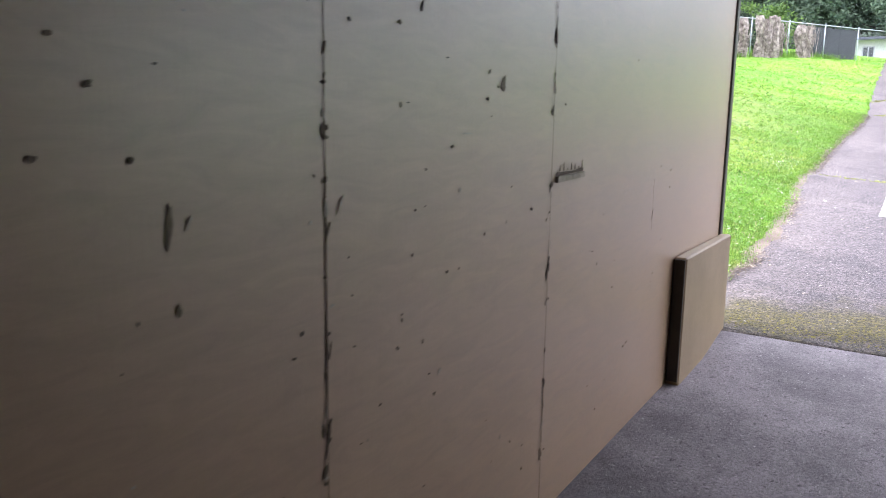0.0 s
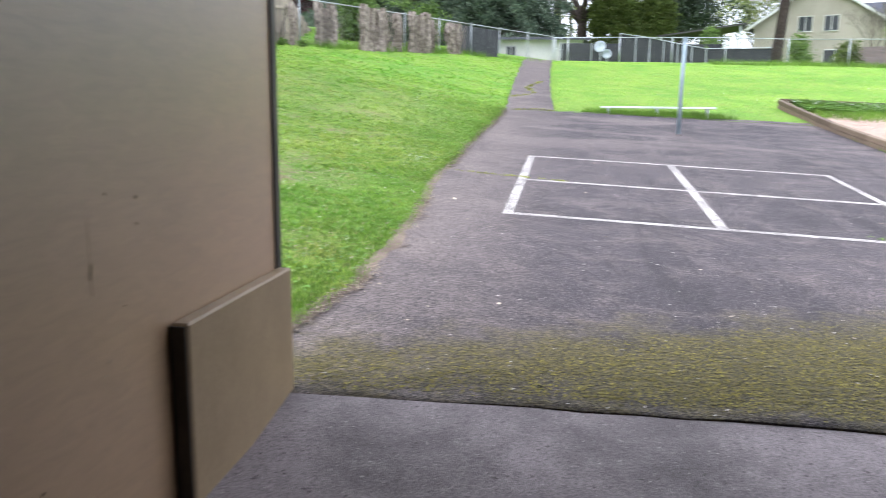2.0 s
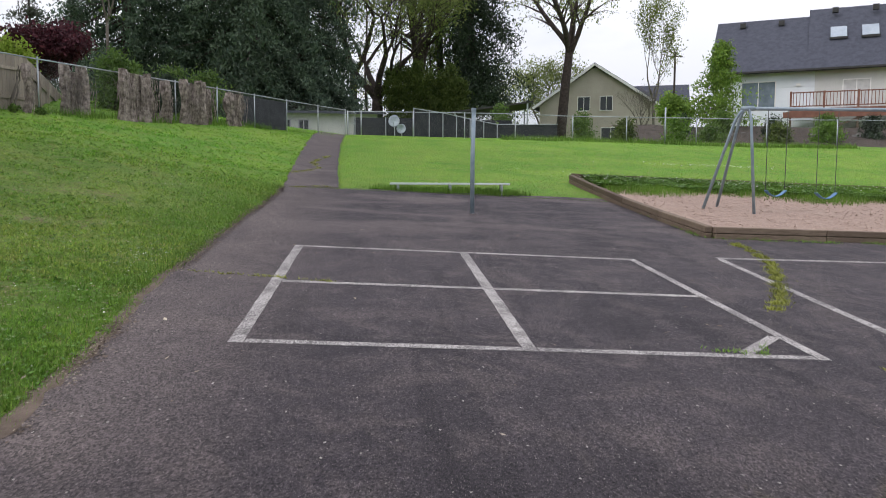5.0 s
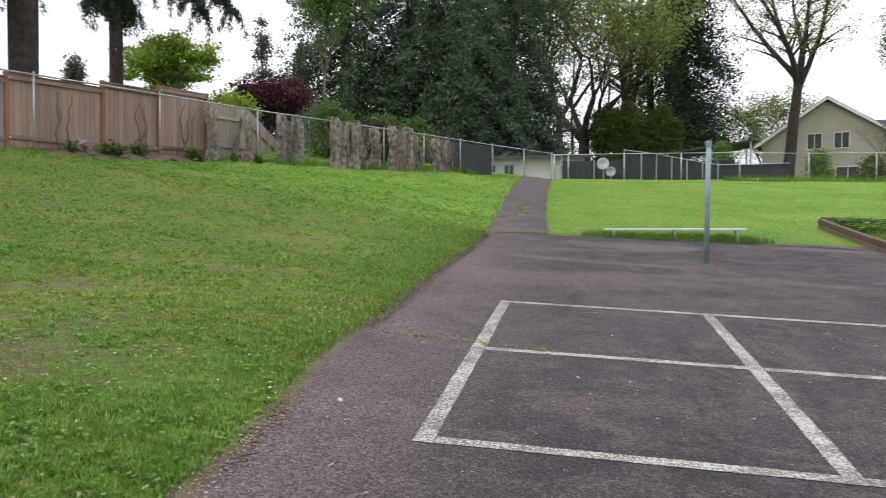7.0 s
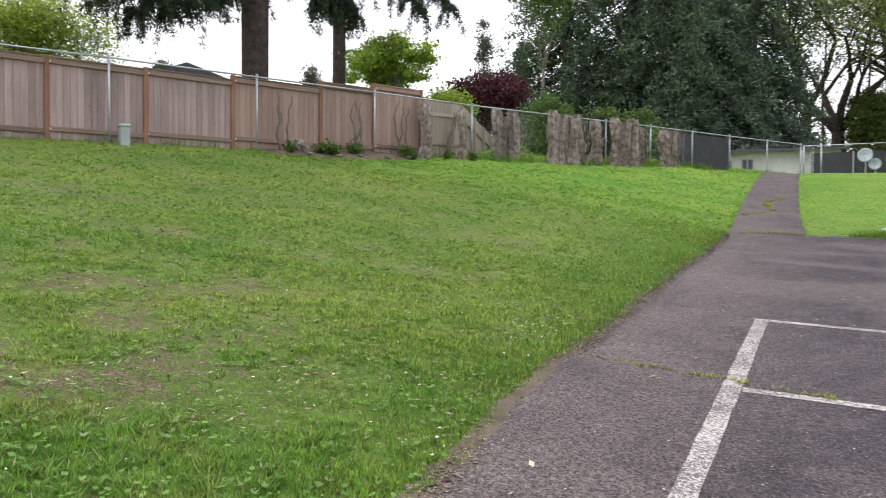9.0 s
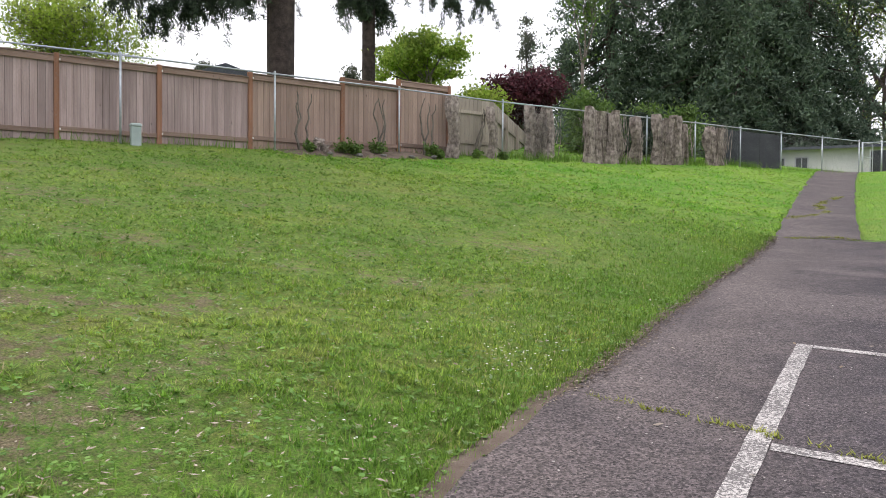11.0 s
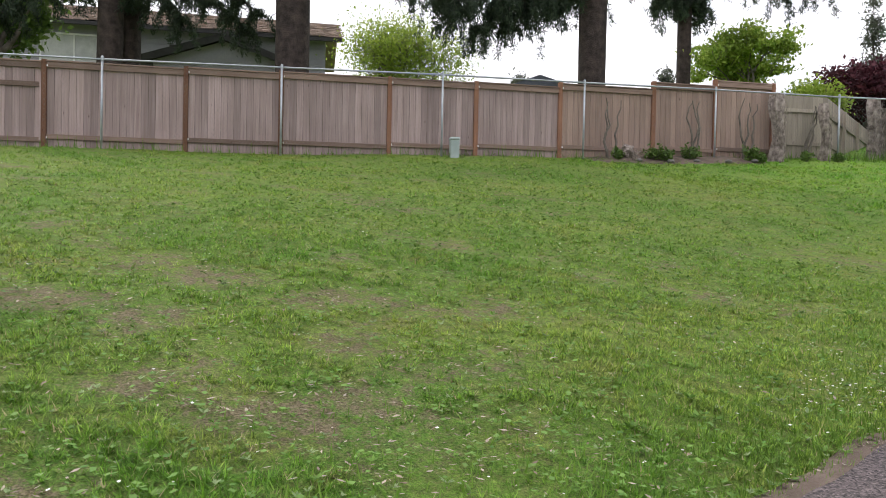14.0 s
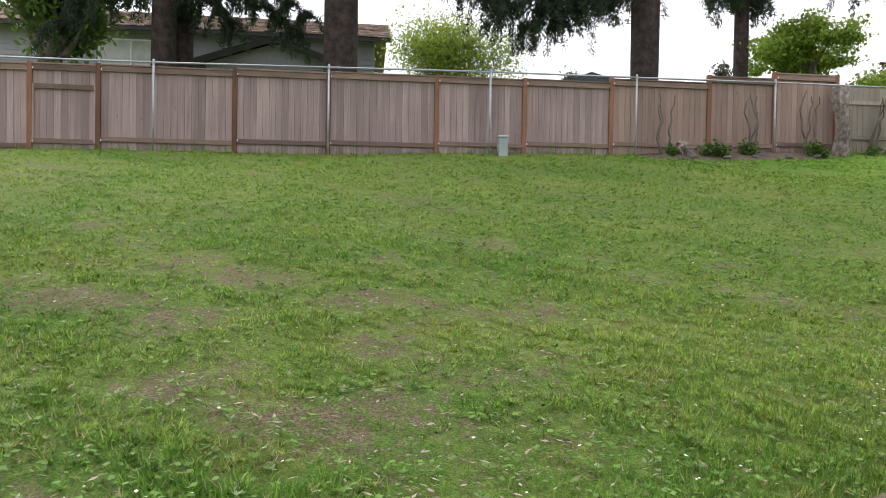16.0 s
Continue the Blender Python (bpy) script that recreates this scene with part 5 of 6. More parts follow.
for i in range(5):
    x, y = along(3.6 + i * 0.75, -0.75 - 0.1 * (i % 2))
    rock = Shape()
    bm = bmesh.new()
    bmesh.ops.create_icosphere(bm, subdivisions=2, radius=0.085)
    for v in bm.verts:
        v.co *= 1 + 0.35 * noise.noise(v.co * 5 + Vector((i * 3.3, 0, 0)))
        v.co.z *= 0.6
    me = bpy.data.meshes.new("rock")
    bm.to_mesh(me)
    bm.free()
    me.materials.append(M_ROCK)
    ob = new("rock", me)
    ob.matrix_world = pose(x, y, gz(x, y) + 0.04, 0, 0, i * 70)
    tagged(ob, "small rough grey rock in the soil by the fence", "rock", "rocks by the fence")
bed = Shape()
for i in range(21):
    for j in range(6):
        s, k = 2.4 + i * 0.24, -0.95 + j * 0.2
        x, y = along(s, k)
        fall = min(1, min(i, 20 - i) / 4) * min(1, j / 2)
        bed.v.append((x, y, gz(x, y) - 0.02 + 0.09 * fall + 0.03 * noise.noise((x * 3, y * 3, 0))))
for i in range(20):
    for j in range(5):
        k = i * 6 + j
        bed.f.append((k, k + 1, k + 7, k + 6))
solid("soil_bed", bed, M_SOIL, "bare soil bed at the foot of the fence", "soil", True, kind="structure")

# dark bushes in the gardens behind the wire fence
for i in range(4, 9):
    x, y = along(9.6 + i * 1.35, 2.2 + 0.8 * (i % 2))
    conifer((x, y), 1.7 + 0.4 * math.sin(i * 1.9), 1.15, M_BROADLEAF if i % 3 else M_FIR, "dark garden bush behind the wire fence", 60, 26, 0.05, 0.1, 0.4, 0.05, spread=0.22, seed=80 + i, droop=0.0, category="bush")
for i, (x, y, h) in enumerate(((13.5, 50.5, 1.5), (16.0, 49.8, 1.1), (18.9, 49.0, 1.3), (21.2, 49.4, 1.0), (24.8, 48.4, 1.0), (27.5, 47.8, 1.2), (8.6, 51.0, 1.9), (20.2, 51.5, 1.5), (22.6, 51.0, 1.7), (25.6, 50.4, 1.5), (28.6, 49.6, 1.6), (30.8, 48.6, 1.5), (33.0, 48.0, 1.6))):
    conifer((x, y), h, 0.85, (M_BROADLEAF, M_HEDGE, M_WEED)[i % 3] if i < 6 else (M_FIR if i % 2 else M_BROADLEAF), "low garden bush behind the far fence", 45, 26, 0.05, 0.1, 0.4, 0.05, spread=0.2, seed=95 + i, droop=0.0, category="bush")

# thin leafy understorey between the tall trunks
for i, (x, y, h, r) in enumerate(((0.2, 74, 17, 2.4), (3.4, 79, 19, 3.0), (6.4, 82, 16, 2.6), (13.6, 84, 9, 2.6), (15.2, 88, 7, 2.4))):
    conifer((x, y), h, r, M_SPRING if i != 2 else M_HEDGE, "thin leafy tree in the undergrowth behind the fence", 80, 10, 0.05, 0.14, 0.35, 0.14, spread=0.6, seed=120 + i, gaps=0.42, droop=0.1)

# ---- houses ----
def window(t, m, w, h, glass, frame_mat=None, panes=2, wall=None):
    """A window in the plane of m: across x, up z, facing -y."""
    wdw = part("window", Shape().box(-w / 2, 0.0, 0, w / 2, 0.03, h, m), glass, t)
    fm = frame_mat or M_TRIM
    e = 0.07
    for a in ((-w / 2 - e, -e, w / 2 + e, 0), (-w / 2 - e, h, w / 2 + e, h + e), (-w / 2 - e, 0, -w / 2, h), (w / 2, 0, w / 2 + e, h)):
        part("window_frame", Shape().box(a[0], -0.05, a[1], a[2], 0.02, a[3], m), fm, wdw)
    for i in range(1, panes):
        x = -w / 2 + w * i / panes
        part("mullion", Shape().box(x - 0.03, -0.035, 0, x + 0.03, 0.01, h, m), fm, wdw)
    return wdw


def siding(t, m, x0, x1, z0, z1, mat, step=0.2, y=0.0, depth=0.25):
    """A lapped board wall from x0 to x1."""
    part("wall", Shape().box(x0, y, z0, x1, y + depth, z1, m), mat, t)
    n = int((z1 - z0) / step)
    laps = Shape()
    for i in range(n):
        z = z0 + i * step
        laps.prism([m @ Vector((x0, y - 0.022, z)), m @ Vector((x0, y - 0.002, z)), m @ Vector((x0, y - 0.002, z + step))], (m.to_3x3() @ Vector((x1 - x0, 0, 0))))
    part("siding", laps, mat, t, kind="stuff")


def gable_roof(t, m, x0, x1, y0, y1, ze, zr, over, mat, name="roof", thick=0.18):
    """A roof with its ridge along x."""
    ym = (y0 + y1) / 2
    k = (zr - ze) / (ym - y0)
    for sy in (-1, 1):
        ya = y0 - over if sy < 0 else y1 + over
        za = ze - k * over
        pts = [Vector((x0 - over, ya, za)), Vector((x1 + over, ya, za)), Vector((x1 + over, ym, zr)), Vector((x0 - over, ym, zr))]
        part(name, Shape().prism([m @ p for p in pts], (0, 0, thick)), mat, t)


I4 = Matrix.Identity(4)

# white house with a charcoal roof and a red deck, beyond the far fence
H1 = thing("house", (26.2, 59.7, 5.25), -30, "white sided house with a charcoal roof and skylights", "house")
siding(H1, I4, 0, 10.2, 0, 5.1, M_WHITE)
part("wall", Shape().box(0, 0.25, 0, 0.25, 9, 5.1), M_WHITE, H1)
part("wall", Shape().box(6.4, -0.05, 0, 22, -0.02, 5.1), M_GARAGE, H1, "cream wall section")
part("wall", Shape().box(10.2, 0.0, 0, 22, 0.25, 5.1), M_GARAGE, H1)
part("gable", Shape().prism([(0.1, 0.0, 5.1), (0.1, 9.0, 5.1), (0.1, 4.5, 9.1)], (0.15, 0, 0)), M_WHITE, H1)
for nm, x0, x1, up in (("roof", -0.6, 5.9, 0), ("roof", 5.9, 23, 0.55)):
    part(nm, Shape().prism([(x0, -0.7, 4.75), (x1, -0.7, 4.75), (x1, 4.6 + up * 0.6, 9.3 + up), (x0, 4.6 + up * 0.6, 9.3 + up)], (0, 0, 0.2)), M_ROOF, H1, smooth=False)
    part(nm, Shape().prism([(x0, 9.9, 4.75), (x0, 4.6 + up * 0.6, 9.3 + up), (x1, 4.6 + up * 0.6, 9.3 + up), (x1, 9.9, 4.75)], (0, 0, 0.2)), M_ROOF, H1)
part("gutter", Shape().bar((-0.6, -0.75, 4.86), (23, -0.75, 4.86), 0.12, 0.13), M_ROOF_DARK, H1)
for x, v in ((1.3, 9.1), (4.0, 9.1), (7.6, 9.75), (10.2, 9.75)):
    part("roof_vent", Shape().box(x - 0.2, 3.7, v - 0.25, x + 0.2, 4.1, v + 0.12), M_ROOF_DARK, H1)
for x in (7.3, 9.3):
    s = Shape().prism([(x, 1.75, 7.25), (x + 1.05, 1.75, 7.25), (x + 1.05, 2.75, 8.15), (x, 2.75, 8.15)], (0, -0.08, 0.12))
    sk = part("skylight", s, M_SKYLIGHT, H1)
    part("skylight_frame", Shape().bar((x - 0.06, 1.7, 7.3), (x + 1.11, 1.7, 7.3), 0.1, 0.16), M_ROOF_DARK, sk)
window(H1, pose(2.75, -0.03, 2.35), 2.2, 1.85, M_BLIND)
window(H1, pose(9.0, -0.06, 2.0), 1.6, 2.1, M_CURTAIN)
lamp = part("wall_lamp", Shape().box(5.2, -0.14, 3.85, 5.5, -0.03, 4.0), M_TRIM, H1)
deck = thing("deck", (28.6, 54.0, 5.2), -28, "red-stained raised wooden deck with a slatted railing", "deck")
part("platform", Shape().box(0, 0, 1.75, 11, 3.2, 1.98), M_DECK, deck)
part("skirt", Shape().box(-0.4, -0.06, 1.35, 11, -0.02, 1.75), M_DECK, deck)
for x in np.arange(0.05, 11, 2.0):
    part("post", Shape().box(x - 0.07, 0.05, -0.8, x + 0.07, 0.19, 1.75), M_TIMBER, deck)
    part("rail_post", Shape().box(x - 0.06, 0.02, 1.98, x + 0.06, 0.14, 3.1), M_DECK, deck)
for z in (2.08, 2.98):
    part("rail", Shape().box(0, 0.04, z, 11, 0.12, z + 0.07), M_DECK, deck)
for x in np.arange(0.2, 11, 0.2):
    part("baluster", Shape().box(x - 0.02, 0.06, 2.1, x + 0.02, 0.1, 3.0), M_DECK, deck)
part("brace", Shape().bar((0.4, 0.1, -0.2), (4.4, 0.1, 1.4), 0.07, 0.12), M_TIMBER, deck)
for i in range(9):
    bm = bmesh.new()
    bmesh.ops.create_icosphere(bm, subdivisions=2, radius=0.45)
    for v in bm.verts:
        v.co *= 1 + 0.4 * noise.noise(v.co * 2 + Vector((i * 5.1, 0, 0)))
        v.co.z *= 0.7
    me = bpy.data.meshes.new("boulder")
    bm.to_mesh(me)
    bm.free()
    me.materials.append(M_ROCK)
    ob = new("boulder", me)
    x, y = 20.5 + i * 1.25, 51.5 - 0.25 * i + 0.8 * (i % 2)
    ob.matrix_world = pose(x, y, gz(x, y) + 0.35, 0, 0, i * 50)
    tagged(ob, "grey boulder on the garden slope below the white house", "boulder", "garden boulders")
bank = Shape()
for i in range(20):
    for j in range(8):
        x, y = 17 + i * 1.3, 49.0 + j * 1.0 - 0.35 * i
        bank.v.append((x, y, gz(x, y) - 0.1 + 0.16 * j + 0.2 * noise.noise((x, y, 0))))
for i in range(19):
    for j in range(7):
        k = i * 8 + j
        bank.f.append((k, k + 8, k + 9, k + 1))
# dark tone covers both the planting and the shade under the deck
M_MULCH = grain_mat("dark_mulch_and_deck_shade", (0.028, 0.021, 0.016), (0.075, 0.057, 0.044), 3, 22, 0.95, bumps=1.0, dist=0.05, world=True)
solid("garden_bank", bank, M_MULCH, "brown planted bank below the white house, darkened as deck shade", "bank", True, kind="structure")

# tan gabled house
H2 = thing("house", (24.3, 87, 6.3), -22, "tan sided house with a steep gable and paired windows", "house")
part("wall", Shape().prism([(-5.6, 0, -1), (7.4, 0, -1), (7.4, 0, 4.0), (0.4, 0, 8.5), (-5.6, 0, 4.6)], (0, 8, 0)), M_TAN, H2)
laps = Shape()
for i in range(40):
    z = -1 + i * 0.235
    half0 = -5.6 if z < 4.4 else -5.6 + (z - 4.6) / 3.9 * 6.0
    half1 = 7.4 if z < 3.9 else 7.4 - (z - 4.0) / 4.5 * 7.0
    if half1 > half0 + 0.4:
        laps.prism([(half0, -0.03, z), (half0, -0.003, z), (half0, -0.003, z + 0.23)], (half1 - half0, 0, 0))
part("siding", laps, M_TAN, H2, kind="stuff")
for a, b in (((-6.3, 4.2), (0.4, 8.75)), ((8.0, 3.75), (0.4, 8.75))):
    part("roof", Shape().prism([(a[0], -0.5, a[1]), (b[0], -0.5, b[1]), (b[0], -0.5, b[1] + 0.22), (a[0], -0.5, a[1] + 0.22)], (0, 9, 0)), M_ROOF, H2)
    part("barge_board", Shape().bar((a[0], -0.52, a[1] + 0.02), (b[0], -0.52, b[1] + 0.02), 0.06, 0.26), M_TRIM, H2)
for x in (-0.75, 1.65):
    window(H2, pose(x, -0.04, 3.9), 1.25, 1.45, M_GLASS)
window(H2, pose(2.2, -0.04, 0.6), 2.0, 1.4, M_GLASS)
H3 = thing("house", (33.5, 97, 6.5), -20, "grey roofed house half hidden behind the tan one", "house")
part("wall", Shape().box(-5, 0, -1, 5, 7, 5), M_TAN, H3)
part("roof", Shape().prism([(-5.6, -0.6, 4.7), (5.6, -0.6, 4.7), (5.6, 3.5, 8.0), (-5.6, 3.5, 8.0)], (0, 0, 0.2)), M_ROOF, H3)
part("dormer", Shape().box(2.2, -0.3, 4.0, 4.6, 3, 5.9), M_WHITE, H3)
# utility pole on the sky line
up = thing("utility_pole", (36.1, 93.4, 6.2), 0, "dark wooden utility pole against the sky", "pole")
part("shaft", Shape().tube([(0, 0, -0.5), (0, 0, 11.6)], [0.16, 0.11], 10), M_BARK, up)
part("crossarm", Shape().box(-0.9, -0.06, 11.0, 0.9, 0.06, 11.14), M_BARK, up)

# cream outbuilding behind the wire fence at the gate
H4 = thing("outbuilding", (-5.2, 55.5, 4.25), 2, "cream walled outbuilding under the evergreens", "outbuilding")
part("wall", Shape().box(0, 0, -0.5, 6.4, 6, 2.4), M_OUTBUILDING, H4)
part("roof", Shape().prism([(-0.5, -0.5, 2.35), (6.9, -0.5, 2.35), (6.9, 3, 2.7), (-0.5, 3, 2.7)], (0, 0, 0.15)), M_ROOF, H4)
part("roof", Shape().prism([(-0.5, 6.5, 2.35), (-0.5, 3, 2.7), (6.9, 3, 2.7), (6.9, 6.5, 2.35)], (0, 0, 0.15)), M_ROOF, H4)
window(H4, pose(1.6, -0.04, 1.12), 0.55, 0.8, M_GLASS, M_GREYSIDE)
window(H4, pose(0.45, -0.04, 1.12), 0.5, 0.8, M_GLASS, M_GREYSIDE)

# carport with a sloping roof, and two satellite dishes
cp = thing("carport", (9.3, 62.5, 5.5), -8, "open carport with a thin sloping metal roof", "carport")
part("roof", Shape().prism([(-2.6, 0, 1.95), (3.6, 0, 2.75), (3.6, 5, 2.75), (-2.6, 5, 1.95)], (0, 0, 0.12)), M_ROOF_DARK, cp)
for x, y in ((-2.3, 0.2), (3.2, 0.2), (-2.3, 4.8), (3.2, 4.8)):
    part("post", Shape().box(x - 0.06, y - 0.06, -0.5, x + 0.06, y + 0.06, 2.0 + (x + 2.3) * 0.13), M_GALV, cp)
for (x, y, z, r) in ((2.2, 50.2, 5.74, 0.34), (2.62, 50.2, 5.30, 0.28)):
    d = thing("satellite_dish", (x, y, gz(x, y)), -12, "pale round satellite dish on a short mast", "satellite dish", "dishes behind the fence")
    s = Shape()
    for j in range(5):
        for i in range(20):
            a = i / 20 * 6.2832
            s.v.append((math.cos(a) * r * (j + 0.01) / 4, -0.05 - 0.10 * (j / 4) ** 2, z - gz(x, y) + math.sin(a) * r * (j + 0.01) / 4))
    for j in range(4):
        for i in range(20):
            k, q = j * 20 + i, j * 20 + (i + 1) % 20
            s.f.append((k, q, q + 20, k + 20))
    ob = part("reflector", s, M_DISH, d, smooth=True)
    ob.modifiers.new("thickness", "SOLIDIFY").thickness = 0.02
    part("mast", Shape().tube([(0, 0.02, -0.2), (0, 0.02, z - gz(x, y))], [0.03, 0.03], 8), M_GALV, d)
    part("feed_arm", Shape().tube([(0, -0.1, z - gz(x, y) - r * 0.9), (0, -0.42, z - gz(x, y) - 0.1)], [0.012, 0.02], 6), M_GALV, d)

# grey house with a brown shake roof, behind the board fence
E1, E2 = Vector((-33.44, 15.34)), Vector((-28.67, 25.33))
H5 = thing("house", (E1.x, E1.y, 0.5), math.degrees(math.atan2(E2.y - E1.y, E2.x - E1.x)), "grey two-storey house with a worn brown shake roof", "house")
EL = (E2 - E1).length
siding(H5, I4, -6, EL - 0.6, 3.5, 9.85, M_GREYSIDE, 0.22, 0.6)
part("wall", Shape().box(EL - 0.85, 0.86, 3.5, EL - 0.6, 7, 9.85), M_GREYSIDE, H5)
shakes = Shape()
rows, cols_n = 14, 62
for j in range(rows):
    for i in range(cols_n):
        x0 = -6.5 + (EL + 6.6) * (i + 0.35 * (j % 2)) / cols_n
        x1 = x0 + (EL + 6.6) / cols_n - 0.02
        f0, f1 = j / rows, (j + 1.25) / rows
        dz = random.uniform(0.02, 0.05)
        shakes.prism([(x0, 0 + 3.4 * f0, 9.84 + 1.45 * f0 + dz), (x1, 3.4 * f0, 9.84 + 1.45 * f0 + dz), (x1, 3.4 * f1, 9.84 + 1.45 * f1), (x0, 3.4 * f1, 9.84 + 1.45 * f1)], (0, 0, 0.035))
part("roof", Shape().prism([(-6.5, 0, 9.76), (EL + 0.1, 0, 9.76), (EL + 0.1, 3.4, 11.2), (-6.5, 3.4, 11.2)], (0, 0, 0.08)), M_ROOF_DARK, H5)
part("roof", Shape().prism([(-6.5, 6.8, 9.76), (-6.5, 3.4, 11.2), (EL + 0.1, 3.4, 11.2), (EL + 0.1, 6.8, 9.76)], (0, 0, 0.1)), M_ROOF_BROWN, H5)
part("shake_roofing", shakes, M_ROOF_BROWN, H5, "worn brown wooden shakes", kind="stuff")
part("gutter", Shape().bar((-6.5, -0.06, 9.74), (EL + 0.1, -0.06, 9.74), 0.1, 0.15), M_ROOF_DARK, H5)
window(H5, pose(0.25, 0.55, 7.95), 2.5, 1.4, M_CURTAIN)
window(H5, pose(4.6, 0.55, 8.1), 1.1, 1.05, M_GLASS, M_ROOF_DARK, 1)
window(H5, pose(8.6, 0.55, 8.3), 1.3, 0.6, M_GLASS)
M_AMBER = grain_mat("lit_amber_blind", (0.34, 0.19, 0.06), (0.46, 0.27, 0.10), 3, 30, 0.7)
window(H5, pose(6.35, 0.55, 8.45), 0.75, 0.7, M_AMBER, panes=1)
P = Vector((-26.05, 19.21))
G5 = thing("garage", (P.x, P.y, 0), H5.rotation_euler.z * 57.29578, "low grey garage gable with a dark barge board", "garage")
G5.matrix_world = pose(P.x, P.y, 0, 0, 0, math.degrees(math.atan2(E2.y - E1.y, E2.x - E1.x)))
part("wall", Shape().prism([(-2.4, 0, 3.6), (2.2, 0, 3.6), (2.2, 0, 8.0), (0, 0, 8.7), (-2.4, 0, 7.9)], (0, 3.5, 0)), M_GREYSIDE, G5)
for a, b in (((-3.3, 7.72), (0, 8.85)), ((2.6, 7.92), (0, 8.85))):
    part("roof", Shape().prism([(a[0], -0.3, a[1]), (b[0], -0.3, b[1]), (b[0], -0.3, b[1] + 0.1), (a[0], -0.3, a[1] + 0.1)], (0, 4, 0)), M_ROOF_DARK, G5)
    part("barge_board", Shape().bar((a[0], -0.32, a[1] - 0.04), (b[0], -0.32, b[1] - 0.04), 0.05, 0.24), M_ROOF_DARK, G5)
# small far roof over the fence
fr = thing("house", (-34.7, 43.0, 7.7), 45, "distant roof just showing over the fence", "house")
part("wall", Shape().box(-2.6, 0, 0, 2.6, 3, 3.6), M_GREYSIDE, fr)
part("roof", Shape().prism([(-3, -0.3, 3.4), (3, -0.3, 3.4), (0, -0.3, 4.45)], (0, 4, 0)), M_ROOF, fr)

# ---- grass ----
def tufts(name, n, xr, yr, length, width, mat, label, test=None, seed=0, kind="stuff", lean=0.5, thin=True):
    """Bent blades, two triangles each pair, scattered over a stretch of ground."""
    r = np.random.default_rng(seed)
    x, y = r.uniform(*xr, n), r.uniform(*yr, n)
    if test is not None:
        keep = test(x, y, r)
        x, y = x[keep], y[keep]
    n = len(x)
    z = ground_z(x, y) + swell(x, y) - 0.004
    a = r.uniform(0, 2 * np.pi, n)
    ln = length * r.uniform(0.45, 1.35, n)
    tilt = r.uniform(0.05, lean, n)
    c = np.stack([x, y, z], 1)
    up = np.stack([np.cos(a) * tilt * ln, np.sin(a) * tilt * ln, ln * np.sqrt(1 - np.minimum(tilt, 0.99) ** 2)], 1)
    b = a + r.uniform(-0.6, 0.6, n) + np.pi / 2
    w = width * r.uniform(0.6, 1.3, n)
    side = np.stack([np.cos(b) * w, np.sin(b) * w, np.zeros(n)], 1)
    me = quads(name, c, up, side, mat, tri=True)
    return tagged(new(name, me), label, "grass", kind=kind)


EDGE_TAB_Y = np.linspace(-8, 49, 1200)
EDGE_TAB_X = np.array([edge_x(v) for v in EDGE_TAB_Y])
def on_bank(x, y, r, bare=0.55):
    e = np.interp(y, EDGE_TAB_Y, EDGE_TAB_X)
    near_edge = np.exp(-np.abs(e - x) / 0.7)
    ok = x < e + 0.02 * r.normal(size=len(x))
    return ok & (r.random(len(x)) < np.clip((1 - bare) + bare * (1.5 * lush(x, y) - 0.35) + near_edge, 0, 1))


def far_field(x, y, r):
    e = np.interp(y, [24, 28.6, 36.6, 48], [0.26, 0.02, -0.28, -0.55])
    return (x > e) & ((y > 24.4 + 0.05 * x) | (x > 7.5)) & ~((x > 6.9) & (y < 28.0)) & (y < 47.4 - 0.12 * x)


def near(x, y):
    """1 close to where the walk ends, fading out with the distance."""
    return np.clip(1.35 - np.hypot(x - 0.3, y - 9.2) / 7.5, 0, 1)


def clumpy(x, y):
    f = np.zeros_like(x)
    for i, (p, q, ph, am) in enumerate(PATCH):
        f += np.sin((p * x + q * y) * (6 + i * 0.8) + ph * 9) * (0.5 + 0.5 * am)
    return 1 / (1 + np.exp(-f * 0.5))


def lawn_test(bare, fade):
    def test(x, y, r):
        ok = on_bank(x, y, r, bare) & (r.random(len(x)) < 0.3 + 0.7 * clumpy(x, y))
        return ok & (r.random(len(x)) < (near(x, y) if fade else 1.0))
    return test


def grass_clumps(name, n, xr, yr, blades, length, width, reach, label, bare, fade, seed):
    """Small clumps of short blades leaning outward from their middles."""
    r = np.random.default_rng(seed)
    x, y = r.uniform(*xr, n), r.uniform(*yr, n)
    k = lawn_test(bare, fade)(x, y, r)
    x, y = x[k], y[k]
    size = r.uniform(0.55, 1.45, len(x)) * (0.65 + 0.5 * lush(x, y))
    x, y, size = (np.repeat(v, blades) for v in (x, y, size))
    a, ln = r.uniform(0, 2 * np.pi, len(x)), length * size * r.uniform(0.6, 1.25, len(x))
    d = reach * size * np.sqrt(r.random(len(x)))
    px, py = x + np.cos(a) * d, y + np.sin(a) * d
    a = a + r.uniform(-0.9, 0.9, len(x))
    tilt = np.clip(r.normal(0.78, 0.17, len(x)), 0.2, 0.985)
    c = np.stack([px, py, ground_z(px, py) + swell(px, py) - 0.003], 1)
    up_ = np.stack([np.cos(a) * tilt * ln, np.sin(a) * tilt * ln, ln * np.sqrt(1 - tilt ** 2)], 1)
    w = width * r.uniform(0.6, 1.35, len(x))
    side = np.stack([-np.sin(a) * w, np.cos(a) * w, np.zeros(len(x))], 1)
    return tagged(new(name, quads(name, c, up_, side, M_BLADE, tri=True)), label, "grass", kind="stuff")


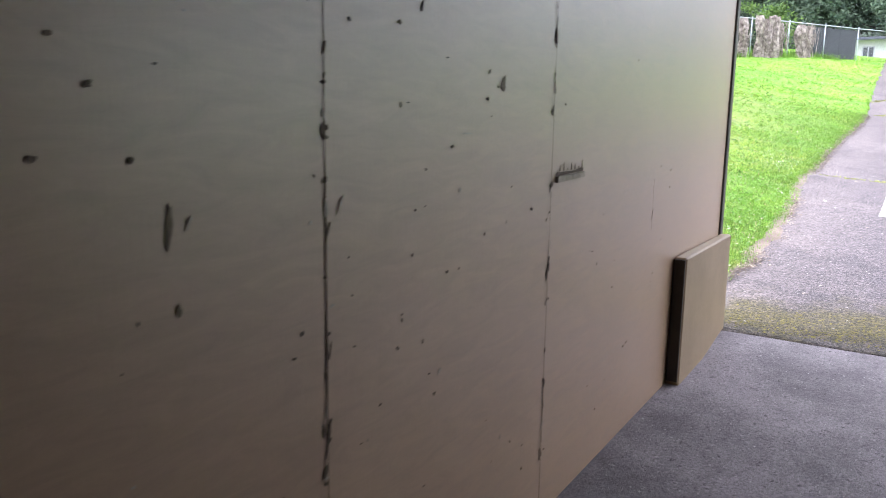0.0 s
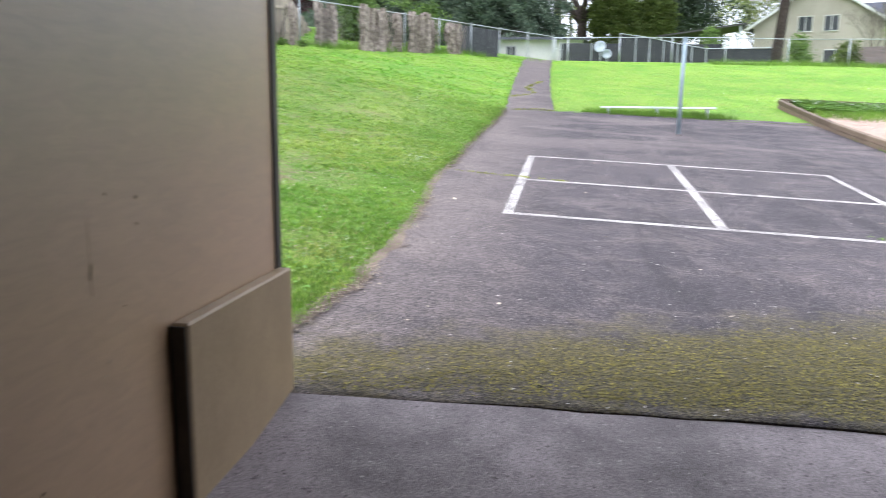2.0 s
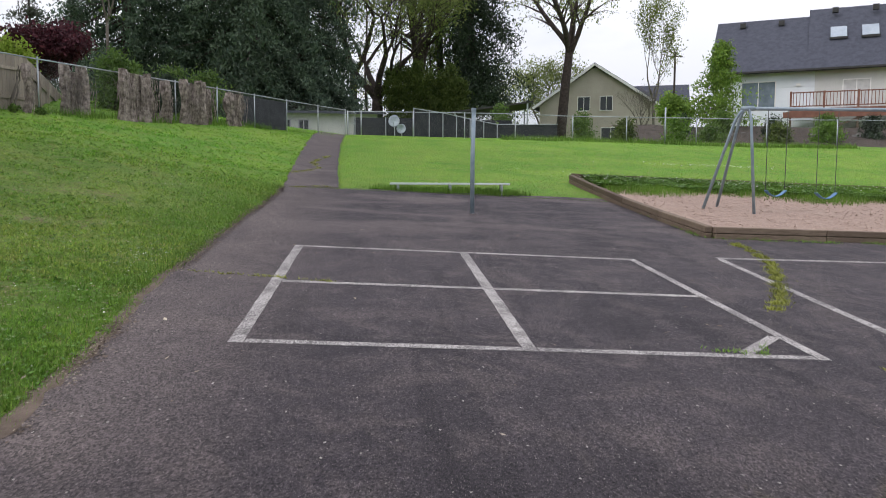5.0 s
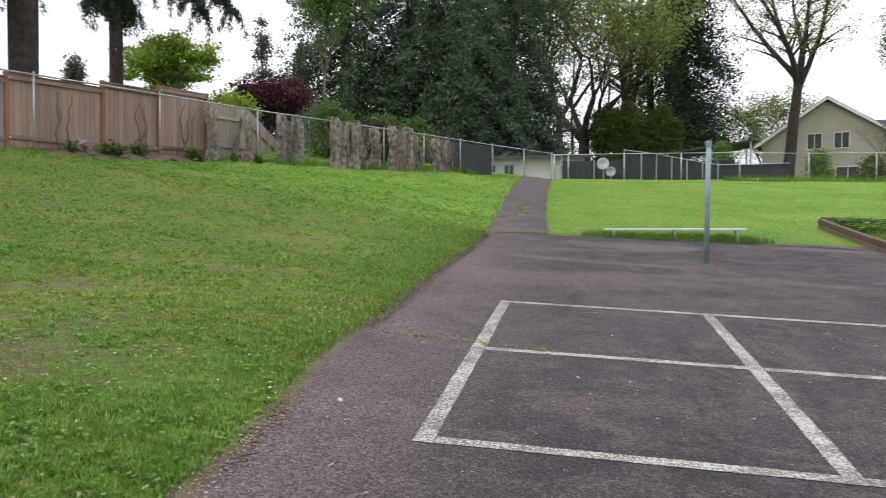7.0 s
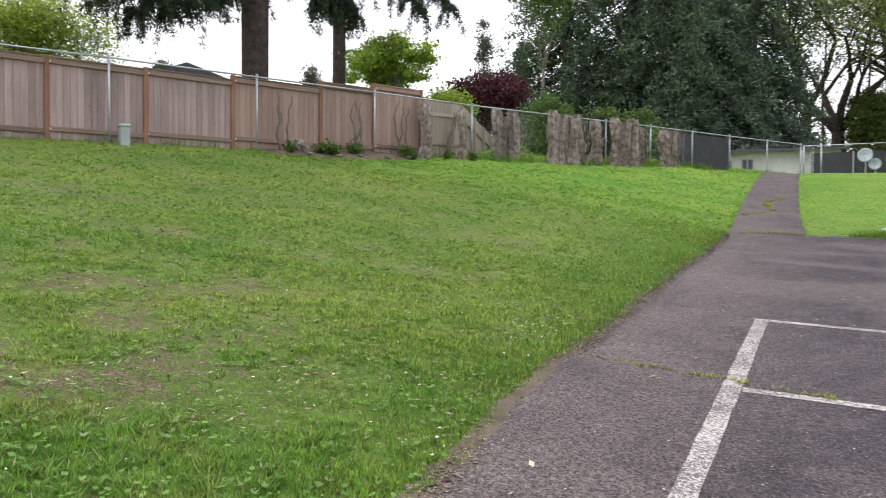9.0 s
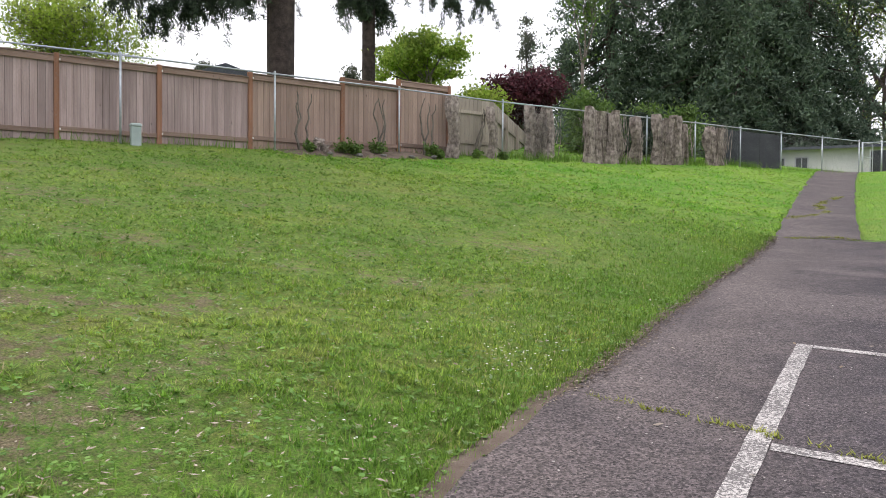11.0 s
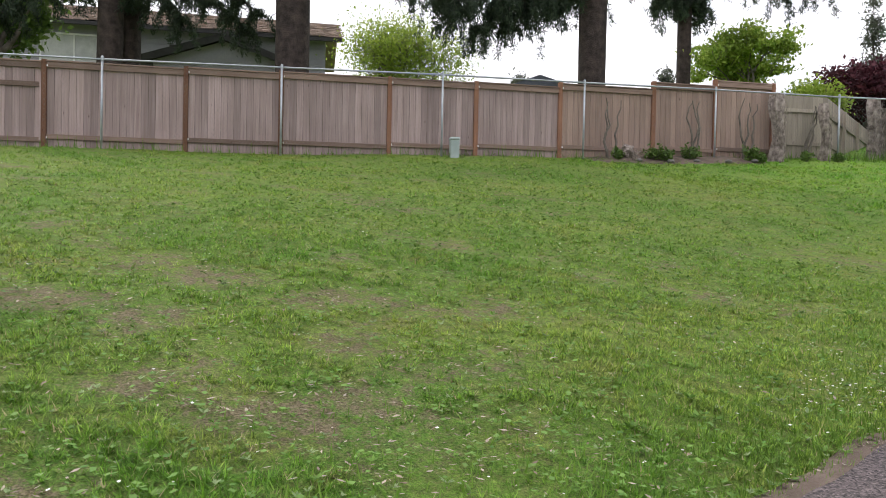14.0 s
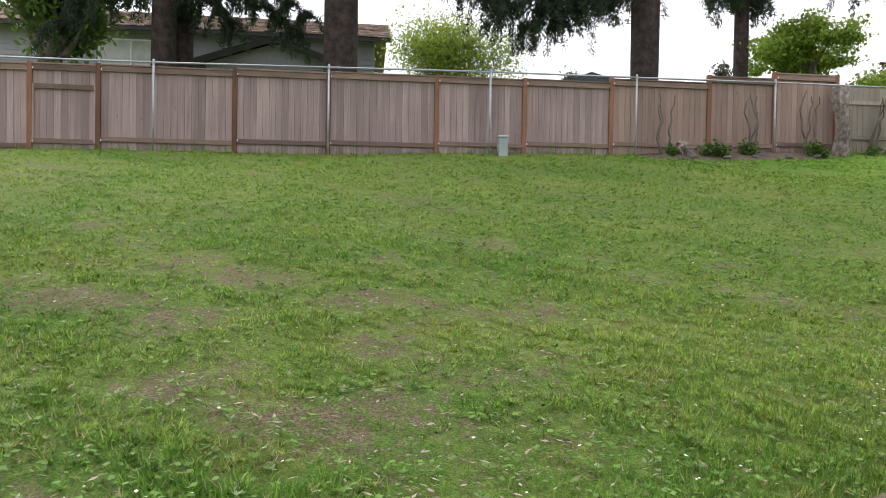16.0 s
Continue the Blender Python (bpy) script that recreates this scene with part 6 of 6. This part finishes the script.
grass_clumps("lawn_grass", 92000, (-9.5, -0.8), (6.0, 18.5), 13, 0.052, 0.0034, 0.022, "short patchy lawn grass on the bank", 0.95, True, 1)
grass_clumps("lawn_grass", 42000, (-17.0, -0.8), (5.8, 27.0), 9, 0.055, 0.0058, 0.035, "short patchy lawn grass on the bank", 0.85, False, 2)
grass_clumps("lawn_grass", 16000, (-12.0, -0.8), (22.0, 48.0), 9, 0.06, 0.010, 0.05, "short lawn grass on the upper bank", 0.6, False, 3)
tufts("field_grass", 90000, (-0.5, 27.0), (24.2, 48.0), 0.032, 0.012, M_BLADE, "mown grass of the level field", far_field, 5, lean=0.97)
tufts("edge_grass", 150000, (-3.2, -0.7), (5.7, 24.0), 0.075, 0.0045, M_WEED, "longer lush grass along the asphalt edge", lambda x, y, r: (x < np.interp(y, EDGE_TAB_Y, EDGE_TAB_X) + 0.03) & (r.random(len(x)) < np.exp(-(np.interp(y, EDGE_TAB_Y, EDGE_TAB_X) - x) / 0.6) * (0.35 + 0.65 * clumpy(x * 0.5, y * 0.5))), 6, lean=0.96)
M_MOSS = leaf_mat("olive_moss", (0.085, 0.075, 0.025), (0.20, 0.17, 0.04), 0.9, 0.1, 3.0)


def mossy(x, y, r):
    low = 5.62 + 0.145 * x - 0.012 * x * x
    top = np.interp(x, [-0.8, 0.5, 1.1, 2.5, 4.6, 9], [6.2, 6.6, 7.0, 7.7, 8.1, 8.6])
    f = np.clip((y - low) / 0.15, 0, 1) * np.clip((top - y) / 0.9, 0, 1)
    return (y > low) & (r.random(len(x)) < f * (0.45 + 0.55 * clumpy(x * 1.1 + 3, y * 0.9)))


def moss_clumps():
    r = np.random.default_rng(71)
    x, y = r.uniform(-0.7, 8, 110000), r.uniform(5.5, 8.6, 110000)
    k = mossy(x, y, r)
    p = np.stack([x[k], y[k]], 1)
    return scatter("moss", p, 0.0085, M_MOSS, "clumps of olive moss on the wet asphalt", "moss", 72, 0.0245, ratio=0.8)

# uncut strips: along the fences, under the bench, in the pit
def fence_strip(x, y, r):
    s = (x - FX) * FDX + (y - FY) * FDY
    k = (x - FX) * NXF + (y - FY) * NYF
    tall = (s > 9) & (s < 21)
    return (k < 0.1) & (k > np.where(tall, -0.62 - 0.25 * np.sin(s * 1.9), -0.5)) & (r.random(len(x)) < np.where(tall, 1.0, 0.2))


tufts("fence_grass", 170000, (-19, 1), (9, 46), 0.27, 0.010, M_WEED, "tall uncut grass at the foot of the fence", fence_strip, 7, lean=0.7)
tufts("bench_grass", 15000, (0.9, 5.3), (24.05, 25.0), 0.17, 0.007, M_WEED, "tall uncut grass round the bench", lambda x, y, r: (np.abs(y - 24.45) < 0.4 * r.random(len(x)) ** 0.6 * np.clip(np.minimum(x - 0.9, 5.3 - x) / 0.8, 0, 1)) & (r.random(len(x)) < 0.35 + 0.65 * clumpy(x * 0.5, y * 0.5)), 8, lean=0.7)
tufts("pit_weeds", 95000, (7.5, 20), (22.4, 28.0), 0.30, 0.014, M_WEED, "green weeds growing along the back of the swing pit", lambda x, y, r: (y > 24.9 + 0.35 * np.sin(x * 1.3) + 0.9 * r.random(len(x)) - 0.3), 9, lean=0.7)
tufts("far_fence_grass", 26000, (8, 27), (43.5, 48.2), 0.3, 0.016, M_WEED, "rough tall grass along the far fence", lambda x, y, r: np.abs(y - (47.55 - 0.12 * x)) < 0.7 * r.random(len(x)), 10, lean=0.6)


def scatter(name, pts, size, mat, label, category, seed, lift=0.01, flat=True, ratio=0.6):
    r = np.random.default_rng(seed)
    p = np.asarray(pts, dtype=float)
    c = np.stack([p[:, 0], p[:, 1], ground_z(p[:, 0], p[:, 1]) + lift + np.where(p[:, 0] < -0.8, swell(p[:, 0], p[:, 1]), 0)], 1)
    a = r.uniform(0, 6.283, len(c))
    s = size * r.uniform(0.5, 1.5, len(c))
    tz = r.uniform(-0.3, 0.3, (2, len(c)))
    u = np.stack([np.cos(a) * s, np.sin(a) * s, tz[0] * s], 1)
    w = np.stack([-np.sin(a) * s * ratio, np.cos(a) * s * ratio, tz[1] * s * ratio], 1)
    return tagged(new(name, quads(name, c, u, w, mat)), label, category, kind="stuff")


def bank_points(n, xr, yr, seed, test=None):
    r = np.random.default_rng(seed)
    x, y = r.uniform(*xr, n), r.uniform(*yr, n)
    ok = x < np.interp(y, EDGE_TAB_Y, EDGE_TAB_X)
    if test is not None:
        ok &= test(x, y, r)
    return np.stack([x[ok], y[ok]], 1)


moss_clumps()
M_PITWEED = leaf_mat("dark_clover_hedge", (0.07, 0.15, 0.025), (0.14, 0.26, 0.05), 0.6, 0.35, 2.0)
M_CLOVER = leaf_mat("clover_leaves", (0.09, 0.20, 0.04), (0.17, 0.29, 0.07), 0.7, 0.3, 2.0)
M_LITTER = leaf_mat("dry_leaf_litter", (0.17, 0.125, 0.09), (0.42, 0.36, 0.30), 0.9, 0.1, 3.0)
M_PEBBLE = grain_mat("pale_grit", (0.22, 0.20, 0.18), (0.42, 0.39, 0.36), 20, 80, 0.9, world=True, island=0.4)
scatter("clover", bank_points(42000, (-12, -0.9), (7, 24), 11, lambda x, y, r: r.random(len(x)) < lush(x * 1.7 + 5, y * 1.7) ** 2 * 1.3), 0.016, M_CLOVER, "clover and broad weed leaves in the lawn", "clover", 12, 0.035, ratio=0.8)
scatter("leaf_litter", bank_points(9000, (-8, -1.0), (7, 17), 13, lambda x, y, r: r.random(len(x)) < 0.95 - lush(x, y)), 0.02, M_LITTER, "dry leaf litter and wood bits in the lawn", "leaf litter", 14, 0.03, ratio=0.33)
scatter("leaf_litter", bank_points(16000, (-15, -1.0), (7, 24), 83, lambda x, y, r: r.random(len(x)) < 1.05 - lush(x, y)), 0.011, M_LITTER, "crumbs of dry leaves and straw in the lawn", "leaf litter", 84, 0.03, ratio=0.35)
edge_bits = np.random.default_rng(85)
ey = edge_bits.uniform(5.7, 24, 9000)
ex = np.interp(ey, EDGE_TAB_Y, EDGE_TAB_X) + edge_bits.normal(size=9000) * 0.05 + 0.03
scatter("edge_crumbs", np.stack([ex, ey], 1)[:4500], 0.014, M_SOIL, "dark crumbs of soil along the asphalt edge", "soil", 86, 0.035, ratio=0.7)
scatter("edge_straw", np.stack([ex, ey], 1)[4500:], 0.013, M_LITTER, "dry straw and chips along the asphalt edge", "straw", 87, 0.04, ratio=0.22)
scatter("daisies", bank_points(3800, (-15, -1.1), (7, 30), 15, lambda x, y, r: r.random(len(x)) < lush(x * 0.8 - 9, y * 0.8 + 3) ** 4 * 1.5), 0.0085, M_PETAL, "tiny white daisies in the lawn", "daisies", 16, 0.055, ratio=0.9)
# broad weed rosettes: dark and pale leaf clumps standing out of the short grass
def rosettes(n, xr, yr, size, mat, label, seed, leaves=9):
    r = np.random.default_rng(seed)
    p = bank_points(n, xr, yr, seed + 1)
    c0 = np.repeat(p, leaves, 0)
    a = r.uniform(0, 6.283, len(c0))
    s = np.repeat(size * r.uniform(0.5, 1.5, len(p)), leaves) * r.uniform(0.7, 1.2, len(c0))
    z = ground_z(c0[:, 0], c0[:, 1]) + swell(c0[:, 0], c0[:, 1]) + 0.03
    d = np.stack([np.cos(a), np.sin(a), r.uniform(0.15, 0.7, len(a))], 1) * s[:, None] * 0.5
    w = np.stack([-np.sin(a), np.cos(a), r.uniform(-0.3, 0.3, len(a))], 1) * s[:, None] * 0.17
    c = np.stack([c0[:, 0], c0[:, 1], z], 1) + d
    return tagged(new("lawn_weeds", quads("lawn_weeds", c, d, w, mat)), label, "weeds", kind="stuff")


M_DARKWEED = leaf_mat("dark_lawn_weeds", (0.085, 0.18, 0.028), (0.155, 0.27, 0.05), 0.6, 0.35, 2.0)
M_GREYWEED = leaf_mat("grey_green_weeds", (0.18, 0.26, 0.11), (0.28, 0.35, 0.18), 0.7, 0.35, 2.0)
rosettes(2200, (-9, -1.0), (7.5, 18), 0.028, M_DARKWEED, "dark broad-leaved weeds in the lawn", 61, 11)
rosettes(1300, (-9, -1.0), (7.5, 18), 0.026, M_GREYWEED, "grey-green weeds in the lawn", 63, 9)
rosettes(2200, (-16.5, -1.0), (12, 28), 0.042, M_DARKWEED, "dark broad-leaved weeds in the lawn", 65, 9)
flower = np.random.default_rng(17).normal(size=(130, 2)) * (0.16, 0.3) + (-1.62, 14.05)
scatter("daisies", flower, 0.0075, M_PETAL, "patch of white daisies near the asphalt edge", "daisies", 18, 0.065, ratio=0.9)
flower = np.random.default_rng(19).normal(size=(420, 2)) * (3.0, 0.45) + (12.5, 26.8)
scatter("daisies", flower, 0.022, M_PETAL, "white flowers among the weeds of the swing pit", "daisies", 20, 0.34, ratio=0.9)
flower = np.random.default_rng(23).normal(size=(150, 2)) * (1.2, 0.25) + (14.0, 33.5)
scatter("daisies", flower, 0.03, M_PETAL, "patch of white daisies in the level field", "daisies", 24, 0.08, ratio=0.9)
r_ = np.random.default_rng(25)
grit = np.stack([r_.uniform(-1.1, 8.0, 9000), r_.uniform(5.7, 20.0, 9000)], 1)
grit = grit[(grit[:, 0] > np.interp(grit[:, 1], EDGE_TAB_Y, EDGE_TAB_X)) & ((r_.random(9000) < 0.22) | (grit[:, 0] < np.interp(grit[:, 1], EDGE_TAB_Y, EDGE_TAB_X) + 0.3 * r_.random(9000)))]
scatter("grit", grit, 0.009, M_PEBBLE, "loose grit and crumbs on the asphalt", "grit", 26, 0.027, ratio=0.7)
leafy = np.stack([r_.uniform(-1.0, 7.0, 90), r_.uniform(5.7, 18.0, 90)], 1)
scatter("fallen_leaves", leafy, 0.022, M_LITTER, "fallen dry leaves on the asphalt", "leaves", 27, 0.032, ratio=0.5)
weedy = np.stack([r_.uniform(7.4, 20, 26000), r_.uniform(25.6, 27.6, 26000)], 1)
for z_w in (0.17, 0.23, 0.29):
    scatter("clover", weedy[r_.random(26000) < 0.35 + 0.4 * np.sin(weedy[:, 0] * 2.3 + z_w * 9) * np.sin(weedy[:, 1] * 3)], 0.045, M_PITWEED, "dark clover and weeds heaped along the pit's back edge", "clover", 90 + int(z_w * 100), z_w, ratio=0.8)
chips = np.stack([r_.uniform(7.6, 19, 16000), r_.uniform(18.95, 27.3, 16000)], 1)
chips = chips[chips[:, 1] > 18.95 + (chips[:, 0] - PIT_X) * 0.1]
scatter("loose_bark_chips", chips, 0.03, M_CHIP, "loose tan bark chips on the swing pit", "bark chips", 28, 0.185, ratio=0.4)


def crack(name, pts, width, density, label, seed, mat=None, length=0.05):
    """Weeds growing along a crack given by a few bends."""
    r = np.random.default_rng(seed)
    p = []
    for (x0, y0), (x1, y1) in zip(pts, pts[1:]):
        n = int(math.hypot(x1 - x0, y1 - y0) * density)
        f = r.random(n)
        gap = np.sin(f * 9 + x0 * 7) > -0.75
        q = np.stack([x0 + (x1 - x0) * f, y0 + (y1 - y0) * f], 1) + r.normal(size=(n, 2)) * width + np.stack([np.sin(f * 13) * width, np.cos(f * 11) * width], 1)
        p.append(q[gap])
    p = np.concatenate(p)
    x, y = p[:, 0], p[:, 1]
    a = r.uniform(0, 6.283, len(x))
    ln = length * r.uniform(0.4, 1.3, len(x))
    c = np.stack([x, y, ground_z(x, y) + 0.022], 1)
    up_ = np.stack([np.cos(a) * ln * 0.7, np.sin(a) * ln * 0.7, ln * 0.6], 1)
    s = np.stack([-np.sin(a), np.cos(a), np.zeros(len(x))], 1) * 0.006
    return tagged(new(name, quads(name, c, up_, s, mat or M_MOSSLINE, tri=True)), label, "weeds", kind="stuff")


crack("crack_weeds", [(7.75, 18.3), (7.72, 17.3), (7.45, 16.25), (7.0, 15.2), (6.55, 14.3), (6.1, 13.4), (5.7, 12.8)], 0.05, 600, "weeds growing in a wide asphalt crack", 31, M_MOSSLINE, 0.07)
crack("crack_weeds", [(-1.1, 13.75), (-0.5, 13.7), (0.3, 13.55), (0.75, 13.45)], 0.02, 190, "yellowish weeds in a fine asphalt crack", 32)
crack("crack_weeds", [(4.1, 11.1), (4.6, 10.95), (4.75, 11.25)], 0.03, 150, "weeds in a crack at the court corner", 33, M_WEED, 0.06)
crack("crack_weeds", [(5.5, 10.6), (6.3, 10.0), (7.2, 9.6)], 0.02, 300, "weeds in a crack beyond the court", 34)
crack("crack_weeds", [(-1.3, 26.5), (-0.6, 28.2), (-0.9, 30), (-0.5, 32)], 0.05, 260, "weeds in the path's cracks", 35)
crack("crack_weeds", [(-1.0, 23.8), (-0.2, 24.3), (0.2, 24.1)], 0.05, 300, "weeds where the path meets the court", 36)
crack("crack_weeds", [(7.3, 27), (7.4, 24), (7.45, 21), (7.45, 18.7), (9, 18.7), (12, 18.95)], 0.05, 160, "weeds along the foot of the timbers", 37, M_WEED, 0.09)

# ---- marks on the shelter wall ----
def mark(y, z, w, h, mat, seed, lean=0.0, label="small dark dent in the painted wall", name="wall_dent"):
    """An irregular flat chip, a little proud of the wall."""
    rnd = random.Random(seed)
    n = 11
    pts = []
    for i in range(n):
        a = 2 * math.pi * i / n
        r = rnd.uniform(0.55, 1.1)
        dy, dz = math.cos(a) * w / 2 * r, math.sin(a) * h / 2 * r
        pts.append((WX + 0.0022, y + dy + lean * dz, z + dz))
    solid(name, Shape().prism(pts, (0.0012, 0, 0)), mat, label, "dent", kind="structure")


M_CHIP_DARK = grain_mat("dark_chip", (0.075, 0.053, 0.035), (0.135, 0.096, 0.064), 30, 120, 0.8)
M_CHIP_PALE = grain_mat("pale_scuff", (0.26, 0.215, 0.165), (0.36, 0.31, 0.25), 30, 120, 0.7)
M_DULL = grain_mat("dull_smear", (0.115, 0.085, 0.052), (0.15, 0.112, 0.07), 20, 90, 0.7)
dents = [(0.954, 1.918, 0.022, 0.016), (1.015, 1.845, 0.024, 0.026), (0.915, 1.73, 0.022, 0.022), (1.962, 2.076, 0.014, 0.05), (1.579, 1.872, 0.03, 0.018),
         (1.581, 1.656, 0.016, 0.022), (1.985, 1.558, 0.012, 0.010), (2.169, 1.355, 0.012, 0.016), (1.575, 1.432, 0.018, 0.012), (2.088, 1.957, 0.03, 0.008),
         (1.928, 1.431, 0.012, 0.018), (1.143, 1.884, 0.02, 0.008), (4.02, 1.327, 0.012, 0.085), (2.796, 2.10, 0.008, 0.12), (1.59, 1.25, 0.012, 0.07), (1.585, 1.05, 0.014, 0.12)]
for i, (y, z, w, h) in enumerate(dents):
    mark(y, z, w * 0.7, h * 0.7, M_CHIP_DARK, i, 0.2)
for i, (y, z, w, h) in enumerate([(1.632, 1.596, 0.012, 0.05), (2.463, 0.719, 0.018, 0.016), (2.069, 1.066, 0.02, 0.02), (1.60, 1.36, 0.02, 0.01), (2.2, 1.75, 0.06, 0.006), (1.2, 1.6, 0.012, 0.03)]):
    mark(y, z, w, h, M_CHIP_PALE, 50 + i, 0.5, "pale scuff on the painted wall", "wall_scuff")
for i, (y, z, w, h) in enumerate([(1.157, 1.60, 0.016, 0.10), (1.171, 1.435, 0.014, 0.03), (2.417, 1.90, 0.03, 0.05)]):
    mark(y, z, w, h, M_DULL, 70 + i, 0.1, "dull smear on the painted wall", "wall_smear")
rnd = random.Random(99)
for i in range(150):
    seam = rnd.random() < 0.35
    y = rnd.choice((1.58, 2.80)) + rnd.uniform(-0.012, 0.012) if seam else rnd.uniform(0.8, 4.3) if i < 70 else rnd.triangular(1.3, 3.0, 1.9)
    mark(y, rnd.uniform(0.5, 2.3), rnd.uniform(0.005, 0.018), rnd.uniform(0.004, 0.016 if not seam else 0.05), rnd.choice((M_CHIP_DARK, M_CHIP_DARK, M_CHIP_PALE, M_DULL)), 200 + i, rnd.uniform(-0.4, 0.4))
slot = thing("wall_slot", (WX, 2.965, 1.575), 0, "narrow splintered slot with a pale lower lip", "slot", kind="structure")
part("gap", Shape().prism([(0.0028, -0.125, 0.012), (0.0028, 0.125, 0.018), (0.0028, 0.12, 0.034), (0.0028, 0.03, 0.024), (0.0028, -0.12, 0.026)], (0.0012, 0, 0)), M_CHIP_DARK, slot)
part("lip", Shape().prism([(0.0, -0.125, -0.012), (0.0, 0.125, -0.004), (0.0, 0.125, 0.016), (0.0, -0.125, 0.010)], (0.012, 0, 0)), M_CHIP_PALE, slot, "pale bare wood lip")
for i in range(7):
    u = -0.1 + i * 0.035
    part("splinter", Shape().prism([(0.003, u, 0.028), (0.003, u + 0.008, 0.028), (0.003, u + 0.004, 0.05 + 0.012 * math.sin(i * 2.3))], (0.0015, 0, 0)), M_CHIP_DARK, slot)

# ---- broken soil border of the asphalt ----
border = Shape()
ys = np.arange(5.7, 24.0, 0.08)
for y in ys:
    e = edge_x(y)
    w = 0.05 + 0.035 * wavy(y * 1.1, 1.0) + 0.035 * wavy(y * 5.3, 1.0)
    for u, lift in ((-0.12, -0.01), (-0.03, 0.022), (max(0.012, w), 0.0225)):
        border.v.append((e + u, float(y), gz(e + u, y) + lift))
for i in range(len(ys) - 1):
    for j in range(2):
        k = i * 3 + j
        border.f.append((k, k + 1, k + 4, k + 3))
solid("soil_border", border, M_SOIL, "crumbling soil and grit where lawn meets asphalt", "soil", True, kind="structure")
